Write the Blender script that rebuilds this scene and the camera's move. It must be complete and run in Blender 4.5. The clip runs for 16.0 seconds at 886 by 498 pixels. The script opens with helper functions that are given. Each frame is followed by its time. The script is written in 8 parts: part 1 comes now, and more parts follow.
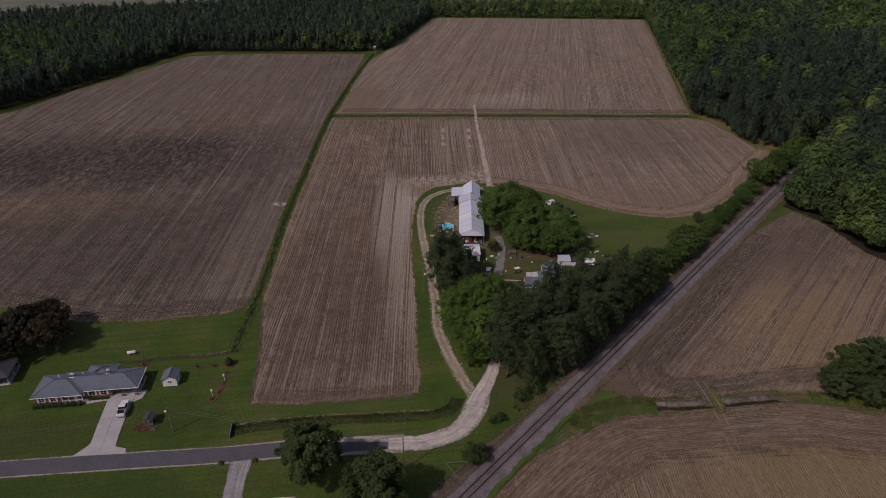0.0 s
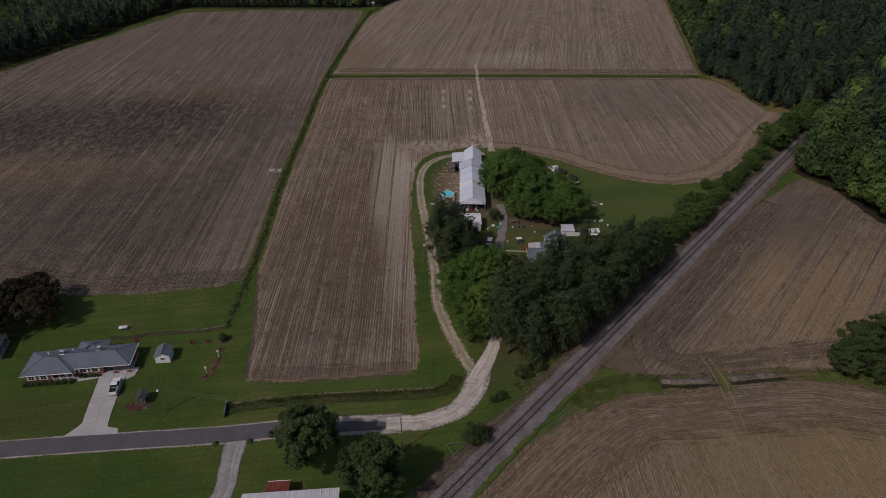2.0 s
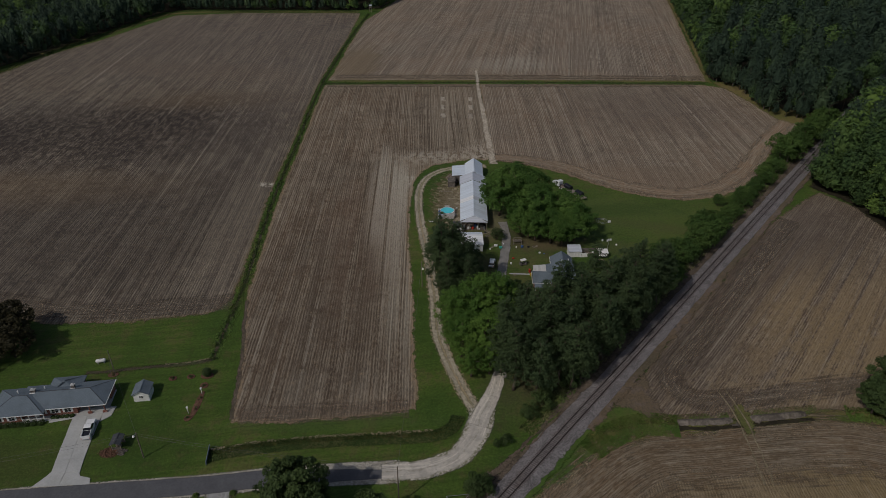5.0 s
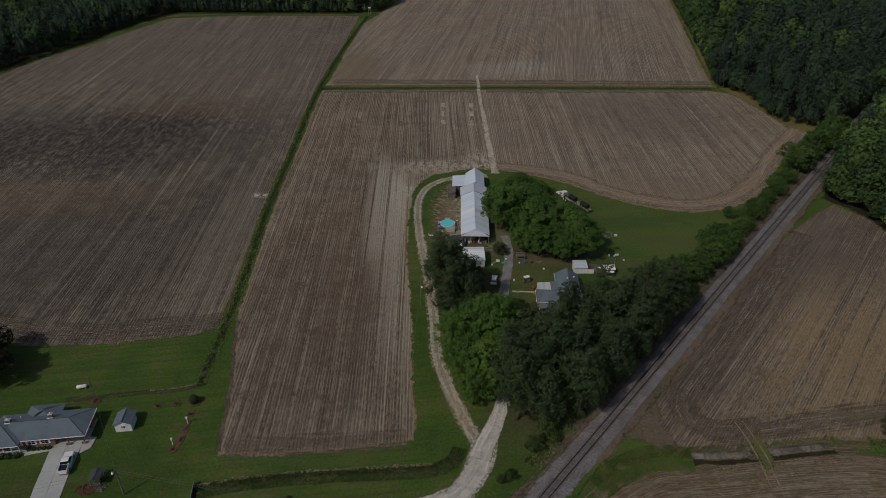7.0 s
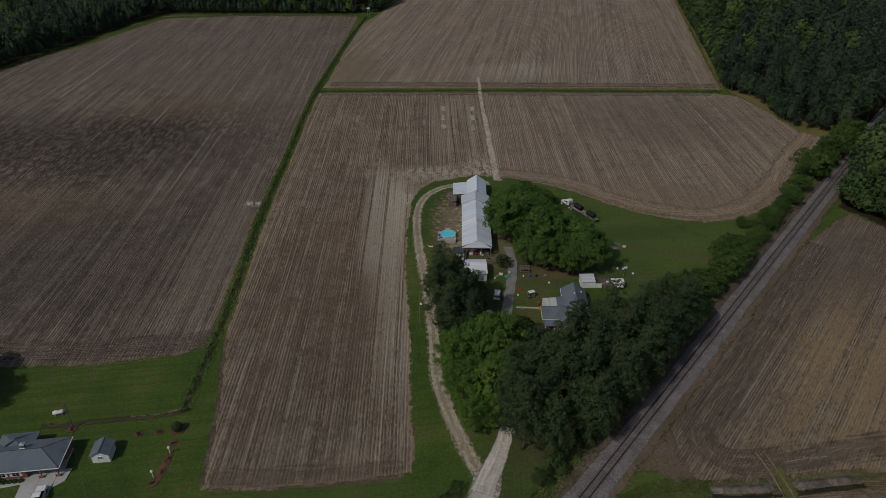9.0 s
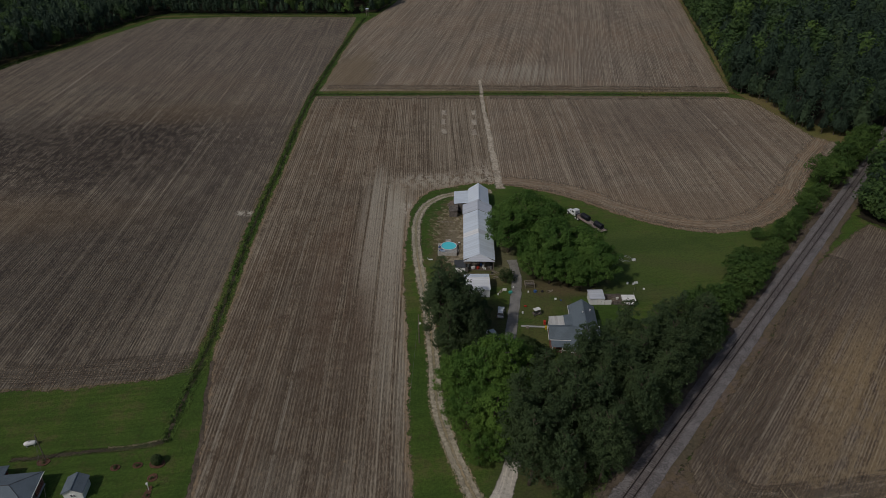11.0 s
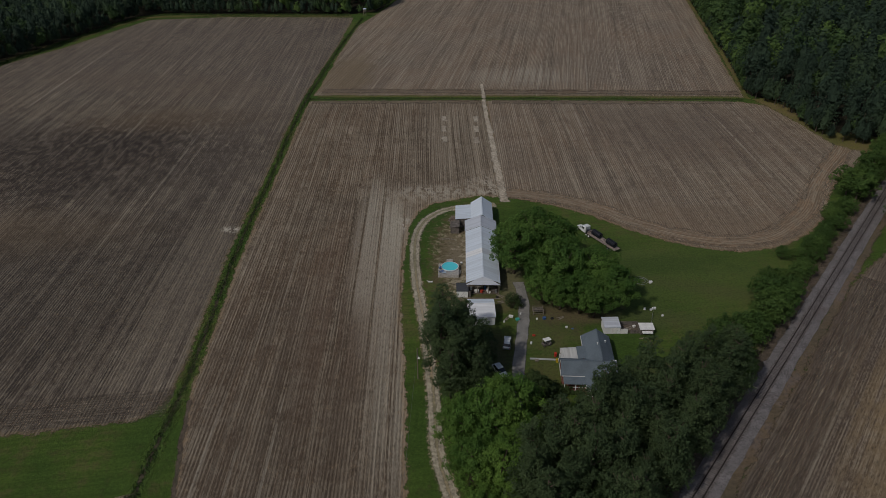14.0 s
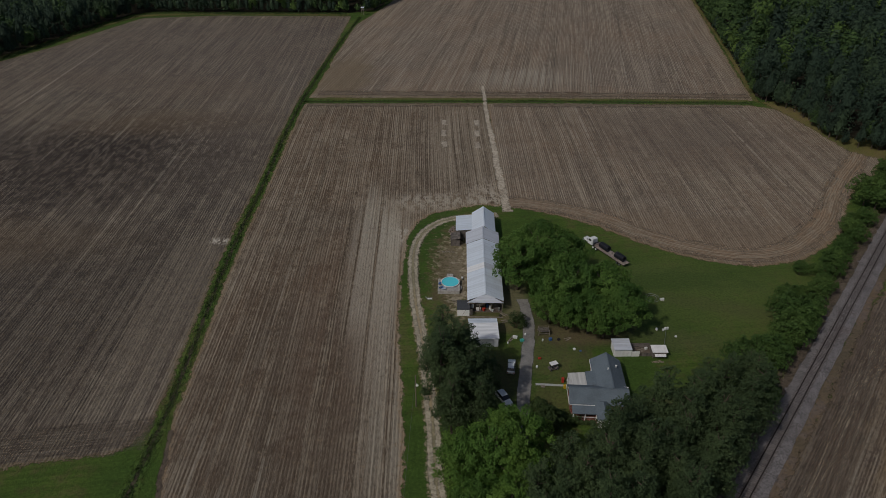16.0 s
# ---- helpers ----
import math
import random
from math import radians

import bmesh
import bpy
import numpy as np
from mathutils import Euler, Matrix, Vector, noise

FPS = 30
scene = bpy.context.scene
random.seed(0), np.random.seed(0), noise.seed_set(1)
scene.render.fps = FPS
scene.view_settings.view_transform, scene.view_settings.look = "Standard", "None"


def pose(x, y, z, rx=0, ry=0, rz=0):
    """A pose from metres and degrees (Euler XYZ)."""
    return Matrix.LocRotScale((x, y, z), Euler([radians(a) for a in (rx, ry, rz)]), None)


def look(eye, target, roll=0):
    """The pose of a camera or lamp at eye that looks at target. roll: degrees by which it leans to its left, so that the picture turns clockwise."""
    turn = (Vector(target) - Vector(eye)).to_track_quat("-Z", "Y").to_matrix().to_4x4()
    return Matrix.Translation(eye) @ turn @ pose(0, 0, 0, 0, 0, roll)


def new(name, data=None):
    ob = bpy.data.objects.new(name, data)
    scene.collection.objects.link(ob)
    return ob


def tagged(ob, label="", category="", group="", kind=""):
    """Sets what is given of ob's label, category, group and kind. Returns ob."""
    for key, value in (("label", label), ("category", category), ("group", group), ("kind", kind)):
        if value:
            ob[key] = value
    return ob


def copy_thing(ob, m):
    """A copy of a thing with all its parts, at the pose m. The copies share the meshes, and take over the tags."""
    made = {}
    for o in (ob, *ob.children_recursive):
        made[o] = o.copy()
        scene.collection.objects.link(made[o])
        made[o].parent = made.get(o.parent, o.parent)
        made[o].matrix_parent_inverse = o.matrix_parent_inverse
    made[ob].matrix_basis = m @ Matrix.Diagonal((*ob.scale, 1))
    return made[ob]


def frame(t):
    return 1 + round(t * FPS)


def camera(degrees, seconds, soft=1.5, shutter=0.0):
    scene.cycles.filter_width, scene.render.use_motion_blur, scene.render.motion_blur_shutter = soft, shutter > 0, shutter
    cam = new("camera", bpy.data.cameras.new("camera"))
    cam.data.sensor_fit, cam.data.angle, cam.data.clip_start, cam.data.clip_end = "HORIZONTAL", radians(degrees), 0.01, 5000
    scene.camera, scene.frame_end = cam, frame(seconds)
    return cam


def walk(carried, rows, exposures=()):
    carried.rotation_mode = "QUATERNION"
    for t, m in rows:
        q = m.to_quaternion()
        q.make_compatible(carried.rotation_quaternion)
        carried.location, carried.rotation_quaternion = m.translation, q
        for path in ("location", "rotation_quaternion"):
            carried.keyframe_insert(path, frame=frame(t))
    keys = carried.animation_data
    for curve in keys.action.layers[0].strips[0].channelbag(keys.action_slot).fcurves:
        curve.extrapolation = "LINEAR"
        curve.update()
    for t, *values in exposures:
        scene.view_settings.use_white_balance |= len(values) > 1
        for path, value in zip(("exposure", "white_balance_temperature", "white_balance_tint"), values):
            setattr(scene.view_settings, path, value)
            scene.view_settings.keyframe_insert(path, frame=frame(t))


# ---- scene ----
cam = camera(67.0, 16.0, soft=0.5)
EXPOSURE = -1.42
PATH = [
    (0, (1.583, -12.675, 114.227), (-0.77, 75.62, 67.38), 0.1),
    (0.5, (1.714, -11.023, 114.272), (-0.69, 76.28, 65.57), 0.1),
    (1, (1.962, -9.246, 114.44), (-0.49, 77.1, 64.04), -0),
    (1.5, (2.046, -7.261, 114.562), (-0.45, 78.29, 62.91), -0),
    (2, (1.926, -5.193, 114.633), (-0.57, 80.01, 62.33), -0),
    (2.5, (1.776, -3.021, 114.662), (-0.67, 81.98, 62.11), 0),
    (3, (1.716, -0.853, 114.599), (-0.73, 84.15, 62.05), -0),
    (3.5, (1.607, 1.526, 114.562), (-0.79, 86.63, 62.11), -0),
    (4, (1.442, 3.964, 114.644), (-0.91, 89.06, 62.14), 0),
    (6.5, (0.975, 16.344, 114.126), (-1.32, 101.54, 61.83), 0.1),
    (7, (0.894, 18.893, 113.872), (-1.41, 104.09, 61.52), 0.1),
    (7.5, (0.803, 21.689, 113.34), (-1.5, 106.84, 61.04), 0.1),
    (8, (0.795, 24.253, 112.809), (-1.51, 109.45, 60.51), 0.1),
    (8.5, (0.784, 26.859, 112.278), (-1.62, 112.06, 59.98), 0.1),
    (9, (0.619, 29.416, 111.868), (-1.73, 114.62, 59.52), 0.1),
    (11.5, (0.145, 43.235, 109.175), (-2.25, 128.44, 56.88), 0.1),
    (12, (0.035, 45.968, 108.684), (-2.36, 131.17, 56.38), 0.1),
    (12.5, (0.057, 48.758, 108.178), (-2.39, 133.91, 55.83), 0.1),
    (13, (-0.08, 51.535, 107.737), (-2.48, 136.69, 55.39), 0.1),
    (13.5, (-0.291, 54.344, 107.35), (-2.64, 139.44, 54.95), 0.1),
    (14, (-0.531, 56.988, 106.883), (-2.88, 142.14, 54.48), 0.1),
    (14.5, (-0.778, 59.69, 106.387), (-2.98, 144.79, 53.94), 0.2),
    (15, (-0.915, 62.371, 105.963), (-3.11, 147.42, 53.46), 0.3),
    (15.5, (-1.089, 65.334, 105.612), (-3.24, 150.38, 53.01), 0.3),
    (16, (-1.191, 68.081, 105.406), (-3.34, 153.03, 52.76), 0.3),
]
walk(cam, [(t, look(e, g, r)) for t, e, g, r in PATH], [(0, EXPOSURE + 0.17, 6750, 32), (1.5, EXPOSURE + 0.14, 6700, 27), (3.5, EXPOSURE + 0.05, 6600, 15), (7, EXPOSURE, 6500, 10), (16, EXPOSURE, 6500, 10)])

# ---- light ----
SUN_ELEVATION, SUN_AZIMUTH = radians(46), radians(225)  # the sun stands behind the camera, to its left
world = bpy.data.worlds.new("sky")
scene.world = world
world.use_nodes = True
sky = world.node_tree.nodes.new("ShaderNodeTexSky")
sky.sky_type = "NISHITA"
sky.sun_disc = False
sky.sun_elevation = SUN_ELEVATION
sky.sun_rotation = SUN_AZIMUTH
sky.air_density, sky.dust_density = 1.0, 2.5
world.node_tree.links.new(sky.outputs[0], world.node_tree.nodes["Background"].inputs[0])
world.node_tree.nodes["Background"].inputs[1].default_value = 0.11
sun = new("sun", bpy.data.lights.new("sun", "SUN"))
sun.data.energy, sun.data.angle, sun.data.color = 3.3, radians(1.2), (1.0, 0.95, 0.88)
toward = Vector((math.sin(SUN_AZIMUTH) * math.cos(SUN_ELEVATION), math.cos(SUN_AZIMUTH) * math.cos(SUN_ELEVATION), math.sin(SUN_ELEVATION)))
sun.matrix_world = look(toward * 400, (0, 0, 0))

# ---- materials ----


def start_material(name, rough=0.85, metal=0.0, spec=0.3):
    m = bpy.data.materials.new(name)
    m.use_nodes = True
    b = m.node_tree.nodes["Principled BSDF"]
    b.inputs["Roughness"].default_value = rough
    b.inputs["Metallic"].default_value = metal
    b.inputs["Specular IOR Level"].default_value = spec
    return m, m.node_tree, b


def plug(nt, socket, value):
    if isinstance(value, bpy.types.NodeSocket):
        nt.links.new(value, socket)
    elif isinstance(value, (tuple, list)) and len(value) == 3 and socket.type == "RGBA":
        socket.default_value = (*value, 1)
    else:
        socket.default_value = value


def place_of(nt):
    return nt.nodes.new("ShaderNodeNewGeometry").outputs["Position"]


def mapped(nt, vec, turn=0.0, scale=(1, 1, 1), shift=(0, 0, 0)):
    """First shifted and turned about z, then scaled."""
    a = nt.nodes.new("ShaderNodeMapping")
    a.vector_type = "TEXTURE"
    nt.links.new(vec, a.inputs["Vector"])
    a.inputs["Location"].default_value = shift
    a.inputs["Rotation"].default_value = (0, 0, turn)
    b = nt.nodes.new("ShaderNodeMapping")
    nt.links.new(a.outputs[0], b.inputs["Vector"])
    b.inputs["Scale"].default_value = scale
    return b.outputs[0]


def fbm(nt, vec, scale, detail=4.0, rough=0.6, warp=0.0):
    n = nt.nodes.new("ShaderNodeTexNoise")
    nt.links.new(vec, n.inputs["Vector"])
    n.inputs["Scale"].default_value = scale
    n.inputs["Detail"].default_value = detail
    n.inputs["Roughness"].default_value = rough
    n.inputs["Distortion"].default_value = warp
    return n.outputs[0]


def step(nt, fac, lo, hi, a=0.0, b=1.0):
    n = nt.nodes.new("ShaderNodeMapRange")
    n.interpolation_type = "SMOOTHSTEP"
    nt.links.new(fac, n.inputs["Value"])
    for k, v in (("From Min", lo), ("From Max", hi), ("To Min", a), ("To Max", b)):
        n.inputs[k].default_value = v
    return n.outputs[0]


def calc(nt, op, a, b=0.0):
    n = nt.nodes.new("ShaderNodeMath")
    n.operation = op
    plug(nt, n.inputs[0], a)
    plug(nt, n.inputs[1], b)
    return n.outputs[0]


def blend(nt, fac, a, b, mode="MIX"):
    n = nt.nodes.new("ShaderNodeMix")
    n.data_type = "RGBA"
    n.blend_type = mode
    plug(nt, n.inputs[0], fac)
    plug(nt, n.inputs[6], a)
    plug(nt, n.inputs[7], b)
    return n.outputs[2]


def relief(nt, bsdf, height, strength=0.5, distance=0.05):
    n = nt.nodes.new("ShaderNodeBump")
    n.inputs["Strength"].default_value = strength
    n.inputs["Distance"].default_value = distance
    nt.links.new(height, n.inputs["Height"])
    nt.links.new(n.outputs[0], bsdf.inputs["Normal"])


def spot(nt, vec, cx, cy, rx, ry, turn=0.0, soft=0.5, rag=0.35, grain=0.08):
    """One inside a ragged oval of half-axes rx and ry, falling to nought over its rim."""
    v = mapped(nt, vec, turn, (1 / rx, 1 / ry, 0), (cx, cy, 0))
    n = nt.nodes.new("ShaderNodeVectorMath")
    n.operation = "LENGTH"
    nt.links.new(v, n.inputs[0])
    d = calc(nt, "ADD", n.outputs["Value"], calc(nt, "MULTIPLY", calc(nt, "SUBTRACT", fbm(nt, vec, grain, 5), 0.5), rag * 3))
    return step(nt, d, 1 - soft, 1 + soft, 1.0, 0.0)


def plain(name, color, rough=0.7, metal=0.0, vary=0.12, scale=1.5, bump=0.0, spec=0.3, per_piece=0.0):
    """A painted, plastic or metal surface with stains at two scales."""
    m, nt, b = start_material(name, rough, metal, spec)
    p = place_of(nt)
    dark = tuple(c * (1 - 2.2 * vary) for c in color)
    light = tuple(min(1, c * (1 + 1.2 * vary)) for c in color)
    c = blend(nt, step(nt, fbm(nt, p, scale, 5), 0.3, 0.7), dark, light)
    c = blend(nt, step(nt, fbm(nt, p, scale * 9, 3), 0.35, 0.7, 0.0, 0.35), c, tuple(k * 0.75 for k in color))
    if per_piece:
        r = nt.nodes.new("ShaderNodeObjectInfo").outputs["Random"]
        c = blend(nt, step(nt, r, 0, 1, 0.0, per_piece), c, tuple(k * 0.45 for k in color))
    plug(nt, b.inputs["Base Color"], c)
    if bump:
        relief(nt, b, fbm(nt, p, scale * 12, 4), bump, 0.02)
    return m


def field_material(name, turn, soil, straw, stripes=0.5, bands=0.5, spots=(), row=0.76, curve=0.0, strip=0.0, coarse=1.0, cover=0.5, furrow=1.0):
    """Tilled soil with straw left in lines that run at the angle turn from the y axis."""
    m, nt, b = start_material(name, 0.95, 0, 0.1)
    p = place_of(nt)
    if strip:  # the furrows follow the strip, whose own lengths in metres are its uv
        p = nt.nodes.new("ShaderNodeTexCoord").outputs["UV"]
    wob = fbm(nt, p, 0.012, 2)
    bent = nt.nodes.new("ShaderNodeVectorMath")
    bent.operation = "ADD"
    nt.links.new(p, bent.inputs[0])
    comb = nt.nodes.new("ShaderNodeCombineXYZ")
    nt.links.new(calc(nt, "MULTIPLY", wob, 1.0 + curve), comb.inputs[0])
    nt.links.new(comb.outputs[0], bent.inputs[1])
    bentp = bent.outputs[0]
    cut = 4.0 if strip else 1.0
    lines = fbm(nt, mapped(nt, bentp, turn, (0.55, 0.0025 * cut, 0)), 1.0, 3, 0.6)
    fine = fbm(nt, mapped(nt, bentp, turn, (1.5, 0.022 * cut, 0)), 1.0, 3, 0.6)
    band = fbm(nt, mapped(nt, bentp, turn, (0.2, 0.004, 0)), 1.0, 3, 0.6)
    smear = fbm(nt, mapped(nt, p, turn, (0.13, 0.035, 0), (11, 3, 0)), 1.0, 5, 0.65)
    grain = fbm(nt, mapped(nt, p, turn, (2.2, 0.5, 1)), 1.0, 6, 0.8)
    rare = fbm(nt, mapped(nt, bentp, turn, (0.45, 0.004, 0), (31.7, 0, 0)), 1.0, 2, 0.5)
    blotch = fbm(nt, p, 0.018, 6, 0.6, 0.6)
    clod = fbm(nt, p, 0.16, 6, 0.7)
    mottle = fbm(nt, mapped(nt, p, turn, (0.5, 0.2, 0)), 1.0, 6, 0.75)
    sep = nt.nodes.new("ShaderNodeSeparateXYZ")
    nt.links.new(mapped(nt, bentp, turn), sep.inputs[0])
    rows = calc(nt, "SINE", calc(nt, "MULTIPLY", sep.outputs[0], 2 * math.pi / row))
    passes = calc(nt, "SINE", calc(nt, "MULTIPLY", sep.outputs[0], 2 * math.pi / 5.2))
    tram = calc(nt, "SINE", calc(nt, "MULTIPLY", sep.outputs[0], 2 * math.pi / 1.75))
    dark = tuple(c * 0.5 for c in soil)
    warm = (soil[0] * 1.18, soil[1] * 1.03, soil[2] * 0.9)
    c = blend(nt, step(nt, blotch, 0.32, 0.68), soil, warm)
    c = blend(nt, step(nt, clod, 0.48, 0.68, 0.0, 0.4), c, dark)
    thin = fbm(nt, mapped(nt, bentp, turn, (2.3, 0.02 * cut, 0), (7.3, 0, 0)), 1.0, 2, 0.6)
    fleck = fbm(nt, mapped(nt, p, turn, (4.2, 0.9, 1)), 1.0, 4, 0.85)
    c = blend(nt, step(nt, band, 0.5, 0.64, 0.0, bands * 0.85), c, dark)
    c = blend(nt, step(nt, band, 0.5, 0.36, 0.0, bands * 0.4), c, straw)
    c = blend(nt, step(nt, smear, 0.52, 0.66, 0.0, 0.35), c, dark)
    c = blend(nt, step(nt, smear, 0.48, 0.34, 0.0, 0.22), c, straw)
    c = blend(nt, step(nt, calc(nt, "MULTIPLY", passes, step(nt, clod, 0.35, 0.6)), 0.35, 0.95, 0.0, stripes * 0.3 * coarse), c, straw)
    wheel_lines = calc(nt, "MULTIPLY", step(nt, passes, 0.3, 0.8), step(nt, tram, 0.55, 0.95))
    c = blend(nt, calc(nt, "MULTIPLY", wheel_lines, step(nt, fbm(nt, mapped(nt, bentp, turn, (0.19, 0.004, 0), (3.1, 0, 0)), 1.0, 3), 0.4, 0.58, 0.0, stripes * 1.0 * coarse)), c, straw)
    c = blend(nt, step(nt, lines, 0.54, 0.65, 0.0, stripes * 0.75 * coarse), c, straw)
    c = blend(nt, step(nt, fine, 0.53, 0.62, 0.0, stripes * 0.9), c, straw)
    c = blend(nt, step(nt, fine, 0.47, 0.37, 0.0, stripes * 0.9), c, dark)
    c = blend(nt, step(nt, lines, 0.46, 0.35, 0.0, stripes * 0.75 * coarse), c, dark)
    c = blend(nt, calc(nt, "MULTIPLY", step(nt, rows, 0.0, 0.9, 0.0, 0.65 * furrow), step(nt, fine, 0.3, 0.55)), c, dark)
    c = blend(nt, calc(nt, "MULTIPLY", step(nt, rows, -0.3, -1.0, 0.0, 0.5 * furrow), step(nt, clod, 0.4, 0.6)), c, straw)
    c = blend(nt, calc(nt, "MULTIPLY", step(nt, thin, 0.57, 0.62, 0.0, 0.3 + stripes * 0.55), step(nt, clod, 0.36, 0.56)), c, straw)
    c = blend(nt, step(nt, thin, 0.45, 0.38, 0.0, 0.25), c, dark)
    c = blend(nt, step(nt, grain, 0.52, 0.61, 0.0, 0.45), c, straw)
    c = blend(nt, step(nt, fleck, 0.56, 0.63, 0.0, 0.4), c, straw)
    for color, amount, streaky, *oval in spots:
        f = spot(nt, p, *oval)
        if streaky:
            f = calc(nt, "MULTIPLY", f, step(nt, lines, 0.4, 0.56) if streaky == 1 else step(nt, mottle, 0.46, 0.535))
        c = blend(nt, calc(nt, "MULTIPLY", f, amount), c, color)
    c = blend(nt, calc(nt, "MULTIPLY", step(nt, rare, 0.66, 0.7, 0.0, stripes * 0.6), step(nt, clod, 0.38, 0.5)), c, (0.5, 0.45, 0.36))
    c = blend(nt, step(nt, grain, 0.47, 0.38, 0.0, 0.5), c, tuple(k * 0.4 for k in soil))
    c = blend(nt, step(nt, fleck, 0.44, 0.37, 0.0, 0.45), c, tuple(k * 0.45 for k in soil))
    plug(nt, b.inputs["Base Color"], c)
    if strip:  # worn away in ragged furrows towards the edges
        across = nt.nodes.new("ShaderNodeSeparateXYZ")
        nt.links.new(p, across.inputs[0])
        far = calc(nt, "DIVIDE", calc(nt, "ABSOLUTE", across.outputs[0]), strip / 2)
        far = calc(nt, "ADD", far, calc(nt, "MULTIPLY", calc(nt, "SUBTRACT", fine, 0.5), 1.6))
        far = calc(nt, "ADD", far, calc(nt, "MULTIPLY", calc(nt, "SUBTRACT", clod, 0.5), 1.4))
        plug(nt, b.inputs["Alpha"], step(nt, far, 0.3, 0.95, cover, 0.0))
    relief(nt, b, calc(nt, "ADD", grain, calc(nt, "MULTIPLY", rows, 0.12)), 0.7, 0.25)
    return m


def grass_material(name, color, dry=(0.16, 0.13, 0.06), dryness=0.3, mow=0.0, mow_turn=0.0, spots=()):
    m, nt, b = start_material(name, 0.9, 0, 0.15)
    p = place_of(nt)
    big = fbm(nt, p, 0.035, 5, 0.6)
    mid = fbm(nt, p, 0.3, 7, 0.7)
    fine = fbm(nt, p, 1.6, 7, 0.8)
    dark = tuple(k * 0.5 for k in color)
    light = (color[0] * 1.5, color[1] * 1.25, color[2] * 1.2)
    c = blend(nt, step(nt, big, 0.35, 0.65), color, light)
    c = blend(nt, step(nt, mid, 0.5, 0.66, 0.0, 0.6), c, dark)
    c = blend(nt, step(nt, calc(nt, "MULTIPLY", big, mid), 0.24, 0.34, 0.0, dryness), c, dry)
    if mow:
        s = fbm(nt, mapped(nt, p, mow_turn, (0.8, 0.02, 0)), 1.0, 3)
        c = blend(nt, step(nt, s, 0.46, 0.58, 0.0, mow), c, dark)
    for color2, amount, *oval in spots:
        c = blend(nt, calc(nt, "MULTIPLY", spot(nt, p, *oval), amount), c, color2)
    c = blend(nt, step(nt, fine, 0.5, 0.6, 0.0, 0.45), c, dark)
    c = blend(nt, step(nt, fine, 0.48, 0.39, 0.0, 0.3), c, tuple(k * 1.5 for k in light))
    plug(nt, b.inputs["Base Color"], c)
    relief(nt, b, calc(nt, "ADD", fine, mid), 0.8, 0.2)
    return m


def stone_material(name, color, scale=6.0, vary=0.3, other=None, bump=0.5, speck=0.6):
    """Gravel, asphalt, concrete: fine speckle over broad stains."""
    m, nt, b = start_material(name, 0.92, 0, 0.2)
    p = place_of(nt)
    c = blend(nt, step(nt, fbm(nt, p, 0.25, 6, 0.65), 0.3, 0.7), tuple(k * (1 - vary) for k in color), tuple(k * (1 + vary * 0.6) for k in color))
    if other:
        c = blend(nt, step(nt, fbm(nt, p, 0.12, 6, 0.7), 0.5, 0.66, 0.0, 0.75), c, other)
    g = fbm(nt, p, scale, 5, 0.8)
    c = blend(nt, step(nt, g, 0.5, 0.58, 0.0, speck), c, tuple(k * 0.45 for k in color))
    c = blend(nt, step(nt, g, 0.48, 0.4, 0.0, speck * 0.8), c, tuple(min(1, k * 1.5) for k in color))
    plug(nt, b.inputs["Base Color"], c)
    relief(nt, b, g, bump, 0.04)
    return m


def leaf_material(name, color, tint, spread=0.4, by_tree=False):
    """Leaves, each clump with its own shade; some light comes through."""
    m, nt, b = start_material(name, 0.65, 0, 0.25)
    r = nt.nodes.new("ShaderNodeNewGeometry").outputs["Random Per Island"]
    p = place_of(nt)
    c = blend(nt, step(nt, fbm(nt, p, 0.12, 3), 0.38, 0.62), color, tint)
    if by_tree:  # each tree of a wood has a shade of its own
        at = nt.nodes.new("ShaderNodeAttribute")
        at.attribute_name = "tree"
        c = blend(nt, step(nt, at.outputs["Fac"], 0.0, 0.55, 0.55, 0.0), c, tuple(k * 0.5 for k in color))
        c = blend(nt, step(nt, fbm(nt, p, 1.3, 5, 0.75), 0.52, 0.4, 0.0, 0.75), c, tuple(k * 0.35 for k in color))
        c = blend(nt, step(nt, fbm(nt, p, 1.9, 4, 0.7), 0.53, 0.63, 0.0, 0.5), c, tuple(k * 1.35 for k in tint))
        c = blend(nt, step(nt, at.outputs["Fac"], 0.6, 1.0, 0.0, 0.8), c, (tint[0] * 1.6, tint[1] * 1.5, tint[2] * 1.1))
    c = blend(nt, step(nt, r, 0.0, 1.0, 0.0, spread), c, tuple(k * 0.45 for k in color))
    c = blend(nt, step(nt, r, 0.85, 1.0, 0.0, spread * 0.4), c, tuple(min(1, k * 1.7) for k in tint))
    o = nt.nodes.new("ShaderNodeObjectInfo").outputs["Random"]
    c = blend(nt, step(nt, o, 0.0, 1.0, 0.0, 0.35), c, tuple(k * 0.55 for k in color))
    plug(nt, b.inputs["Base Color"], c)
    if by_tree:
        relief(nt, b, fbm(nt, p, 0.9, 6, 0.8), 1.0, 0.7)
    t = nt.nodes.new("ShaderNodeBsdfTranslucent")
    plug(nt, t.inputs["Color"], c)
    mx = nt.nodes.new("ShaderNodeMixShader")
    mx.inputs[0].default_value = 0.28
    nt.links.new(b.outputs[0], mx.inputs[1])
    nt.links.new(t.outputs[0], mx.inputs[2])
    nt.links.new(mx.outputs[0], nt.nodes["Material Output"].inputs["Surface"])
    return m


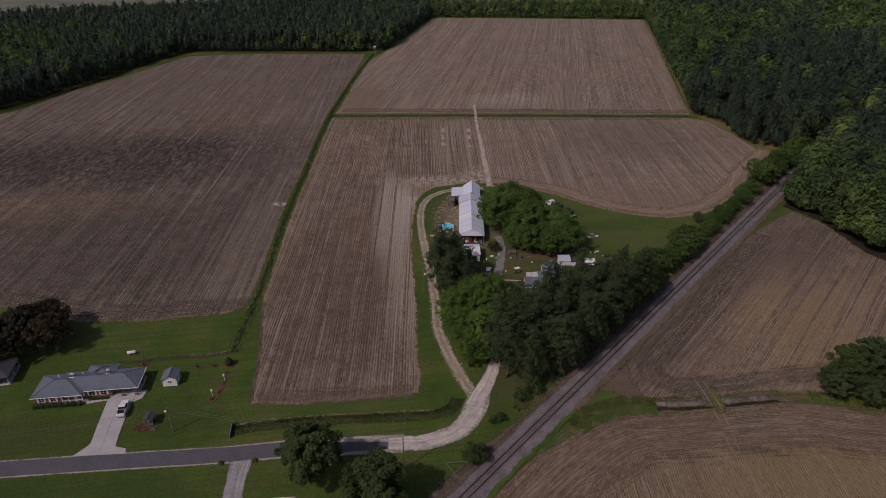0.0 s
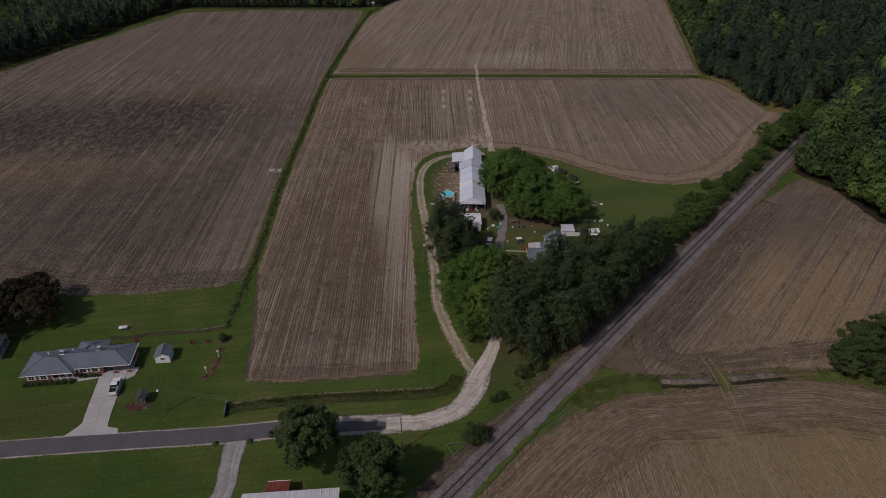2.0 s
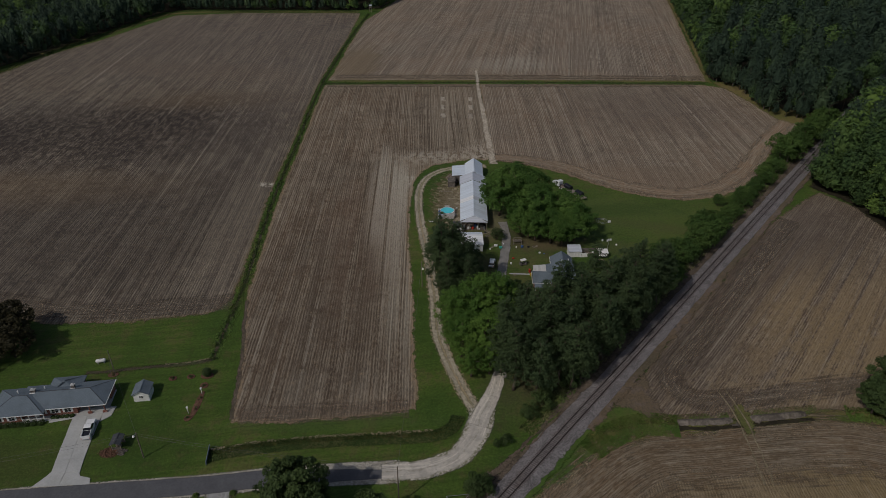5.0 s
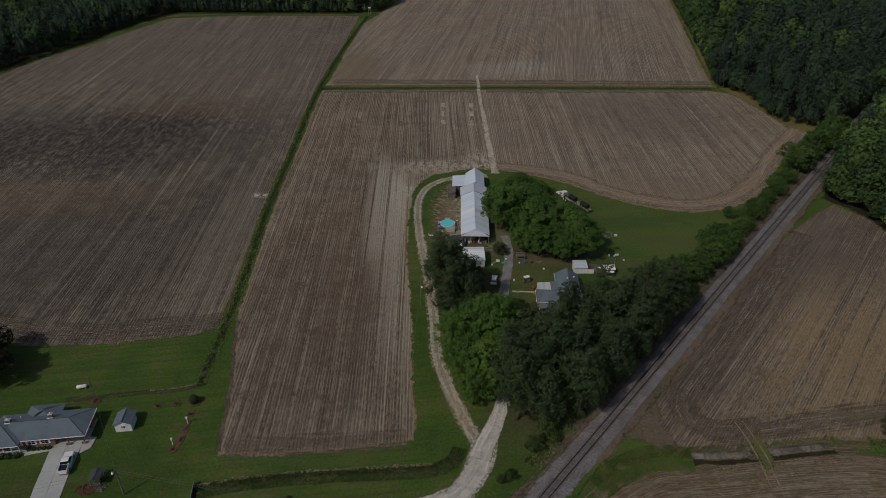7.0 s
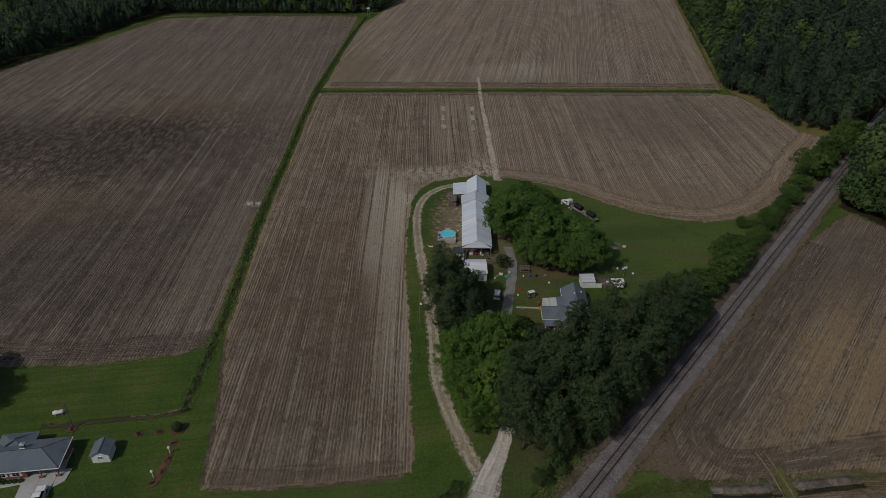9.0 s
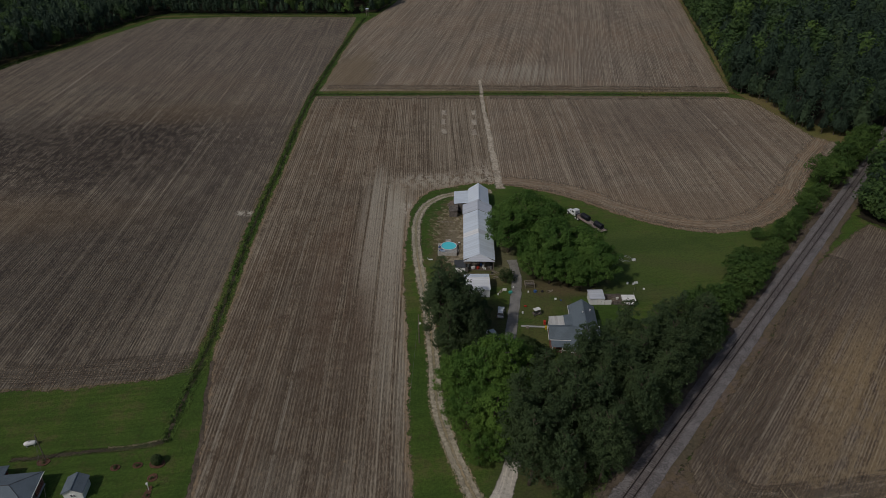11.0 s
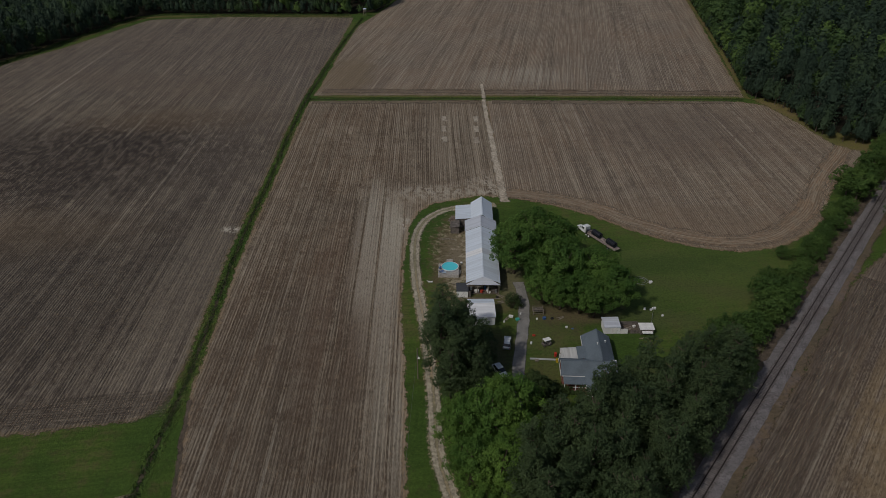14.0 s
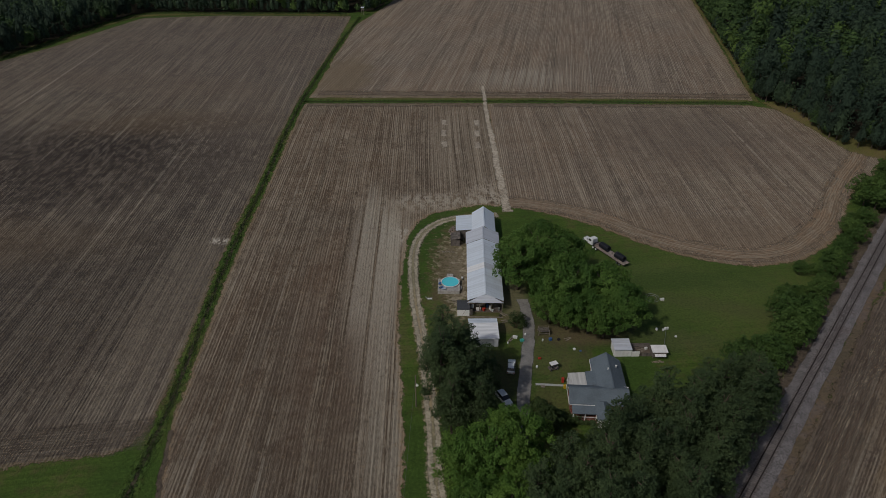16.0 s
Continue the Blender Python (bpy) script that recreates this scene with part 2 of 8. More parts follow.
def ribbed_metal(name, color, turn=0.0, pitch=0.3, rough=0.45, rust=0.2, rust_color=(0.16, 0.07, 0.03), metal=0.35):
    """Corrugated roofing: ribs across the given direction, streaked with rust and grime."""
    m, nt, b = start_material(name, rough, metal, 0.4)
    p = place_of(nt)
    sep = nt.nodes.new("ShaderNodeSeparateXYZ")
    nt.links.new(mapped(nt, p, turn), sep.inputs[0])
    rib = calc(nt, "SINE", calc(nt, "MULTIPLY", sep.outputs[1], 2 * math.pi / pitch))
    sheet = fbm(nt, mapped(nt, p, turn, (0.05, 1.1, 0)), 1.0, 2)
    c = blend(nt, step(nt, sheet, 0.4, 0.6), color, tuple(k * 0.88 for k in color))
    c = blend(nt, step(nt, rib, 0.3, 1.0, 0.0, 0.12), c, tuple(k * 0.55 for k in color))
    c = blend(nt, step(nt, fbm(nt, mapped(nt, p, turn, (0.25, 2.2, 1)), 1.0, 6, 0.7), 0.52, 0.75, 0.0, rust), c, rust_color)
    c = blend(nt, step(nt, fbm(nt, p, 0.7, 6, 0.7), 0.5, 0.75, 0.0, 0.3), c, tuple(k * 0.6 for k in color))
    plug(nt, b.inputs["Base Color"], c)
    relief(nt, b, rib, 0.6, 0.04)
    return m


STRAW = (0.435, 0.37, 0.28)
PALE = (0.46, 0.42, 0.34)
DAMP = (0.04, 0.032, 0.028)
M = {}
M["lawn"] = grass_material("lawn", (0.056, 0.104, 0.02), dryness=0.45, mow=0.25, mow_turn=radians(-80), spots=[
    ((0.06, 0.07, 0.022), 0.6, -105, 103, 24, 7, 0.1, 0.6, 0.8, 0.15), ((0.035, 0.07, 0.014), 0.55, -95, 84, 50, 9, 0.1, 0.6, 0.8, 0.12), ((0.034, 0.066, 0.014), 0.5, -66, 112, 9, 8, 0.1, 0.6, 0.9, 0.2), ((0.085, 0.12, 0.035), 0.5, -30, 117.5, 22, 2.0, 0.08, 0.5, 0.8, 0.2), ((0.075, 0.12, 0.03), 0.5, 45, 216, 14, 12, 0.2, 0.6, 0.9, 0.15), ((0.09, 0.12, 0.04), 0.6, 56, 226, 26, 5, -0.2, 0.6, 0.9, 0.15), ((0.1, 0.132, 0.036), 0.6, 70, 218, 40, 22, -0.2, 0.6, 0.7, 0.1), ((0.1, 0.1, 0.045), 0.4, 68, 212, 30, 3, -0.25, 0.6, 1.2, 0.3), ((0.04, 0.075, 0.018), 0.5, 58, 224, 22, 5, 0.1, 0.6, 1.0, 0.2), ((0.1, 0.095, 0.05), 0.4, 52, 198, 12, 4, -0.2, 0.6, 1.2, 0.3),
    ((0.15, 0.125, 0.07), 0.85, -1.5, 226, 6.5, 26, 0, 0.5, 0.7, 0.25), ((0.36, 0.3, 0.21), 0.85, -1.5, 231, 5, 13, 0, 0.45, 1.6, 0.7), ((0.45, 0.39, 0.3), 0.8, -0.5, 222, 2.6, 14, 0, 0.45, 1.8, 0.8), ((0.12, 0.085, 0.05), 0.6, -3, 227, 5, 16, 0, 0.4, 2.0, 0.5), ((0.13, 0.12, 0.055), 0.5, 22, 191, 8, 9, 0, 0.5, 0.9, 0.25),
    # the dark oval at 8.5, 183 is pine shade painted into the lawn
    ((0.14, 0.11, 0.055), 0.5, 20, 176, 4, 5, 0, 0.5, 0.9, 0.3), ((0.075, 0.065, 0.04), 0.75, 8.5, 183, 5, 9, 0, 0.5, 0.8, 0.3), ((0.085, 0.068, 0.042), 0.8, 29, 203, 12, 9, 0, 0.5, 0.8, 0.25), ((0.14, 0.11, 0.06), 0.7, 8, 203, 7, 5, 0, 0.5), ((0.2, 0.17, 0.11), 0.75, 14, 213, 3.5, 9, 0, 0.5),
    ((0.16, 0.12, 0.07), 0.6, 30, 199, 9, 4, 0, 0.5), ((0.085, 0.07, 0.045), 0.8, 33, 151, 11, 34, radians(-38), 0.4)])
M["field_west"] = field_material("tilled_soil_west", radians(3.3), (0.094, 0.079, 0.069), STRAW, 0.46, 0.4, [
    # first oval: haze and sun glint over the far end, put into the soil colour
    ((0.18, 0.148, 0.125), 0.4, 0, -150, 460, 150, 80, 0, 0.6), ((0.06, 0.051, 0.047), 0.45, 0, -172, 288, 95, 34, radians(4), 0.7, 0.8, 0.05), (DAMP, 0.75, 2, -168, 287, 92, 33, radians(4), 0.6), (DAMP, 0.75, 2, -128, 318, 42, 20, radians(-6), 0.7), (DAMP, 0.7, 2, -108, 338, 26, 10, radians(10), 0.7), (DAMP, 0.6, 2, -270, 290, 60, 34, 0.1, 0.6),
    ((0.24, 0.165, 0.09), 0.35, 0, -168, 233, 52, 14, radians(4), 0.7), ((0.2, 0.145, 0.09), 0.35, 0, -125, 338, 34, 14, radians(6), 0.7), ((0.2, 0.165, 0.135), 0.3, 0, -92, 345, 26, 70, 0.0, 0.7), ((0.2, 0.15, 0.11), 0.25, 0, -150, 385, 60, 16, radians(-10), 0.6), ((0.055, 0.047, 0.042), 0.5, 0, -125, 200, 85, 45, 0.2, 0.6), ((0.3, 0.25, 0.19), 0.35, 1, -75, 200, 18, 40, 0.0, 0.6),
    ((0.62, 0.57, 0.48), 0.9, 2, -73.2, 240.5, 3.4, 2.0, 0, 0.5)])
M["field_middle"] = field_material("tilled_soil_middle", radians(3), (0.148, 0.113, 0.083), STRAW, 0.55, 0.45, coarse=0.75, spots=[
    ((0.085, 0.066, 0.05), 0.3, 0, -38, 150, 20, 45, 0.05, 0.6), ((0.075, 0.058, 0.045), 0.4, 1, -45, 190, 14, 60, 0.05, 0.6), ((0.08, 0.06, 0.045), 0.5, 1, -28, 180, 5, 50, 0.05, 0.6), ((0.6, 0.55, 0.47), 0.9, 2, -18.6, 246, 2.6, 5, 0, 0.6), (PALE, 0.9, 1, -21, 238, 5, 20, 0.05, 0.6), (PALE, 0.6, 1, -28.5, 240, 4, 34, 0.06, 0.6), (PALE, 0.7, 2, -12, 268, 16, 4.5, 0.12, 0.7), ((0.52, 0.46, 0.37), 0.8, 2, 9, 270, 6, 14, 0.1, 0.7), (PALE, 0.8, 1, -23, 225, 8, 36, 0.06, 0.6), (PALE, 0.45, 1, -16, 175, 5, 32, 0.06, 0.6), ((0.2, 0.13, 0.09), 0.3, 1, -30, 205, 12, 40, 0.06, 0.6),
    (PALE, 0.65, 2, -2, 268, 17, 7, 0, 0.6), ((0.36, 0.29, 0.21), 0.3, 0, -9, 264, 16, 9, 0.3, 0.6, 0.8, 0.15), ((0.4, 0.34, 0.26), 0.3, 0, -19, 247, 4, 18, 0.05, 0.6, 1.0, 0.2), (STRAW, 0.4, 1, 2, 320, 12, 45, 0.06, 0.5), (PALE, 0.12, 1, -30, 128, 24, 7, 0.1, 0.6)])
M["field_east"] = field_material("tilled_soil_east", radians(1.3), (0.215, 0.172, 0.135), STRAW, 0.6, 0.6, coarse=0.85, spots=[
    ((0.24, 0.17, 0.11), 0.35, 0, 70, 248, 60, 14, radians(-8), 0.6), ((0.13, 0.1, 0.082), 0.4, 0, 95, 330, 40, 30, 0, 0.6)])
M["field_north"] = field_material("tilled_soil_north", radians(-8), (0.23, 0.184, 0.149), STRAW, 0.6, 0.7, coarse=0.85, spots=[
    (PALE, 0.5, 1, 30, 405, 26, 14, 0, 0.6), ((0.2, 0.15, 0.09), 0.6, 0, -60, 400, 12, 40, 0, 0.5), ((0.2, 0.15, 0.1), 0.5, 0, 40, 378, 110, 6, 0, 0.5)])
M["field_rail"] = field_material("tilled_soil_by_railway", radians(-38.2), (0.128, 0.1, 0.08), STRAW, 0.4, 0.12, row=0.6, coarse=0.2, furrow=0.8, spots=[
    ((0.34, 0.25, 0.14), 0.6, 1, 112, 160, 26, 44, radians(-39), 0.6), ((0.3, 0.22, 0.12), 0.5, 2, 104, 152, 22, 18, radians(-39), 0.7), ((0.3, 0.23, 0.14), 0.5, 2, 76, 131, 26, 9, radians(4), 0.7), ((0.1, 0.082, 0.07), 0.6, 0, 70, 168, 14, 44, radians(-37), 0.5), ((0.12, 0.094, 0.076), 0.5, 0, 105, 215, 35, 30, radians(-39), 0.5)])
M["field_south"] = field_material("tilled_soil_south", radians(1.5), (0.2, 0.15, 0.09), (0.45, 0.38, 0.27), 0.36, 0.12, row=0.6, coarse=0.2, furrow=0.65, spots=[
    ((0.25, 0.19, 0.12), 0.55, 1, 80, 88, 40, 20, 0, 0.6), ((0.28, 0.22, 0.15), 0.5, 1, 62, 108, 26, 5, radians(5), 0.6), ((0.3, 0.225, 0.11), 0.5, 0, 96, 92, 34, 22, 0, 0.7)], curve=5)
M["rough_grass"] = grass_material("rough_grass", (0.1, 0.115, 0.036), dryness=0.8)
M["dry_grass"] = grass_material("dry_yellow_grass", (0.12, 0.125, 0.042), dryness=0.7, dry=(0.2, 0.15, 0.08))
M["rail_fringe"] = grass_material("thin_railside_growth", (0.115, 0.1, 0.068), dryness=0.95, dry=(0.175, 0.138, 0.115))
M["verge_grass"] = grass_material("verge_grass", (0.064, 0.115, 0.025), dryness=0.45)
M["dark_soil"] = stone_material("dark_soil", (0.075, 0.065, 0.042), 1.5, 0.4, (0.06, 0.085, 0.03))
M["sand"] = stone_material("sandy_track", (0.5, 0.435, 0.345), 1.2, 0.3, (0.24, 0.19, 0.135))
M["lane_sand"] = stone_material("sandy_lane", (0.42, 0.375, 0.285), 1.2, 0.25, (0.28, 0.24, 0.16))
M["lane_middle"] = grass_material("sandy_lane_grass", (0.27, 0.25, 0.16), dryness=1.0, dry=(0.36, 0.31, 0.215))
M["shoulder"] = stone_material("dry_road_shoulder", (0.42, 0.39, 0.335), 2.0, 0.3, (0.17, 0.16, 0.09))
M["asphalt"] = stone_material("worn_asphalt", (0.112, 0.114, 0.124), 2.0, 0.12, (0.13, 0.13, 0.135), 0.4, 0.2)
M["old_drive"] = stone_material("worn_grey_drive", (0.26, 0.25, 0.235), 4.0, 0.25, (0.13, 0.125, 0.12), 0.5, 0.3)
M["concrete"] = stone_material("concrete", (0.47, 0.475, 0.465), 3.0, 0.1, (0.42, 0.415, 0.39), 0.25, 0.12)
M["ballast"] = stone_material("ballast", (0.205, 0.19, 0.19), 2.6, 0.35, (0.155, 0.125, 0.118), 0.9, 0.8)
M["scrub_soil"] = stone_material("bare_bank", (0.13, 0.102, 0.076), 1.5, 0.45, (0.075, 0.07, 0.045))
M["clearing"] = grass_material("cut_woodland", (0.14, 0.17, 0.125), dryness=0.8, dry=(0.22, 0.23, 0.185))
M["far_field"] = grass_material("far_meadow", (0.1, 0.15, 0.05), dryness=0.3)
M["forest_floor"] = stone_material("forest_floor", (0.035, 0.03, 0.018), 1.0, 0.4)
M["bark"] = stone_material("bark", (0.12, 0.095, 0.075), 8.0, 0.4)
M["pine_leaf"] = leaf_material("pine_needles", (0.064, 0.104, 0.044), (0.086, 0.13, 0.052), 0.3)
M["oak_leaf"] = leaf_material("broad_leaves", (0.076, 0.162, 0.032), (0.14, 0.25, 0.052))
M["lane_leaf"] = leaf_material("bright_broad_leaves", (0.092, 0.19, 0.034), (0.16, 0.275, 0.05))
M["dark_leaf"] = leaf_material("dark_broad_leaves", (0.06, 0.098, 0.031), (0.084, 0.13, 0.04), 0.3)
# russet, taken darker to hold the shadow that lies over these trees
M["russet_leaf"] = leaf_material("russet_leaves", (0.052, 0.046, 0.024), (0.075, 0.066, 0.03))
# distance haze is mixed into both woodland greens as a bluish cast
M["wood_leaf"] = leaf_material("hazy_woodland_leaves", (0.07, 0.135, 0.048), (0.125, 0.21, 0.062), 0.2, True)
M["wood_pine"] = leaf_material("hazy_woodland_needles", (0.052, 0.092, 0.06), (0.07, 0.118, 0.07), 0.12, True)
M["tall_grass"] = leaf_material("tall_grass_blades", (0.1, 0.185, 0.034), (0.15, 0.2, 0.05), 0.5)
M["weeds"] = leaf_material("weeds", (0.11, 0.16, 0.045), (0.2, 0.19, 0.085), 0.4)
M["tie"] = plain("weathered_ties", (0.165, 0.135, 0.126), 0.9, 0, 0.25, 2.0, 0.4, per_piece=1.0)
# dark enough for rust stain and the rails' painted shadow together
M["rail_rust"] = stone_material("rust_and_shadow_stones", (0.045, 0.037, 0.033), 4.0, 0.3)
M["rail"] = plain("rusty_rail", (0.026, 0.02, 0.018), 0.6, 0.2, 0.2, 2.0)
M["field_bare"] = stone_material("bare_plot", (0.46, 0.4, 0.32), 1.0, 0.35, (0.19, 0.145, 0.11))
M["furrow_strip"] = field_material("turning_strip_soil", 0.0, (0.33, 0.245, 0.17), STRAW, 0.95, 0.1, strip=11.0, cover=0.85)
M["furrow_strip_brown"] = field_material("brown_turning_strip_soil", 0.0, (0.2, 0.155, 0.118), STRAW, 0.6, 0.1, strip=9.0, cover=0.75)
M["furrow_strip_dark"] = field_material("dark_turning_strip_soil", 0.0, (0.125, 0.1, 0.083), STRAW, 0.55, 0.05, strip=12.0)
M["furrow_strip_fine"] = field_material("fine_turning_strip_soil", 0.0, (0.2, 0.152, 0.1), STRAW, 0.5, 0.05, row=0.55, strip=24.0, cover=0.8, furrow=0.6)
M["furrow_strip_narrow"] = field_material("narrow_turning_strip_soil", 0.0, (0.19, 0.145, 0.11), STRAW, 0.6, 0.05, strip=8.0, cover=0.5, furrow=0.4)
M["worn_stubble"] = stone_material("driven_over_stubble", (0.24, 0.2, 0.13), 2.0, 0.35, (0.14, 0.115, 0.07))
M["spoil"] = stone_material("dug_spoil", (0.18, 0.155, 0.13), 0.8, 0.6, (0.08, 0.068, 0.05))
M["furrow_strip_curl"] = field_material("curled_furrow_soil", 0.0, (0.145, 0.114, 0.09), STRAW, 0.6, 0.05, row=0.55, strip=10.0, cover=0.55, furrow=0.6)
M["ditch_leaf"] = leaf_material("ditch_grass_blades", (0.058, 0.105, 0.025), (0.095, 0.14, 0.036), 0.4)
M["stalks"] = leaf_material("dry_stalks", (0.4, 0.33, 0.21), (0.5, 0.43, 0.3), 0.4)
M["hedge_leaf"] = leaf_material("hedgerow_leaves", (0.07, 0.135, 0.031), (0.12, 0.2, 0.046))


def rutted_gravel(name, color, grass):
    """Pale gravel with lighter wheel ruts along the strip and weeds creeping in at its edges and middle."""
    m, nt, b = start_material(name, 0.95, 0, 0.15)
    p = place_of(nt)
    uv = nt.nodes.new("ShaderNodeTexCoord").outputs["UV"]
    sep = nt.nodes.new("ShaderNodeSeparateXYZ")
    nt.links.new(uv, sep.inputs[0])
    off = calc(nt, "ABSOLUTE", calc(nt, "ADD", sep.outputs[0], calc(nt, "MULTIPLY", calc(nt, "SUBTRACT", fbm(nt, p, 0.15, 3), 0.5), 2.0)))
    streak = fbm(nt, mapped(nt, uv, 0, (1.4, 0.05, 0)), 1.0, 4, 0.7)
    speck = fbm(nt, p, 1.4, 7, 0.8)
    c = blend(nt, step(nt, fbm(nt, p, 0.3, 6, 0.7), 0.35, 0.65), tuple(k * 0.72 for k in color), color)
    c = blend(nt, step(nt, streak, 0.5, 0.66, 0.0, 0.7), c, tuple(min(1, k * 1.35) for k in color))
    c = blend(nt, step(nt, streak, 0.48, 0.34, 0.0, 0.35), c, tuple(k * 0.6 for k in color))
    edge = calc(nt, "ADD", step(nt, off, 1.7, 2.5), step(nt, off, 0.35, 0.0, 0.0, 0.35))
    c = blend(nt, calc(nt, "MULTIPLY", edge, step(nt, speck, 0.42, 0.56)), c, grass)
    c = blend(nt, step(nt, speck, 0.5, 0.62, 0.0, 0.45), c, tuple(k * 0.5 for k in color))
    plug(nt, b.inputs["Base Color"], c)
    relief(nt, b, speck, 0.6, 0.05)
    return m


FRAYED = {}


def feather(key, lo=0.5, hi=0.75, rag=1.0, grain=0.7, dry=None, reach=0.5):
    """A copy of a ground material that frays into what lies under it; the map called edge runs to one at its rim."""
    m = M[key].copy()
    m.name = key + "_frayed"
    nt = m.node_tree
    b = nt.nodes["Principled BSDF"]
    p = place_of(nt)
    uv = nt.nodes.new("ShaderNodeUVMap")
    uv.uv_map = "edge"
    sep = nt.nodes.new("ShaderNodeSeparateXYZ")
    nt.links.new(uv.outputs[0], sep.inputs[0])
    d = calc(nt, "MAXIMUM", calc(nt, "ABSOLUTE", sep.outputs[0]), sep.outputs[1])
    d = calc(nt, "ADD", d, calc(nt, "MULTIPLY", calc(nt, "SUBTRACT", fbm(nt, p, grain, 5, 0.65), 0.5), rag * 1.5))
    d = calc(nt, "ADD", d, calc(nt, "MULTIPLY", calc(nt, "SUBTRACT", fbm(nt, p, grain * 5, 4, 0.75), 0.5), rag * 1.2))
    if dry:
        old = b.inputs["Base Color"].links[0].from_socket
        speck = fbm(nt, p, 2.2, 5, 0.75)
        c = blend(nt, calc(nt, "MULTIPLY", step(nt, d, lo - reach, lo), step(nt, speck, 0.4, 0.58, 0.25, 0.9)), old, dry)
        plug(nt, b.inputs["Base Color"], c)
    plug(nt, b.inputs["Alpha"], step(nt, d, lo, hi, 1.0, 0.0))
    FRAYED[M[key].name] = m, 2 / (lo + hi)


M["rutted"] = rutted_gravel("rutted_gravel", (0.6, 0.555, 0.49), (0.13, 0.135, 0.06))
M["grey_rutted"] = rutted_gravel("grey_rutted_gravel", (0.36, 0.36, 0.355), (0.13, 0.14, 0.07))
M["grass_crossing"] = grass_material("trodden_grass", (0.1, 0.115, 0.04), dryness=0.9)

for key, dry in (("field_west", (0.2, 0.15, 0.085)), ("field_middle", (0.33, 0.24, 0.15)), ("field_east", (0.27, 0.19, 0.11)), ("field_north", (0.25, 0.19, 0.1)), ("field_rail", (0.17, 0.13, 0.085)), ("field_south", (0.2, 0.16, 0.1))):
    feather(key, 0.5, 0.72, 0.9, 0.5, dry, 0.45)
for key in ("rough_grass", "dry_grass", "rail_fringe", "verge_grass", "scrub_soil", "spoil", "grass_crossing", "forest_floor", "dark_soil", "far_field", "clearing"):
    feather(key, 0.5, 0.85, 1.2, 0.6)
for key in ("rutted", "grey_rutted", "old_drive"):
    feather(key, 0.82, 1.0, 0.22, 1.3)
for key in ("sand", "lane_sand", "lane_middle", "field_bare", "worn_stubble"):
    feather(key, 0.62, 0.95, 1.1, 0.8)
for key in ("shoulder", "asphalt", "rail_rust"):
    feather(key, 0.86, 1.0, 0.15, 2.0)

# ---- mesh helpers ----
from mathutils import geometry


def link(name, me, material, parent=None, label="", smooth=False):
    ob = new(name, me)
    if material is not None and not me.materials:
        me.materials.append(material)
    if smooth:
        me.polygons.foreach_set("use_smooth", [True] * len(me.polygons))
    if parent is not None:
        ob.parent = parent
    if label:
        ob["label"] = label
    return ob


def part(name, bm, material, parent, label="", smooth=False):
    """One bmesh as one mesh object under a thing or a part."""
    me = bpy.data.meshes.new(name)
    bm.to_mesh(me)
    bm.free()
    return link(name, me, material, parent, label, smooth)


def empty(name, m, label, category, group="", kind=""):
    ob = new(name)
    ob.empty_display_size = 0.2
    ob.matrix_world = m
    return tagged(ob, label, category, group, kind)


def box(bm, x0, x1, y0, y1, z0, z1, m=None):
    v = [Vector((x, y, z)) for z in (z0, z1) for x, y in ((x0, y0), (x1, y0), (x1, y1), (x0, y1))]
    if m is not None:
        v = [m @ p for p in v]
    v = [bm.verts.new(p) for p in v]
    for f in ((3, 2, 1, 0), (4, 5, 6, 7), (0, 1, 5, 4), (1, 2, 6, 5), (2, 3, 7, 6), (3, 0, 4, 7)):
        bm.faces.new([v[i] for i in f])
    return bm


def boxes(*rows):
    bm = bmesh.new()
    for r in rows:
        box(bm, *r)
    return bm


def soften(bm, width=0.03, segments=1):
    bmesh.ops.bevel(bm, geom=bm.edges[:], offset=width, segments=segments, affect="EDGES", profile=0.6)
    return bm


def tube(bm, a, b, r0, r1=None, n=8, caps=True):
    """A tapered rod from a to b."""
    r1 = r0 if r1 is None else r1
    a, b = Vector(a), Vector(b)
    q = (b - a).to_track_quat("Z", "Y").to_matrix()
    rings = []
    for c, r in ((a, r0), (b, r1)):
        rings.append([bm.verts.new(c + q @ Vector((r * math.cos(k * 2 * math.pi / n), r * math.sin(k * 2 * math.pi / n), 0))) for k in range(n)])
    for k in range(n):
        bm.faces.new([rings[0][k], rings[0][(k + 1) % n], rings[1][(k + 1) % n], rings[1][k]])
    if caps:
        bm.faces.new(rings[0][::-1])
        bm.faces.new(rings[1])
    return bm


def smooth_line(points, gap=3.0):
    """A curve through the points, cut into steps of about gap metres."""
    p = [Vector((*q, 0)) if len(q) == 2 else Vector(q) for q in points]
    out = []
    for i in range(len(p) - 1):
        a, b, c, d = p[max(i - 1, 0)], p[i], p[i + 1], p[min(i + 2, len(p) - 1)]
        n = max(1, int((c - b).length / gap))
        for k in range(n):
            t = k / n
            out.append(0.5 * (2 * b + (c - a) * t + (2 * a - 5 * b + 4 * c - d) * t * t + (3 * b - a - 3 * c + d) * t ** 3))
    out.append(p[-1])
    return out


def sideways(line):
    out = []
    for i in range(len(line)):
        d = line[min(i + 1, len(line) - 1)] - line[max(i - 1, 0)]
        out.append(Vector((d.y, -d.x, 0)).normalized())
    return out


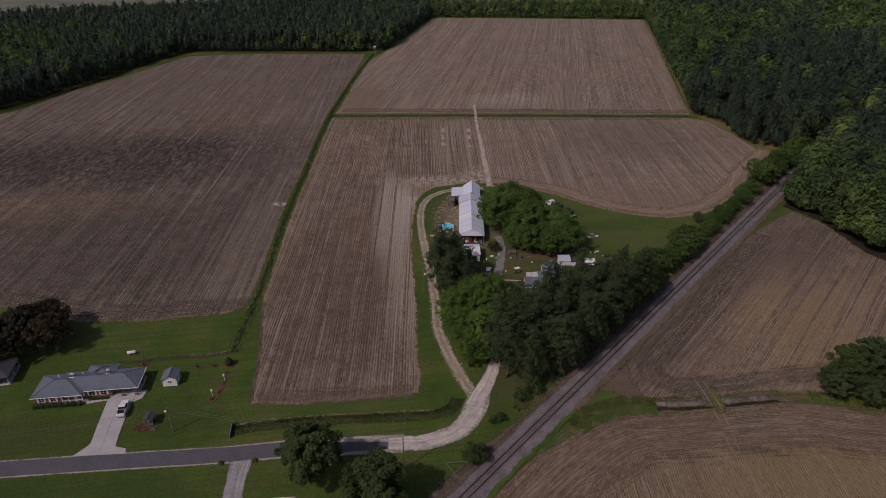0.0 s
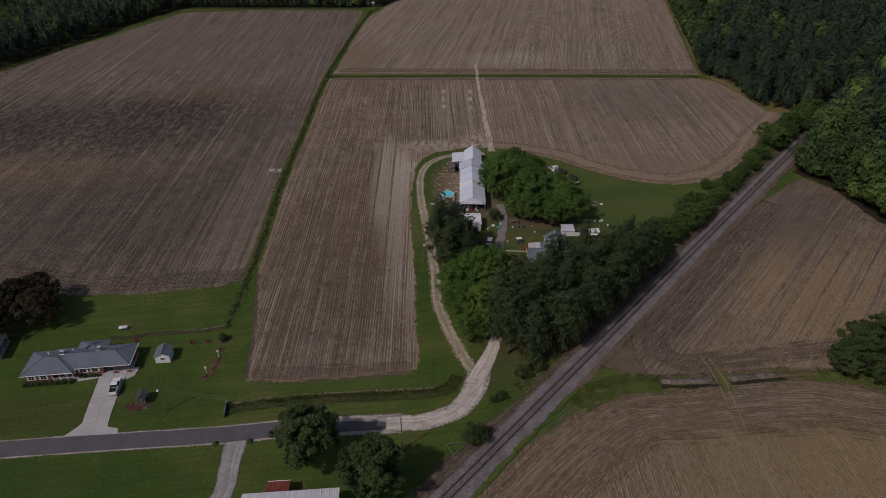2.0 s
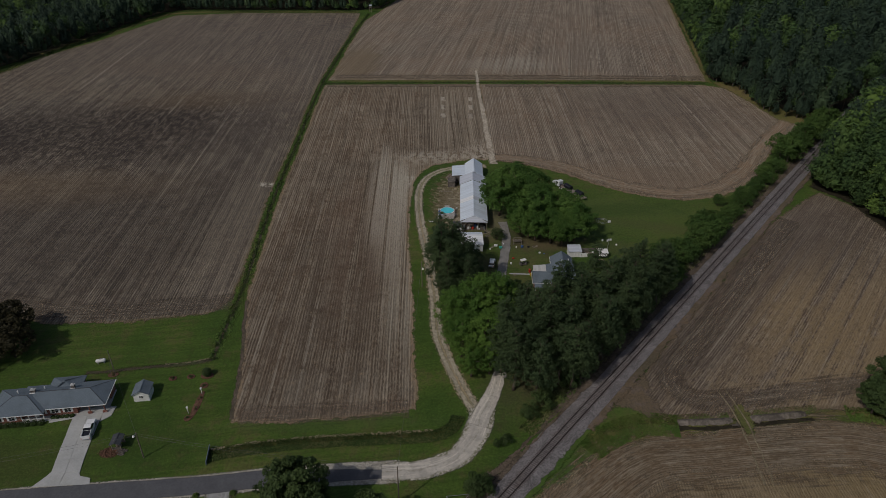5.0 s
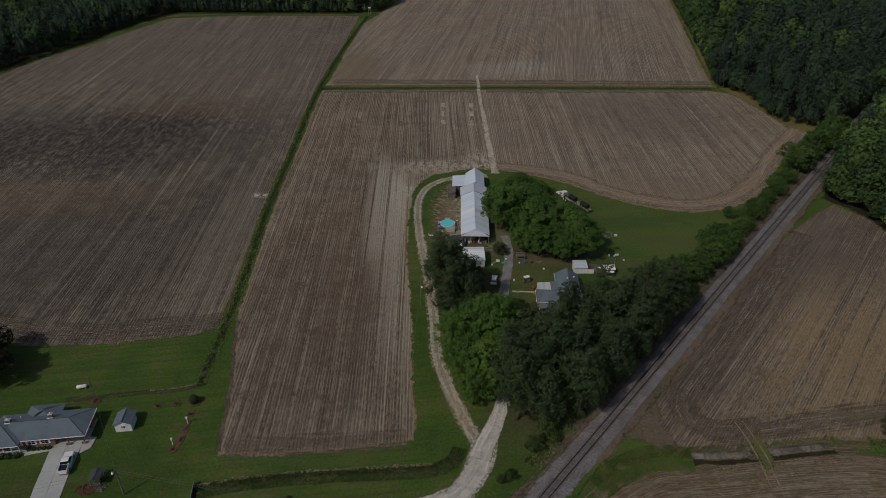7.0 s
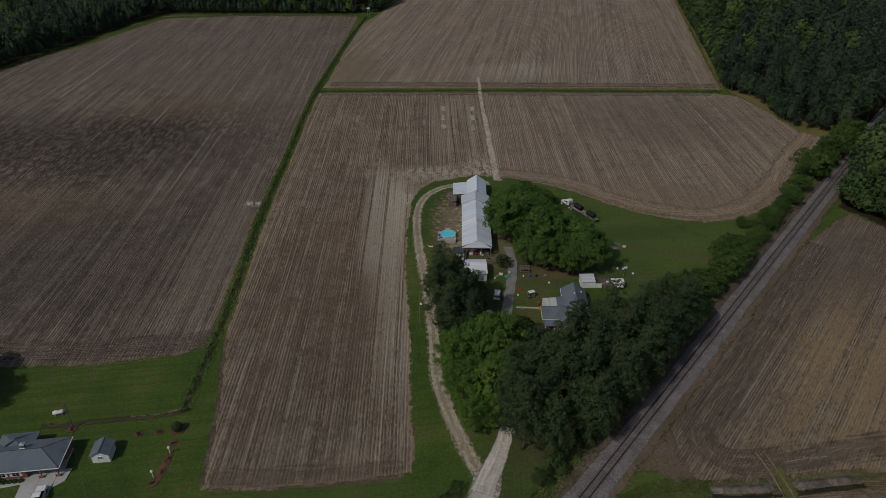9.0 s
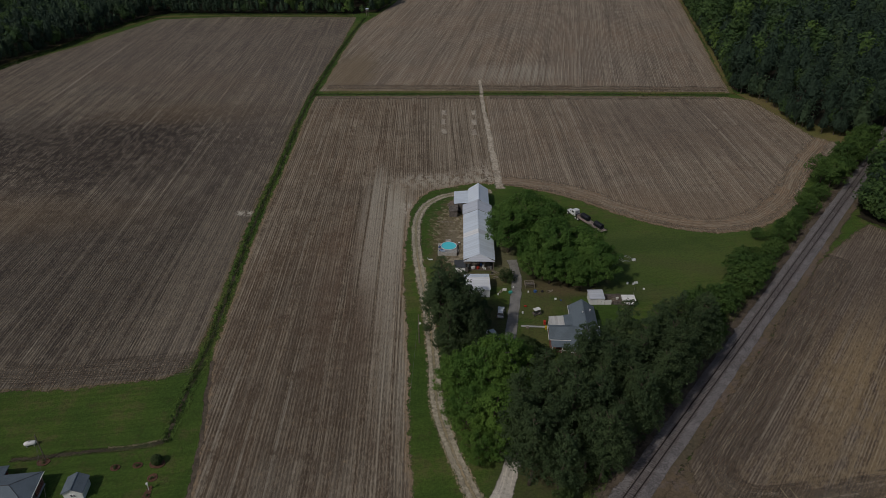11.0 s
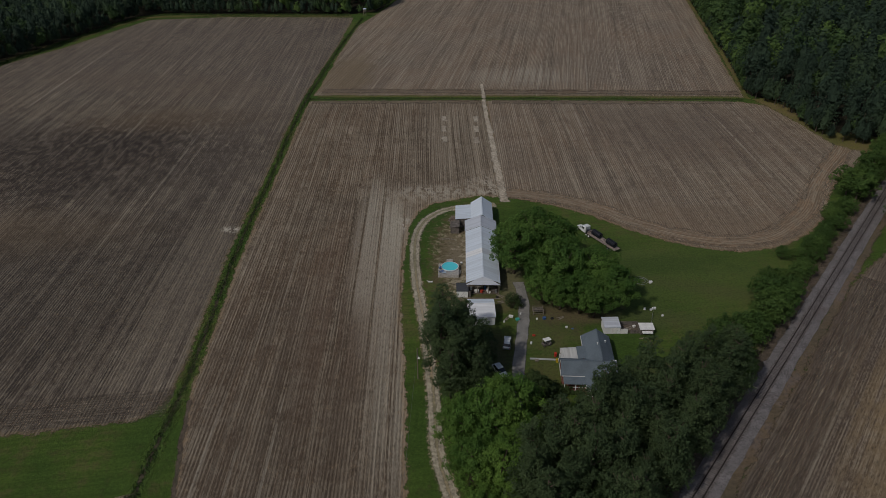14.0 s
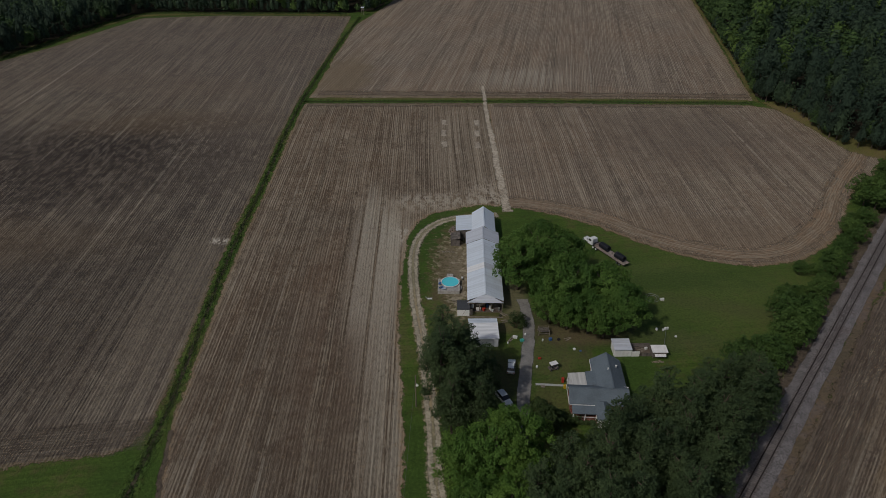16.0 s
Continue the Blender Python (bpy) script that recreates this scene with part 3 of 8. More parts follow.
def ribbon(name, points, width, z, material, label, rag=0.25, shift=0.0, kind="structure", category="track", parent=None):
    """A strip of ground along a curve, with uneven edges. shift: how far it lies to the right of the curve."""
    line = smooth_line(points, 1.5)
    side = sideways(line)
    material, grow = FRAYED.get(material.name, (material, 1.0))
    bm = bmesh.new()
    uv = bm.loops.layers.uv.new("metres")
    rim = bm.loops.layers.uv.new("edge")
    last, run, n = None, 0.0, len(line) - 1
    for i, (c, s) in enumerate(zip(line, side)):
        run += (c - line[i - 1]).length if i else 0.0
        w = (width if not callable(width) else width(i / n)) * grow
        l = w / 2 + rag * noise.noise((c.x * 0.35, c.y * 0.35, 3.1 + z * 40)) + rag * 0.6 * noise.noise((c.x * 1.3, c.y * 1.3, z * 40))
        r = w / 2 + rag * noise.noise((c.x * 0.35, c.y * 0.35, 9.7 + z * 40)) + rag * 0.6 * noise.noise((c.x * 1.3, c.y * 1.3, 5 + z * 40))
        now = [bm.verts.new((*(c + s * (shift - l)).xy, z)), bm.verts.new((*(c + s * (shift + r)).xy, z))]
        tip = 1.0 if i in (0, n) else 0.0
        if last:
            f = bm.faces.new([last[0], last[1], now[1], now[0]])
            for loop, q, e in zip(f.loops, ((last[2], last[4]), (last[3], last[4]), (r, run), (-l, run)), ((-1, last[5]), (1, last[5]), (1, tip), (-1, tip))):
                loop[uv].uv = q
                loop[rim].uv = e
        last = [*now, -l, r, run, tip]
    bmesh.ops.recalc_face_normals(bm, faces=bm.faces[:])
    for f in bm.faces:
        if f.normal.z < 0:
            f.normal_flip()
    ob = part(name, bm, material, parent)
    return tagged(ob, label, category, "", kind) if parent is None else ob


def sheet(name, points, z, material, label, rag=0.8, kind="structure", category="field", fade=2.6):
    """A flat piece of ground inside an outline; a rim of the width fade lies across the line and frays."""
    material, grow = FRAYED.get(material.name, (material, 0.0))
    pts = [Vector((*p, 0)) for p in points]
    if sum(a.x * b.y - a.y * b.x for a, b in zip(pts, pts[1:] + pts[:1])) < 0:
        pts.reverse()
    ring = []
    for i, a in enumerate(pts):
        b = pts[(i + 1) % len(pts)]
        n = max(1, int((b - a).length / 1.5))
        ring += [a.lerp(b, k / n) for k in range(n)]
    for k, p in enumerate(ring):
        p += Vector((noise.noise((p.x * 0.12, p.y * 0.12, 1)) + 0.5 * noise.noise((p.x * 0.5, p.y * 0.5, 2)), noise.noise((p.x * 0.12, p.y * 0.12, 11)) + 0.5 * noise.noise((p.x * 0.5, p.y * 0.5, 12)), 0)) * rag
    n = len(ring)
    out = [(ring[(k + 1) % n] - ring[k - 1]).normalized() for k in range(n)]
    out = [Vector((d.y, -d.x, 0)) for d in out]
    bm = bmesh.new()
    rim = bm.loops.layers.uv.new("edge")
    if grow:
        line = np.array([p[:2] for p in ring])
        fade_in, fade_out = fade / grow, fade * (1 - 1 / grow)
        inner, last = [], None
        for p, d in zip(ring, out):
            q = p - d * fade_in
            clear = np.min((line[:, 0] - q.x) ** 2 + (line[:, 1] - q.y) ** 2) > (fade_in * 0.93) ** 2
            if clear or last is None:
                last = bm.verts.new((q.x, q.y, z))
            inner.append(last)
        outer = [bm.verts.new((p.x + d.x * fade_out, p.y + d.y * fade_out, z)) for p, d in zip(ring, out)]
        for k in range(n):
            j = (k + 1) % n
            corners = [outer[k], outer[j], inner[j]] + ([inner[k]] if inner[k] != inner[j] else [])
            f = bm.faces.new(corners)
            for loop in f.loops:
                loop[rim].uv = (1.0 if loop.vert in (outer[k], outer[j]) else 0.0, 0.0)
        inner = [v for k, v in enumerate(inner) if v != inner[k - 1]]
    else:
        inner = [bm.verts.new((*p.xy, z)) for p in ring]
    made = geometry.delaunay_2d_cdt([v.co.to_2d() for v in inner], [], [list(range(len(inner)))], 1, 0.01)
    spots = [bm.verts.new((*p, z)) for p in made[0]]
    for f in made[2]:
        bm.faces.new([spots[k] for k in f])
    bm.normal_update()
    for f in bm.faces:
        if f.normal.z < 0:
            f.normal_flip()
    return tagged(part(name, bm, material, None), label, category, "", kind)


def inside(x, y, poly):
    """Which of the points lie inside the outline."""
    hit = np.zeros(len(x), bool)
    for i in range(len(poly)):
        (ax, ay), (bx, by) = poly[i], poly[(i + 1) % len(poly)]
        if ay != by:
            hit ^= ((ay > y) != (by > y)) & (x < (bx - ax) * (y - ay) / (by - ay) + ax)
    return hit


# ---- ground ----
bm = bmesh.new()
STEPS = [-4200, -2500, -1400, -800, -500, -350, -250, -150, -80, 0, 80, 150, 250, 350, 450, 600, 800, 1200, 2200, 4300]
grid = [[bm.verts.new((x, y, 0)) for x in STEPS] for y in STEPS]
for j in range(len(STEPS) - 1):
    for i in range(len(STEPS) - 1):
        bm.faces.new([grid[j][i], grid[j][i + 1], grid[j + 1][i + 1], grid[j + 1][i]])
tagged(part("ground", bm, M["lawn"], None), "mown green lawn with dry and dark patches and painted pine shade round the farm", "ground", "", "structure")

DITCH = [(-69.7, 534.5), (-73.1, 462.5), (-74.2, 396.5), (-74.3, 363.1), (-73, 325.6), (-70.2, 280.4), (-68.9, 247.4), (-67.1, 220), (-65, 196.9), (-63.5, 180.9), (-62.5, 166.6), (-62.2, 153.9), (-61.9, 143.8), (-61.3, 138.5)]
CROSS = [(-74, 364.6), (-62, 365.4), (-22, 367.5), (25, 369.4), (84, 370.2), (134, 371.2)]
RAIL_A, RAIL_DIR = Vector((3.53, 88.71, 0)), Vector((0.6215, 0.7834, 0))
RAIL_SIDE = Vector((RAIL_DIR.y, -RAIL_DIR.x, 0))


def beside(s, d):
    """A place s metres along the railway and d metres to its right."""
    p = RAIL_A + RAIL_DIR * s + RAIL_SIDE * d
    return (p.x, p.y)


def along_ditch(line, d, lo=0, hi=9999):
    """The places beside a ditch, d metres to the right as it runs."""
    v = [Vector((*p, 0)) for p in line]
    return [((c + n * d).x, (c + n * d).y) for c, n in zip(v, sideways(v)) if lo < c.y < hi]


sheet("field_1", [(-330, 330), (-268, 362), (-258, 404), (-236, 454), (-222, 501), (-214, 524), (-165, 534), (-76, 536)] + along_ditch(DITCH, 1.8, 166, 530) + [(-66.6, 160.7), (-68.5, 158.6), (-77.5, 156.3), (-88.2, 154.2), (-101, 152.9), (-112.7, 152), (-133, 157), (-200, 176), (-330, 200)], 0.04, M["field_west"], "wide ploughed brown field with dark damp patches", 0.6)
sheet("field_2", along_ditch(DITCH, -1.8, 178, 365) + [(-61.2, 171), (-60.3, 165.8), (-59.3, 161.2), (-57.4, 153.2), (-55.6, 145), (-54.2, 139), (-52.7, 130), (-51.3, 122), (-50.6, 117.4), (-39.1, 117.5), (-28, 119.2), (-19.5, 120.4), (-13.9, 121.6), (-8.4, 122.9), (-8.2, 125), (-8.9, 132.5), (-9.9, 143), (-10.8, 153.5), (-11.6, 165), (-13.5, 180), (-15.2, 197), (-16.3, 214), (-16.6, 229), (-16.6, 244.7), (-14, 253.8), (-9.8, 259.6), (-3.2, 263), (6.2, 267), (14, 265), (14, 283), (12.1, 323), (10.8, 366.3), (-40, 364)], 0.0412, M["field_middle"], "long ploughed field with pale straw lines", 0.5)
sheet("field_3", [(11.2, 366.3), (70, 367.4), (131.9, 368.4), (142, 364), (147, 347), (150.3, 331), (153, 317.5), (162, 310), (152, 296), (140.5, 287), (129, 270), (119.9, 253.2), (110, 243.5), (99.1, 235), (84.2, 231.5), (71.4, 234), (61.2, 239), (52.5, 245.3), (43.6, 253), (33.5, 259), (24, 263.5), (14.4, 266), (14.4, 283), (12.5, 323)], 0.0424, M["field_east"], "curved ploughed field with diagonal straw lines", 0.5)
sheet("field_4", [(-71.5, 370.5), (-71.5, 440), (-70, 511), (-58, 560), (-45, 630), (-28.5, 717.5), (60, 717), (188.6, 713), (173.5, 610), (160, 525.7), (144.5, 431), (136.5, 374.5)], 0.0436, M["field_north"], "far ploughed field with straight straw lines")
sheet("field_5", [(42.5, 125), (50.8, 120.8), (70, 122.6), (88.4, 125.2), (113.7, 127), (200, 133), (230, 172), (158, 192), (149.5, 203), (145.5, 228), (137, 240), beside(165, 4.6), beside(120, 4.7), beside(90, 4.5), beside(60, 4.7)], 0.0448, M["field_rail"], "ploughed field beside the railway with straw streaks")
sheet("field_6", [beside(-70, 3.4), beside(0, 3.4), beside(17, 3.7), beside(26, 4.4), (27.6, 111.2), (34.6, 115.9), (42.6, 117.9), (56.8, 118.3), (71.2, 119.7), (86, 121.4), (97.4, 121), (106.4, 116.5), (200, 112), (230, 30), (60, 20)], 0.045, M["field_south"], "ploughed field with curved furrows and dry straw")
sheet("field_edge", [(138, 373), (142, 364.5), (146.5, 347), (149.6, 331), (152.5, 316.5), (163, 308), (172, 312), (176, 326), (160, 330), (157, 362), (146, 374)], 0.052, M["dry_grass"], "dry yellow grass at the edge of the woods", 0.8, category="grass")
sheet("rail_corner", [beside(12, 3.4), beside(60, 3.6), (47, 127.5), (50, 121.5), (56, 119.8), (44, 116), (33, 110.5)], 0.048, M["verge_grass"], "lush green weeds between railway and ditch", 0.6, category="grass")
sheet("rail_corner_bare", [beside(50, 4.2), beside(66, 4.2), (48.5, 129), (49.5, 122.5), (53, 121), (46.5, 121.5), (43, 124.5)], 0.054, M["rail_fringe"], "bare reddish field corner with thin grass", 0.9, category="grass")
sheet("meadow", [(-45, 770), (215, 775), (380, 1150), (-60, 1150)], 0.06, M["far_field"], "pale green meadow behind the woods", category="meadow")
sheet("clearing", [(-700, 560), (-470, 655), (-400, 705), (-290, 790), (-150, 860), (-150, 1250), (-900, 1250)], 0.06, M["clearing"], "pale cut-over woodland clearing", category="clearing")
sheet("field_7", [(330, 590), (420, 600), (480, 760), (400, 720)], 0.06, M["far_field"], "small green field among the woods")
ribbon("headland_1", [(-70, 369.5), (30, 372.6), (134, 374.6)], 3, 0.045, M["rough_grass"], "rough green field edge", 0.6, category="field edge")
ribbon("headland_2", [(-60, 165), (-57.4, 153.2), (-54.2, 139), (-51.3, 122), (-50.6, 118.2)], 0.9, 0.05, M["scrub_soil"], "reddish bare edge of the field", 0.5, category="field edge")
ribbon("headland_3", [(-330, 327), (-270, 364), (-254, 427), (-226, 518), (-215, 531), (-165, 539), (-78, 541)], 6, 0.055, M["rough_grass"], "rough grass strip along the woods", 1.0, category="field edge")
ribbon("headland_4", [(190, 716), (162, 527), (147, 431), (138, 380), (138.5, 373)], 2.4, 0.055, M["dry_grass"], "rough grass strip along the woods", 0.9, category="field edge")

TURNS = [([(-69, 378), (30, 379.5), (136, 381.5)], 10, "furrow_strip_brown"),
    ([(15, 269), (22, 268.5), (35, 264.5), (46, 258.5), (56, 249.5), (64, 244), (73, 240), (84, 237.7), (97, 241), (107, 249), (117, 260), (127, 276), (138, 292), (148, 305), (156, 316)], 11, "furrow_strip"),
    ([(-71, 362), (-30, 363.5), (9, 365)], 7, "furrow_strip_brown"),
    ([(14, 365), (62, 366), (128, 368)], 8, "furrow_strip_brown"),
    ([(-49, 120), (-30, 121.2), (-10, 123.4)], 8, "furrow_strip_narrow"),
    ([(-63.6, 164), (-85, 160), (-107, 157.8), (-133, 163), (-200, 182), (-320, 206)], 10, "furrow_strip_dark"),
    ([beside(172, 9.5), beside(120, 10), beside(90, 10), (59, 143), (54.5, 136), (54.6, 131), (58, 128), (64, 127.6), (76, 129.6), (90, 132.5), (113, 136), (200, 142)], 10, "furrow_strip_curl"),
    ([beside(-60, 12), beside(-20, 12), beside(8, 12.5), beside(24, 14), (42, 108.5), (55, 111), (86, 114.5), (107, 112), (200, 105)], 24, "furrow_strip_fine")]
for k, (line, width, mat) in enumerate(TURNS):
    ribbon("turning_strip_%d" % (k + 1), line, width, 0.046 + 0.001 * k, M[mat], "furrows turned along the edge of the field", 0.5, category="field edge")

# ditches: a dark bed between two banks of long grass
ribbon("ditch_bed_1", DITCH, 0.9, 0.06, M["dark_soil"], "dark wet bed of a drainage ditch", 0.35, category="ditch")
ribbon("ditch_bank_1", DITCH, 3.1, 0.056, M["verge_grass"], "green banks of a drainage ditch", 0.6, category="ditch bank")
ribbon("ditch_bank_2", CROSS, 4.0, 0.056, M["verge_grass"], "green banks of a drainage ditch", 0.5, category="ditch bank")
ribbon("ditch_bed_2", CROSS, 1.0, 0.06, M["dark_soil"], "dark bed of a drainage ditch", 0.3, category="ditch")
HOUSE_DITCH = [(-61.3, 138.8), (-67.8, 137), (-78.4, 135.3), (-85.7, 133.8), (-92, 133)]
ribbon("ditch_bed_3", HOUSE_DITCH, 1.0, 0.06, M["dark_soil"], "narrow muddy ditch across the lawn", 0.35, category="ditch")
ROAD_DITCH = [(-52.3, 107.6), (-44, 109.8), (-30, 112), (-15, 113.5), (-4, 114.6), (0.5, 117.5), (1.6, 121)]
ribbon("ditch_bed_4", ROAD_DITCH, 2.6, 0.05, M["rough_grass"], "overgrown roadside ditch", 0.5, category="ditch")
FIELD_DITCH = [(31, 113), (42.8, 116.9), (57.6, 119.2), (76.9, 121.6), (92.3, 124.4), (108, 122), (130, 120), (180, 122)]
ribbon("ditch_bank_5", FIELD_DITCH, lambda t: 6.5 - 5.0 * min(1, t * 3.2) + 5.5 * max(0, t - 0.45), 0.05, M["rough_grass"], "weedy green banks of a field ditch", 0.6, category="ditch bank")
# near-black strip: the near bank's shade painted along the ditch bottom
ribbon("ditch_bed_5", [(49, 118.3), (54, 118.7), (59, 118.7), (65, 119.6), (67.5, 119.9), (70, 120.2), (76, 121.2), (84, 122.3)], 1.0, 0.06, M["forest_floor"], "muddy field ditch darkened by painted bank shade", 0.3, category="ditch")



def eroded_bank(name, points, height, label):
    """A cut bank: a ragged bare face rises from the ditch and slopes away behind its crest."""
    line = smooth_line(points, 0.35)
    bm = bmesh.new()
    last, n = None, len(line) - 1
    for i, (c, s) in enumerate(zip(line, sideways(line))):
        fade = min(1.0, 5 * i / n, 5 * (n - i) / n)
        now = []
        for j, (d, z) in enumerate(((0.25, 0.0), (-0.1, 0.05), (-0.45, 0.3), (-0.75, 0.6), (-1.05, 0.92), (-1.25, 1.0), (-1.5, 0.8), (-1.8, 0.4), (-2.2, 0.0))):
            q = c + s * d
            rough = noise.noise((q.x * 0.9, q.y * 0.9, 4.0)) * 0.35 + noise.noise((q.x * 2.6, q.y * 2.6, 8.0)) * 0.25
            q = c + s * (d + (rough * 0.6 if 0 < j < 8 else 0))
            now.append(bm.verts.new((q.x, q.y, 0.03 + height * fade * max(0.0, z * (1 + rough)))))
        if last:
            for j in range(8):
                bm.faces.new([last[j], now[j], now[j + 1], last[j + 1]])
        last = now
    bmesh.ops.recalc_face_normals(bm, faces=bm.faces[:])
    tagged(part(name, bm, M["spoil"], None, smooth=True), label, "ditch bank", "", "structure")


eroded_bank("spoil_bank_1", [(52, 119.2), (54.5, 119.4), (58, 119.6), (62, 119.9), (65.3, 120.5)], 0.5, "bare pale eroded bank of the field ditch")
eroded_bank("spoil_bank_2", [(69.3, 121), (73, 121.4), (77, 122), (83, 123)], 0.55, "bare pale eroded bank of the field ditch")
for k, x in enumerate((66.2, 68.1)):
    ribbon("wheel_track_%d" % (k + 3), [(x - 0.6, 103), (x - 0.4, 109), (x - 0.1, 115), (x, 121), (x - 0.6, 126), (x - 1.6, 131)], 0.36, 0.083, M["worn_stubble"], "pale wheel track across the field ditch", 0.3, category="track")
ribbon("field_crossing", [(67.5, 116.5), (67.6, 119), (67.8, 122), (68.4, 127)], lambda t: 3.6 * max(0.15, math.sin(math.pi * min(1, max(0, t)))) ** 0.6, 0.075, M["grass_crossing"], "trodden grass crossing over the field ditch", 0.6, category="crossing")

# roads
ribbon("road", [(-190, 82), (-150, 87.5), (-100.5, 94), (-76.3, 97), (-51.3, 99.9), (-38.7, 101.9), (-23, 103.2), (-11.5, 104)], lambda t: 4.6 - 2.6 * max(0, (t - 0.86) / 0.14), 0.12, M["asphalt"], "narrow worn grey asphalt road", 0.1, category="road")
ribbon("road_shoulder", [(-190, 82), (-150, 87.5), (-100.5, 94), (-76.3, 97), (-51.3, 99.9), (-38.7, 101.9), (-23, 103.6), (-10.5, 104.7)], lambda t: 5.5 + 0.6 * max(0, (t - 0.75) / 0.25), 0.08, M["shoulder"], "sandy road shoulder", 0.12, category="road")
ribbon("gravel_road", [(-14.5, 104.2), (-12.6, 104.4), (-4.7, 105.6), (1.3, 108.6), (4.9, 113.6), (6.7, 119), (7.2, 123.5)], lambda t: (4.7 + 1.5 * t) * min(1, 0.8 + 3 * t), 0.14, M["rutted"], "pale gravel road bending to the farm", 0.35, category="road")
ribbon("gravel_spur", [(6.0, 118), (7.7, 123), (9.9, 128), (11.2, 132.5), (11.9, 136)], lambda t: 5.0 - 2.2 * t, 0.15, M["rutted"], "pale gravel track into the trees", 0.3, category="track")
LANE = [(7, 120), (4.8, 125), (2.5, 130.3), (-1.5, 141.5), (-4.3, 152.6), (-5.7, 168.3), (-8.5, 190.3), (-12.1, 211.9), (-14, 232), (-13, 244), (-9.5, 251.5), (-4.2, 256.2), (4, 258.8), (12, 260)]
ribbon("farm_lane", LANE, lambda t: 3.4 - 0.5 * t, 0.07, M["lane_middle"], "sandy grass in the middle of the farm lane", 0.3, category="track")
ribbon("wheel_track_1", LANE, lambda t: 1.15 - 0.25 * t, 0.1, M["lane_sand"], "sandy wheel track", 0.1, shift=-0.85, category="track")
ribbon("wheel_track_2", LANE, lambda t: 1.15 - 0.25 * t, 0.1, M["lane_sand"], "sandy wheel track", 0.1, shift=0.85, category="track")
ribbon("field_track", [(15, 262), (13.9, 283), (12.1, 323), (10.6, 352), (10.2, 378), (9.6, 392)], lambda t: 2.9 - 1.4 * t, 0.07, M["sand"], "sandy track through the field", 0.45, category="track")
ribbon("farm_drive", [(16.3, 213.5), (17, 207), (17.2, 202), (15.9, 190.4), (14.6, 181), (13.5, 172.3), (12.6, 160), (11.8, 145), (12.3, 134)], 2.9, 0.09, M["old_drive"], "worn grey drive between the yard trees", 0.3, category="drive")
ribbon("lane_to_house", [(-47.4, 99), (-47.0, 94), (-46.4, 90), (-46.0, 84), (-48.5, 72), (-50, 60)], lambda t: 5.4 - 1.2 * min(1, t * 6), 0.09, M["grey_rutted"], "grey gravel drive off the road", 0.3, category="drive")
for k in range(6):
    x, y = (-8 + 0.3 * k, 345 - 12 * k) if k < 3 else (5.9, 345 - 12 * (k - 3))
    ribbon("straw_strip_%d" % (k + 1), [(x, y), (x + 0.3, y - 7)], 2.0, 0.06, M["field_bare"], "pale bare strip in the field", 0.5, category="bare strip")

# ---- railway ----
bm = bmesh.new()
last = None
for k in range(141):
    s = -130 + 4 * k
    w = 0.3 * noise.noise((s * 0.3, 0, 0))
    now = [bm.verts.new((*beside(s, d), z)) for d, z in ((-3.9 + 2 * w, 0.05), (-2.9 + w, 0.2), (-2.1 + w * 0.5, 0.4), (-1.5, 0.5), (-0.9, 0.505), (0.9, 0.505), (1.5, 0.5), (2.1 + w * 0.5, 0.4), (3.0 + w, 0.2), (4.0 + 2 * w - (0.9 if s > 110 else 0), 0.06))]
    if last:
        for i in range(9):
            bm.faces.new([last[i], last[i + 1], now[i + 1], now[i]])
    last = now
tagged(part("rail_bed", bm, M["ballast"], None), "grey stone ballast bed under the railway", "ballast", "", "structure")
ribbon("rail_bank", [beside(s, -4.8) for s in range(-60, 300, 30)], lambda t: 3.0 - 2.2 * math.exp(-((t - 0.275) / 0.045) ** 2), 0.035, M["scrub_soil"], "bare brown bank beside the railway", 0.9, category="bank")
ribbon("rail_fringe", [beside(s, -3.7) for s in range(-60, 300, 20)], lambda t: 1.7 - 1.1 * math.exp(-((t - 0.275) / 0.045) ** 2), 0.23, M["scrub_soil"], "reddish brown dead growth on the edge of the ballast", 0.6, category="verge")
ribbon("rail_verge", [beside(s, 4.0) for s in range(-60, 41, 20)], 0.8, 0.21, M["verge_grass"], "weedy green strip beside the ballast", 0.9, category="verge")
ribbon("rail_edge", [beside(s, 3.9) for s in range(40, 300, 30)], 2.2, 0.17, M["rail_fringe"], "thin brown and green growth beside the ballast", 0.8, category="verge")
track = empty("railway_track", Matrix.Identity(4), "single railway track with rusty rails on dark ties", "railway track")
for d in (-0.75, 0.75):
    bm = bmesh.new()
    q = Matrix.Translation((*beside(0, d), 0)) @ Matrix.Rotation(math.atan2(RAIL_DIR.y, RAIL_DIR.x), 4, "Z")
    for z0, z1, h in ((0.50, 0.53, 0.085), (0.53, 0.65, 0.025), (0.65, 0.70, 0.045)):
        box(bm, -130, 430, -h, h, z0, z1, q)
    part("rail", bm, M["rail"], track)


# dark strips: rust stain with the rail's own shadow painted in
for d in (-0.75, 0.75):
    ribbon("rail_stain", [beside(s, d) for s in range(-60, 300, 20)], 0.25, 0.534, M["rail_rust"], "dark rust stain and painted shadow along the rail", 0.04, category="stain")


def tie_mesh():
    bm = boxes((-0.12, 0.12, -1.3, 1.3, 0.36, 0.535))
    for v in bm.verts:
        if v.co.z > 0.4:
            v.co.x *= 0.93
            v.co.y *= 0.99
    me = bpy.data.meshes.new("tie")
    bm.to_mesh(me)
    bm.free()
    me.materials.append(M["tie"])
    return me


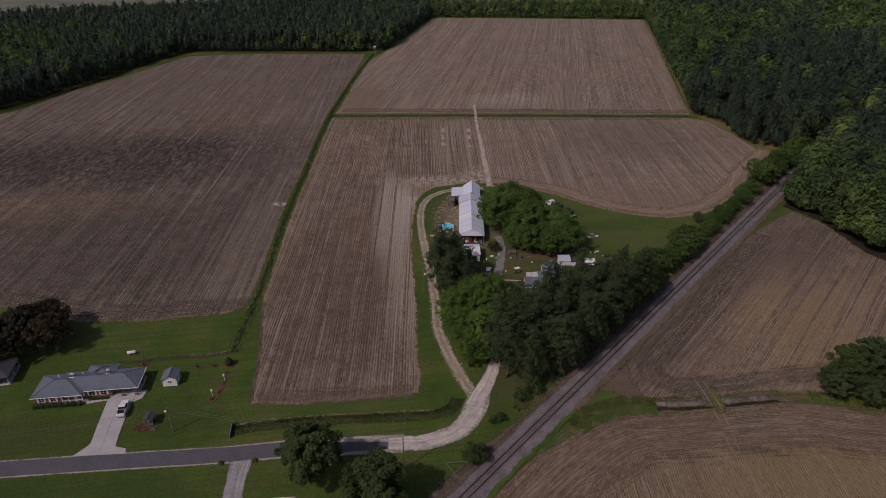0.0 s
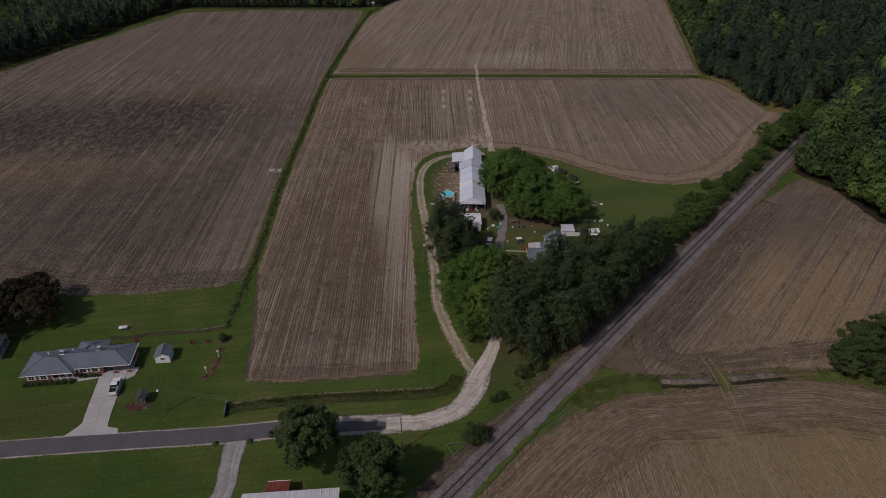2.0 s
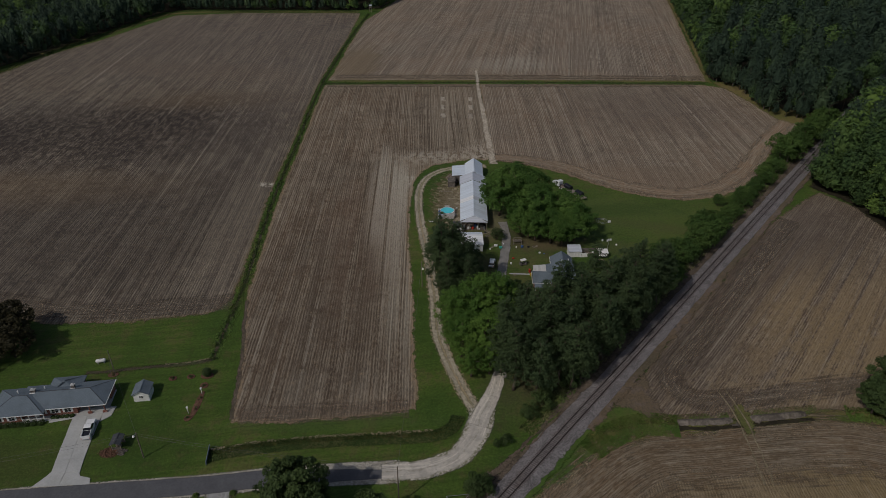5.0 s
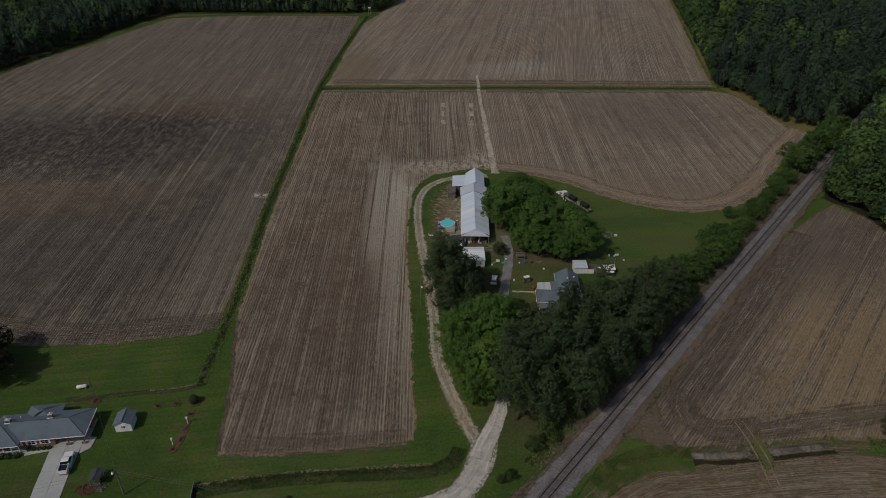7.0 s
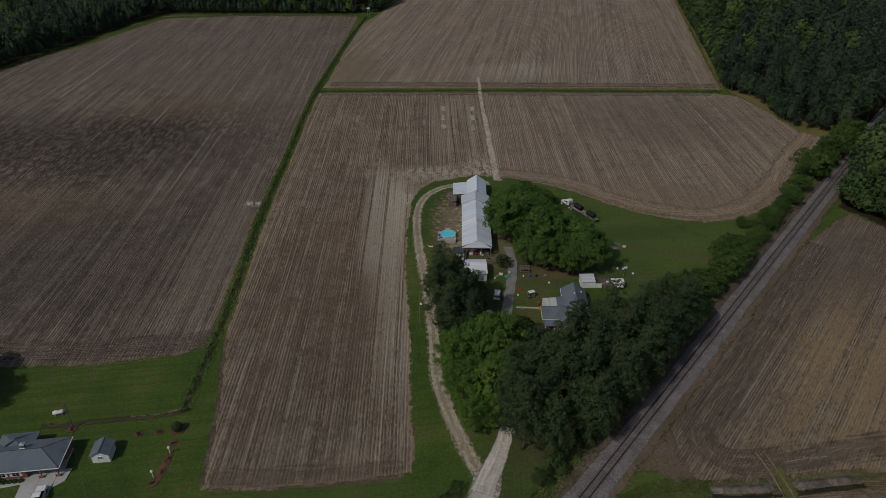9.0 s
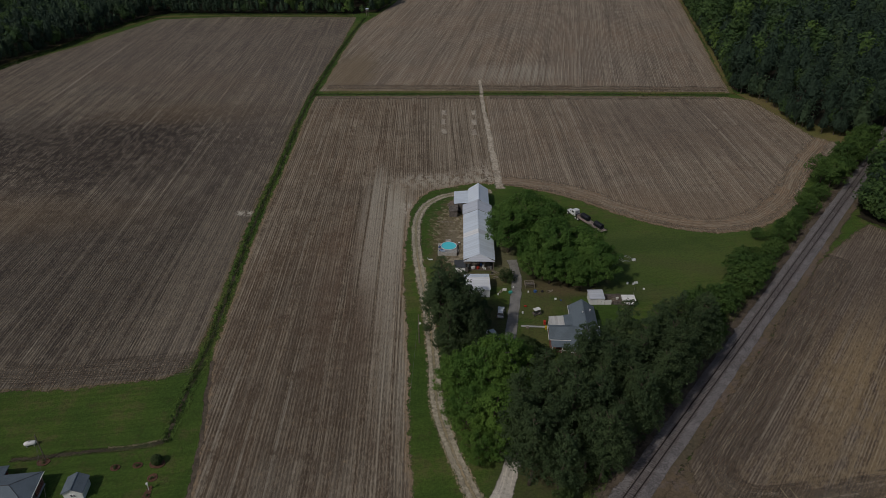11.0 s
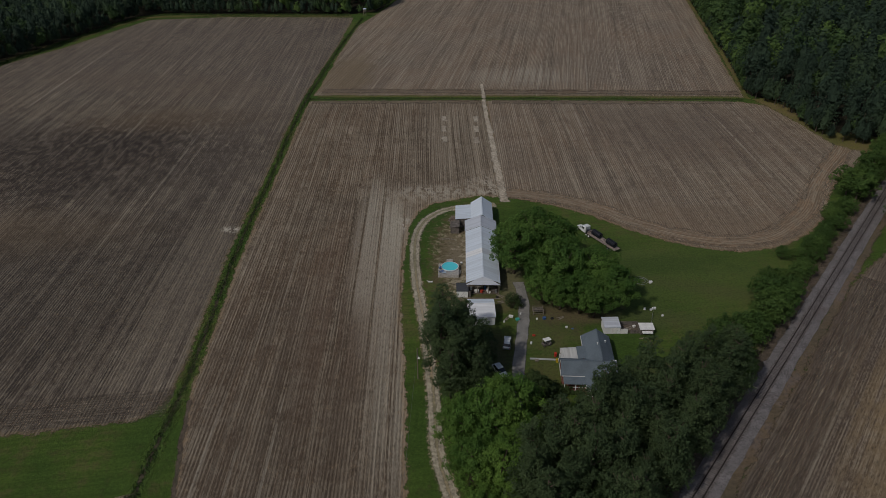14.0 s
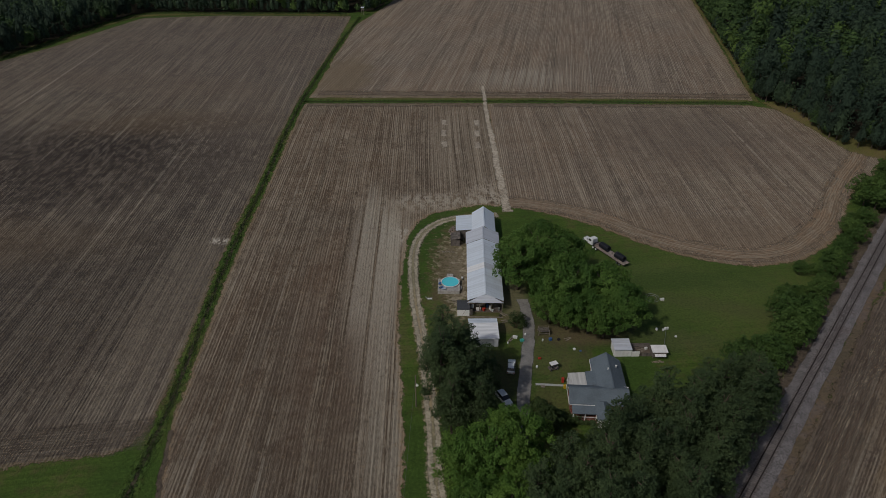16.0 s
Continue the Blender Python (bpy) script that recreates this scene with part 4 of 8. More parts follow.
TIE = tie_mesh()
rng = random.Random(5)
rest = bmesh.new()
for k in range(700):
    s = -30 + 0.52 * k
    q = Matrix.Translation((*beside(s + rng.uniform(-0.05, 0.05), rng.uniform(-0.08, 0.08)), rng.uniform(-0.02, 0.0))) @ Matrix.Rotation(math.atan2(RAIL_DIR.y, RAIL_DIR.x) + rng.uniform(-0.03, 0.03), 4, "Z")
    if 30 <= k < 330:
        ob = new("tie", TIE)
        ob.parent = track
        ob.matrix_local = q
    else:
        box(rest, -0.115, 0.115, -1.28, 1.28, 0.36, 0.525, q)
tagged(part("tie_rest", rest, M["tie"], track), kind="stuff")

# ---- plants ----


def leaf_quads(rng, centers, dirs, sizes, jitter=0.42, slim=0.8):
    """Bent four-cornered leaf clumps at the centers, roughly square to dirs."""
    n = len(centers)
    d = dirs + rng.normal(0, jitter, (n, 3))
    d /= np.linalg.norm(d, axis=1, keepdims=True) + 1e-9
    a = np.cross(d, rng.normal(0, 1, (n, 3)))
    a /= np.linalg.norm(a, axis=1, keepdims=True) + 1e-9
    b = np.cross(d, a)
    v = np.empty((n, 4, 3))
    for k, (i, j) in enumerate(((1, 0), (0.1, slim), (-1, 0.1), (-0.1, -slim))):
        w = sizes[:, None] * rng.uniform(0.65, 1.25, (n, 1))
        v[:, k] = centers + a * i * w + b * j * w + d * sizes[:, None] * rng.uniform(-0.35, 0.2, (n, 1))
    return v.reshape(-1, 3)


def quad_mesh(name, verts, material):
    me = bpy.data.meshes.new(name)
    n = len(verts) // 4
    me.from_pydata(verts, [], np.arange(n * 4).reshape(n, 4).tolist())
    me.materials.append(material)
    return me


def cloud(rng, lobes, count, size, hollow=0.45, jitter=0.42, own=1.0, middle=None, carve=0.0, slim=0.8, gaps=-0.12):
    """Leaves spread over and inside the lobes, each lobe x, y, z, radius and flatness."""
    lobes = np.array(lobes)
    w = lobes[:, 3] ** 2
    pick = rng.choice(len(lobes), count, p=w / w.sum())
    u = rng.normal(0, 1, (count, 3))
    u /= np.linalg.norm(u, axis=1, keepdims=True)
    r = lobes[pick, 3] * rng.uniform(hollow, 1.08, count) ** 0.6
    c = lobes[pick, :3] + u * r[:, None] * np.stack([np.ones(count), np.ones(count), lobes[pick, 4]], 1)
    if carve:  # uneven gaps through the crown
        keep = np.array([noise.noise(q * carve) + 0.6 * noise.noise(q * carve * 2.3) > gaps for q in c])
        c, u, count = c[keep], u[keep], int(keep.sum())
    d = u * own + np.array((0, 0, 0.35))
    if middle is not None:  # leaves also turn away from the middle of the crown
        o = c - np.array(middle)
        d += o / (np.linalg.norm(o, axis=1, keepdims=True) + 1e-6)
    return leaf_quads(rng, c, d, size * rng.uniform(0.6, 1.3, count), jitter, slim)


def oak_lobes(rng, radius, height, base, n):
    out = []
    for k in range(n):
        t = (k + 0.5) / n
        z = base + (height - base) * (0.12 + 0.78 * t)
        prof = math.sin(math.pi * min(1, 0.18 + 0.74 * t)) ** 0.7
        a = k * 2.4 + rng.uniform(-0.4, 0.4)
        d = radius * prof * rng.uniform(0.3, 1.02)
        out.append((d * math.cos(a), d * math.sin(a), z, radius * rng.uniform(0.36, 0.44) * (8 / n) ** 0.33 * rng.uniform(0.7, 1.25), rng.uniform(0.6, 0.95)))
    out.append((0, 0, base + (height - base) * 0.45, radius * 0.5, 0.85))
    return out


def pine_lobes(rng, radius, height, base, n):
    out = []
    for k in range(n):
        t = (k + 0.5) / n
        z = base + (height - base) * t
        reach = radius * (1 - 0.72 * t ** 1.6) * (0.65 + 0.35 * min(1, t * 4))
        a = k * 2.4 + rng.uniform(-0.5, 0.5)
        d = reach * rng.uniform(0.15, 0.95)
        out.append((d * math.cos(a), d * math.sin(a), z, max(0.55, reach * rng.uniform(0.18, 0.36)), rng.uniform(0.4, 0.7)))
    return out


def trunk_mesh(bm, rng, height, r, lobes, limbs):
    """A tapered, slightly bent trunk with limbs that reach into the crown."""
    p = [Vector((0.02 * height * math.sin(k * 1.1) * (k > 0), 0.015 * height * math.sin(k * 1.7) * (k > 0), height * k / 5)) for k in range(6)]
    for k in range(5):
        tube(bm, p[k] - Vector((0, 0, 0.15 if k == 0 else 0.03)), p[k + 1], r * (1.25 if k == 0 else 1) * (1 - 0.17 * k), r * (1 - 0.17 * (k + 1)), 8, k in (0, 4))
    for q in rng.choice(len(lobes), min(limbs, len(lobes)), replace=False):
        x, y, z, lr, _ = lobes[q]
        s = Vector((0, 0, max(height * 0.25, min(height * 0.92, z - 0.35 * math.hypot(x, y) - lr * 0.3))))
        e = Vector((x, y, z))
        mid = s.lerp(e, 0.5) + Vector((0, 0, -0.06 * (e - s).length))
        tube(bm, s, mid, r * 0.36, r * 0.22, 6, False)
        tube(bm, mid, e, r * 0.22, r * 0.07, 6, False)


def tree(name, kind, seed, radius, height, leaf, leaves, size, label, category="tree", gaps=-0.12):
    """A tree at the origin with a trunk and a leafy crown."""
    rng = np.random.default_rng(seed)
    base = height * (0.26 if kind == "pine" else 0.2 if kind == "oak" else 0.04)
    lobes = pine_lobes(rng, radius, height * 0.97, base, 150) if kind == "pine" else oak_lobes(rng, radius, height, base, 130 if kind == "oak" else 22)
    ob = empty(name, Matrix.Identity(4), label, category)
    bm = bmesh.new()
    trunk_mesh(bm, rng, height * (0.93 if kind == "pine" else 0.7), max(0.06, height * (0.016 if kind == "pine" else 0.022)), lobes, 14)
    part("trunk", bm, M["bark"], ob, smooth=True)
    link("crown", quad_mesh("crown", cloud(rng, lobes, int(leaves * 1.7), size, 0.3, 0.75, 0.5, (0, 0, base + (height - base) * 0.4), 0.55 if kind != "bush" else 0.0, 0.38 if kind == "pine" else 0.65, gaps), M[leaf]), None, ob)
    return ob


def plant_all(models, spots, group, labels=None):
    """Stands copies of the models at x, y, height scale; the first model of each kind is itself placed."""
    used = set()
    for k, (which, x, y, s) in enumerate(spots):
        ob = models[which]
        m = Matrix.Translation((x, y, 0)) @ Matrix.Rotation(k * 2.1, 4, "Z")
        if which in used:
            made = copy_thing(ob, m)
        else:
            made = ob
            made.matrix_world = m
            used.add(which)
        made.scale = (s, s, s * (0.94 + 0.12 * ((k * 7) % 5) / 4))
        tagged(made, group=group)


pines = [tree("pine_tree", "pine", 10 + k, 5.2, 20.5, "pine_leaf", 7800, 0.26, "tall dark green pine with a bare lower trunk", "pine tree") for k in range(4)]
plant_all(pines, [(0, 15, 130, 1.08), (1, 20.5, 127, 0.92), (2, 23.5, 138, 1.08), (3, 17, 141, 1.02), (0, 29, 140, 1.0), (1, 25, 147, 1.1), (2, 32.5, 149, 1.12), (3, 36.5, 145.5, 0.95), (1, 40.5, 154.5, 1.0),
    (2, 38.5, 162.5, 1.08), (0, 46.5, 165.5, 1.04), (3, 52, 168.5, 1.02), (1, 47.5, 157.5, 1.0), (2, 55, 163.5, 1.0), (0, 59, 171.5, 0.9), (3, 31, 157, 1.07), (2, 12.5, 136, 1.0), (0, 18.5, 148.5, 0.92), (1, 51.5, 175.5, 0.7), (3, 43.5, 150, 0.86), (0, 62, 180, 0.65), 
    (3, 19, 134.5, 1.0), (1, 26.5, 132.5, 0.85), (2, 30, 144.5, 1.0), (0, 21, 143, 1.02), (3, 37, 152, 1.02), (1, 33, 138.5, 0.78), (2, 27.8, 153.5, 1.06), (0, 42.5, 159.5, 1.04), (3, 13, 143, 0.9), (0, 37.5, 141.5, 1.0), (2, 48.5, 155, 1.0), (1, 29, 131, 0.92)] + [(k % 4, *beside(s, -5.6), 0.95 + 0.04 * (k % 3)) for k, s in enumerate((52, 63, 73, 84, 95))], "pines along the railway")
plant_all([copy_thing(p, Matrix.Identity(4)) for p in pines], [(0, -3.8, 181.5, 1.1), (1, -0.6, 177, 1.05), (2, -4.0, 172, 1.08), (3, -0.6, 168, 1.0), (0, 2.6, 171.5, 0.95), (1, -1.8, 164, 0.88), (2, 1.6, 182, 0.8), (3, 4.2, 165, 0.8), (1, -3.9, 176.6, 1.0), (2, 5.4, 176, 0.75)], "pines beside the farm lane")
oaks = [tree("shade_tree", "oak", 30 + k, 7.0, 15.5, "oak_leaf", 12500, 0.21, "broad leafy green shade tree", "tree", -0.16) for k in range(3)]
plant_all(oaks, [(0, 15.4, 218, 1.14), (1, 20.8, 223, 1.2), (2, 27.6, 218.5, 1.08), (0, 27.6, 207, 1.18), (1, 35.6, 206.5, 1.03), (2, 39.5, 201, 1.0), (0, 21.5, 211, 0.65), (2, 31.5, 199.5, 0.8), (1, 35, 197.8, 0.78), (0, 26.5, 201, 0.75), (2, 22.6, 203.5, 0.72)], "shade trees in the farmyard")
lanes = [tree("lane_tree", "oak", 35 + k, 6.4, 16.0, "lane_leaf", 11000, 0.205, "tall leafy bright green tree", "tree") for k in range(3)]
plant_all(lanes, [(0, 0.5, 152.5, 0.95), (1, 6.5, 152, 1.14), (2, 11, 154, 1.08), (0, 8.6, 160, 0.85), (0, 2.5, 142, 0.85), (1, 8.2, 141.5, 0.95), (2, 4.8, 134.5, 0.62), (0, 9.4, 135.5, 0.6), (1, 12.5, 147, 0.85)], "leafy trees beside the farm lane")
darks = [tree("roadside_tree", "oak", 40 + k, 5.4, 13.0, "dark_leaf", 12500, 0.23, "dense dark green broadleaf tree", "tree", -0.4) for k in range(2)]
plant_all(darks, [(0, -29.6, 92.8, 1.3), (1, -14.4, 84.2, 1.22)], "trees beside the road")
plant_all([copy_thing(p, Matrix.Identity(4)) for p in darks], [(0, 98, 124.5, 0.85), (1, 103, 128.5, 1.0), (0, 109.5, 131, 1.0), (1, 115, 125, 0.9), (0, 105, 120.5, 0.7), (1, 122, 132, 1.0), (0, 131, 128, 1.0), (1, 140, 133, 1.05), (0, 26, 159.5, 0.45), (1, 17.5, 165.5, 0.6), (0, 36.5, 168, 0.6)], "trees at the field corner")
russets = [tree("russet_tree", "oak", 50 + k, 5.8, 10.5, "russet_leaf", 7500, 0.25, "spreading tree with russet leaves darkened for shade", "tree") for k in range(2)]
plant_all(russets, [(0, -112.8, 138.5, 1.15), (1, -120.5, 140.5, 1.25), (0, -128, 136, 1.15), (1, -117, 147, 1.05), (0, -121, 131.5, 0.9)], "russet trees behind the houses")
shrubs = [tree("bush", "bush", 60 + k, 2.4, 3.6, "dark_leaf", 1200, 0.17, "rounded dark green bush", "bush") for k in range(2)]
plant_all(shrubs, [(0, 5.6, 99.6, 1.35), (1, 7.4, 101.5, 0.8), (1, 12.3, 113.3, 0.6), (0, 10.4, 112.2, 0.5), (1, 14.4, 202.4, 1.0), (0, 19, 170, 1.1), (1, 16.8, 172.5, 0.9), (0, 24.2, 169.6, 0.55), (1, 21, 169.5, 0.9), (0, -118, 104, 0.6), (1, 27, 162, 0.8)], "single bushes")
hedge = [tree("hedge_tree", "oak", 70 + k, 4.0, 7.5, "hedge_leaf", 2900, 0.22, "bushy green tree in the railway hedgerow", "tree") for k in range(3)]
hedge_spots = []
rng = random.Random(9)
for k in range(62):
    s = 98 + k * 2.9
    if 209 < s < 220:
        continue
    deep = 8.0 if s < 165 else 4.0
    x, y = beside(s + rng.uniform(-1.5, 1.5), -6.6 - rng.uniform(0, deep) + (2.2 if s > 235 else 0))
    hedge_spots.append((k % 3, x, y, rng.uniform(0.7, 1.15) * (1.2 if s < 150 else 1.4 if s > 220 else 0.85)))
plant_all(hedge, hedge_spots, "hedgerow beside the railway")
under = []
for k in range(30):
    s = 34 + k * 2.6
    x, y = beside(s + rng.uniform(-1, 1), -7.0 - rng.uniform(0, 3.5))
    under.append((k // 2 % 2, x, y, rng.uniform(0.7, 1.6)))
plant_all([copy_thing(p, Matrix.Identity(4)) for p in shrubs], under[::2], "brush under the railway pines")


def woodland(name, outline, gap, seed, label, far, pine_share, lo=11, hi=19, edge=None, pines=None):
    """A whole wood in one mesh: trunks are hidden, crowns are clumps of leaves with gaps between."""
    rng = np.random.default_rng(seed)
    xs, ys = [p[0] for p in outline], [p[1] for p in outline]
    gx, gy = np.meshgrid(np.arange(min(xs), max(xs), gap), np.arange(min(ys), max(ys), gap))
    gx = gx.ravel() + rng.uniform(-0.45, 0.45, gx.size) * gap
    gy = gy.ravel() + rng.uniform(-0.45, 0.45, gy.size) * gap
    keep = inside(gx, gy, outline)
    gx, gy = gx[keep], gy[keep]
    if edge:
        line = smooth_line(edge, 3.2)
        gx = np.concatenate([gx, [q.x + rng.uniform(-1, 1) for q in line]])
        gy = np.concatenate([gy, [q.y + rng.uniform(-1, 1) for q in line]])
    border = len(gx) - (len(line) if edge else 0)
    protos = {}
    ball = {}
    for lod, cuts in ((0, 2), (1, 1), (2, 1)):
        bm = bmesh.new()
        bmesh.ops.create_icosphere(bm, subdivisions=cuts, radius=1.0)
        bm.verts.index_update()
        ball[lod] = np.array([q.co[:] for q in bm.verts]), np.array([[q.index for q in f.verts] for f in bm.faces])
        bm.free()
    r2 = np.random.default_rng(seed + 1)
    for kind in ("pine", "oak"):
        for lod, n, size in ((0, 380, 0.45), (1, 110, 0.72), (2, 38, 1.1)):
            protos[kind, lod] = []
            for k in range(6):
                if kind == "pine":
                    lobes = [(r2.normal(0, 0.7), r2.normal(0, 0.7), 7.0 + 9.0 * t, 2.7 * (1 - 0.5 * t ** 2.0) * r2.uniform(0.75, 1.2), 0.6) for t in np.linspace(0.02, 0.97, 9)]
                    made = cloud(r2, lobes, n, size, 0.75, 0.6, 0.5, (0, 0, 8), slim=0.6)
                    shape, top, mid = (1.8, 1.8, 4.1), 0.3, 10.4
                else:
                    lobes = [(0, 0, 9.6, 3.3, 1.25)]
                    for a, e in zip(r2.uniform(0, 6.28, 16), r2.uniform(-0.25, 1.3, 16)):
                        lobes.append((3.2 * math.cos(a) * math.cos(e), 3.2 * math.sin(a) * math.cos(e), 9.6 + 4.0 * math.sin(e), r2.uniform(0.8, 1.4), 0.9))
                    made = cloud(r2, lobes, n, size, 0.8, 0.5, 0.45, (0, 0, 9), slim=0.7)
                    shape, top, mid = (2.3, 2.3, 3.2), 0.2, 9.0
                # the closed inner mass of the crown, lumpy and narrowing to its top
                q, tri = ball[lod]
                lump = np.array([1 + 0.35 * noise.noise((*(w * 2.3 + r2.uniform(-0.05, 0.05)), k * 3.7 + seed)[:3]) + 0.2 * noise.noise((w[0] * 5, w[1] * 5 + k * 9, w[2] * 5)) + r2.uniform(-0.3, 0.3) for w in q])
                thin = 1 - top * np.clip(q[:, 2], -0.3, 1)
                core = q * lump[:, None] * np.array(shape)
                core[:, :2] *= thin[:, None]
                core[:, 2] += mid
                protos[kind, lod].append((made, core, tri))
    kinds = (np.sin(gx * 0.021 + seed) + np.sin(gy * 0.017 + 2.0 * seed) + rng.normal(0, 0.7, len(gx))) * 0.33 + 0.5 < pine_share
    if pines:  # a stand of pines inside the wood
        kinds |= (np.hypot(gx - pines[0], gy - pines[1]) < pines[2]) & (rng.random(len(gx)) < 0.85)
    bags = {"pine": [[], [], 0], "oak": [[], [], 0]}
    shades = {"pine": [], "oak": []}
    stems = bmesh.new()
    for k, (x, y, p) in enumerate(zip(gx, gy, kinds)):
        kind = "pine" if p else "oak"
        d = math.hypot(x, y)
        lod = 0 if d < far else 1 if d < far + 200 else 2
        leafy, core, tri = protos[kind, lod][rng.integers(6)]
        s = rng.uniform(lo, hi) / 16.0 * (0.62 + 0.3 * rng.random() if k >= border else 1)
        tall = rng.uniform(0.86, 1.1) if p else rng.uniform(0.82, 1.2)
        drop = 3.5 * s if k >= border else 0.0
        a, shade = rng.uniform(0, 6.28), rng.random()
        c, n = math.cos(a) * s, math.sin(a) * s
        corners, faces, start = bags[kind]
        for v, f in ((leafy, np.arange(len(leafy)).reshape(-1, 4)), (core, tri)):
            corners.append(np.stack([v[:, 0] * c - v[:, 1] * n + x, v[:, 0] * n + v[:, 1] * c + y, np.maximum(v[:, 2] * s * tall - drop, 0.1)], 1))
            faces.extend((f + start).tolist())
            shades[kind].append(np.full(len(v), shade, np.float32))
            start += len(v)
        bags[kind][2] = start
        if lod == 0 and p:
            tube(stems, (x, y, -0.1), (x, y, 12 * s), 0.22 * s, 0.1, 5, False)
    ob = empty(name, Matrix.Identity(4), label, "woods", "", "stuff")
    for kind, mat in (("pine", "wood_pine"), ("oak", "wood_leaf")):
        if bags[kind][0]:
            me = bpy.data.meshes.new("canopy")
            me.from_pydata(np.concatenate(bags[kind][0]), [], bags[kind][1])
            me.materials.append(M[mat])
            me.attributes.new("tree", "FLOAT", "POINT").data.foreach_set("value", np.concatenate(shades[kind]))
            tagged(link("canopy", me, None, ob), kind="stuff")
    if stems.verts:
        tagged(part("stems", stems, M["bark"], ob), kind="stuff")
    else:
        stems.free()


WEST_WOOD = [(-420, 300), (-275, 368), (-254, 430), (-226, 534), (-212, 541), (-165, 543), (-80, 546), (-62, 556), (-50, 612), (-32, 722), (-35, 775), (-200, 770), (-400, 690), (-560, 590)]
NORTH_WOOD = [(-35, 722), (190, 718), (215, 775), (-45, 775)]
EAST_WOOD = [(192, 718), (162, 527), (147.5, 431), (139, 381), (147, 368), (151, 361), (152.5, 343), (152.5, 327), (162, 319.5), (173, 319), (182, 324), (300, 420), (470, 560), (480, 760), (380, 860), (215, 790)]
SOUTH_WOOD = [beside(330, 5), beside(290, 5), beside(250, 5), beside(225, 5.5), beside(205, 6.5), (136.5, 243), (141, 237.5), (144.5, 231), (147, 216), (148.5, 205), (153, 198), (165, 192), (240, 170), (420, 300), (480, 540), (320, 420)]
sheet("forest_floor_1", WEST_WOOD, 0.05, M["forest_floor"], "dark leaf litter under the woods", 1.0, category="forest floor")
sheet("forest_floor_2", EAST_WOOD, 0.05, M["forest_floor"], "dark leaf litter under the woods", 1.0, category="forest floor")
sheet("forest_floor_3", SOUTH_WOOD, 0.05, M["forest_floor"], "dark leaf litter under the woods", 1.0, category="forest floor")
woodland("west_woods", WEST_WOOD, 6.4, 3, "dense dark pine woods behind the fields", 440, 0.85, 15, 18.5, [(-300, 357), (-276, 369), (-255, 430), (-227, 533), (-212, 542), (-165, 544), (-80, 547), (-63, 557), (-51, 612), (-33, 722)])
woodland("north_woods", NORTH_WOOD, 6.0, 4, "strip of green woods behind the far field", 440, 0.3, 11, 16, [(-33, 721), (60, 721), (191, 718)])
woodland("east_woods", EAST_WOOD, 7.8, 5, "dense mixed green woods beside the fields", 430, 0.4, 14, 26, [(193, 718), (163, 527), (149, 431), (140, 383), (145, 368), (149.5, 360), (151, 343), (151.5, 327), (161, 318.5), (173, 318)], (168, 345, 48))
woodland("rail_woods", SOUTH_WOOD, 8.3, 6, "dense broadleaf woods beside the railway", 400, 0.15, 17, 28, [beside(300, 6), beside(250, 6), beside(225, 6.5), beside(207, 7.5), (138, 244), (142.5, 239), (146, 232.5), (148.5, 217), (150, 206.5), (154.5, 199.5), (166, 193.5)])


def tufts(name, line, width, count, lo, hi, seed, material, label, hollow=0.0):
    """Long grass and weeds along a strip; hollow leaves its middle bare."""
    rng = np.random.default_rng(seed)
    pts = smooth_line(line, 1.0)
    side = sideways(pts)
    k = rng.integers(0, len(pts) - 1, count)
    f = rng.uniform(0, 1, count)
    p = np.array([q[:] for q in pts])
    s = np.array([q[:] for q in side])
    d = rng.uniform(hollow, 1, count) * np.where(rng.random(count) < 0.5, -1, 1) * width / 2
    c = p[k] * (1 - f[:, None]) + p[k + 1] * f[:, None] + s[k] * d[:, None]
    keep = np.array([noise.noise((q[0] * 0.45, q[1] * 0.45, seed)) + rng.normal(0, 0.22) > -0.3 for q in c])
    c, k, d = c[keep], k[keep], d[keep]
    h = rng.uniform(lo, hi, len(c))
    c[:, 2] = h * 0.45
    v = leaf_quads(rng, c, np.array((0, 0, 0.7)) + s[k] * np.sign(d)[:, None] * 0.6, h * 0.75, slim=0.4)
    v[:, 2] = np.maximum(v[:, 2], 0.02)
    tagged(link(name, quad_mesh(name, v, M[material]), None), label, "grass", "", "stuff")


tufts("ditch_grass", DITCH, 2.3, 15000, 0.2, 0.5, 1, "ditch_leaf", "long green grass along a ditch")
tufts("ditch_grass", CROSS, 2.4, 7000, 0.2, 0.45, 2, "ditch_leaf", "long green grass along a ditch")
tufts("ditch_weeds", ROAD_DITCH, 3.4, 9000, 0.15, 0.5, 3, "ditch_leaf", "green weeds in the roadside ditch")
tufts("ditch_weeds", ROAD_DITCH, 3.2, 8000, 0.15, 0.42, 13, "weeds", "brown weeds in the roadside ditch")
tufts("dry_stalks", [(x, y + 1.7) for x, y in ROAD_DITCH[:5]], 0.8, 900, 0.2, 0.5, 14, "stalks", "pale dry stalks along the roadside ditch")
tufts("dry_stalks", [(-61.3, 139.6), (-67.8, 137.6), (-73, 136.8)], 0.5, 200, 0.15, 0.35, 15, "stalks", "pale dry stalks along the lawn ditch")
tufts("ditch_weeds", [(30, 111.5), (36, 116), (44, 119.5), (52, 119.2)], 7.0, 14000, 0.12, 0.36, 4, "tall_grass", "green weeds along a field ditch")
tufts("bank_weeds", [(52, 122), (58, 122.4), (64.5, 123)], 1.6, 1500, 0.12, 0.3, 21, "weeds", "brown weeds behind the eroded bank")
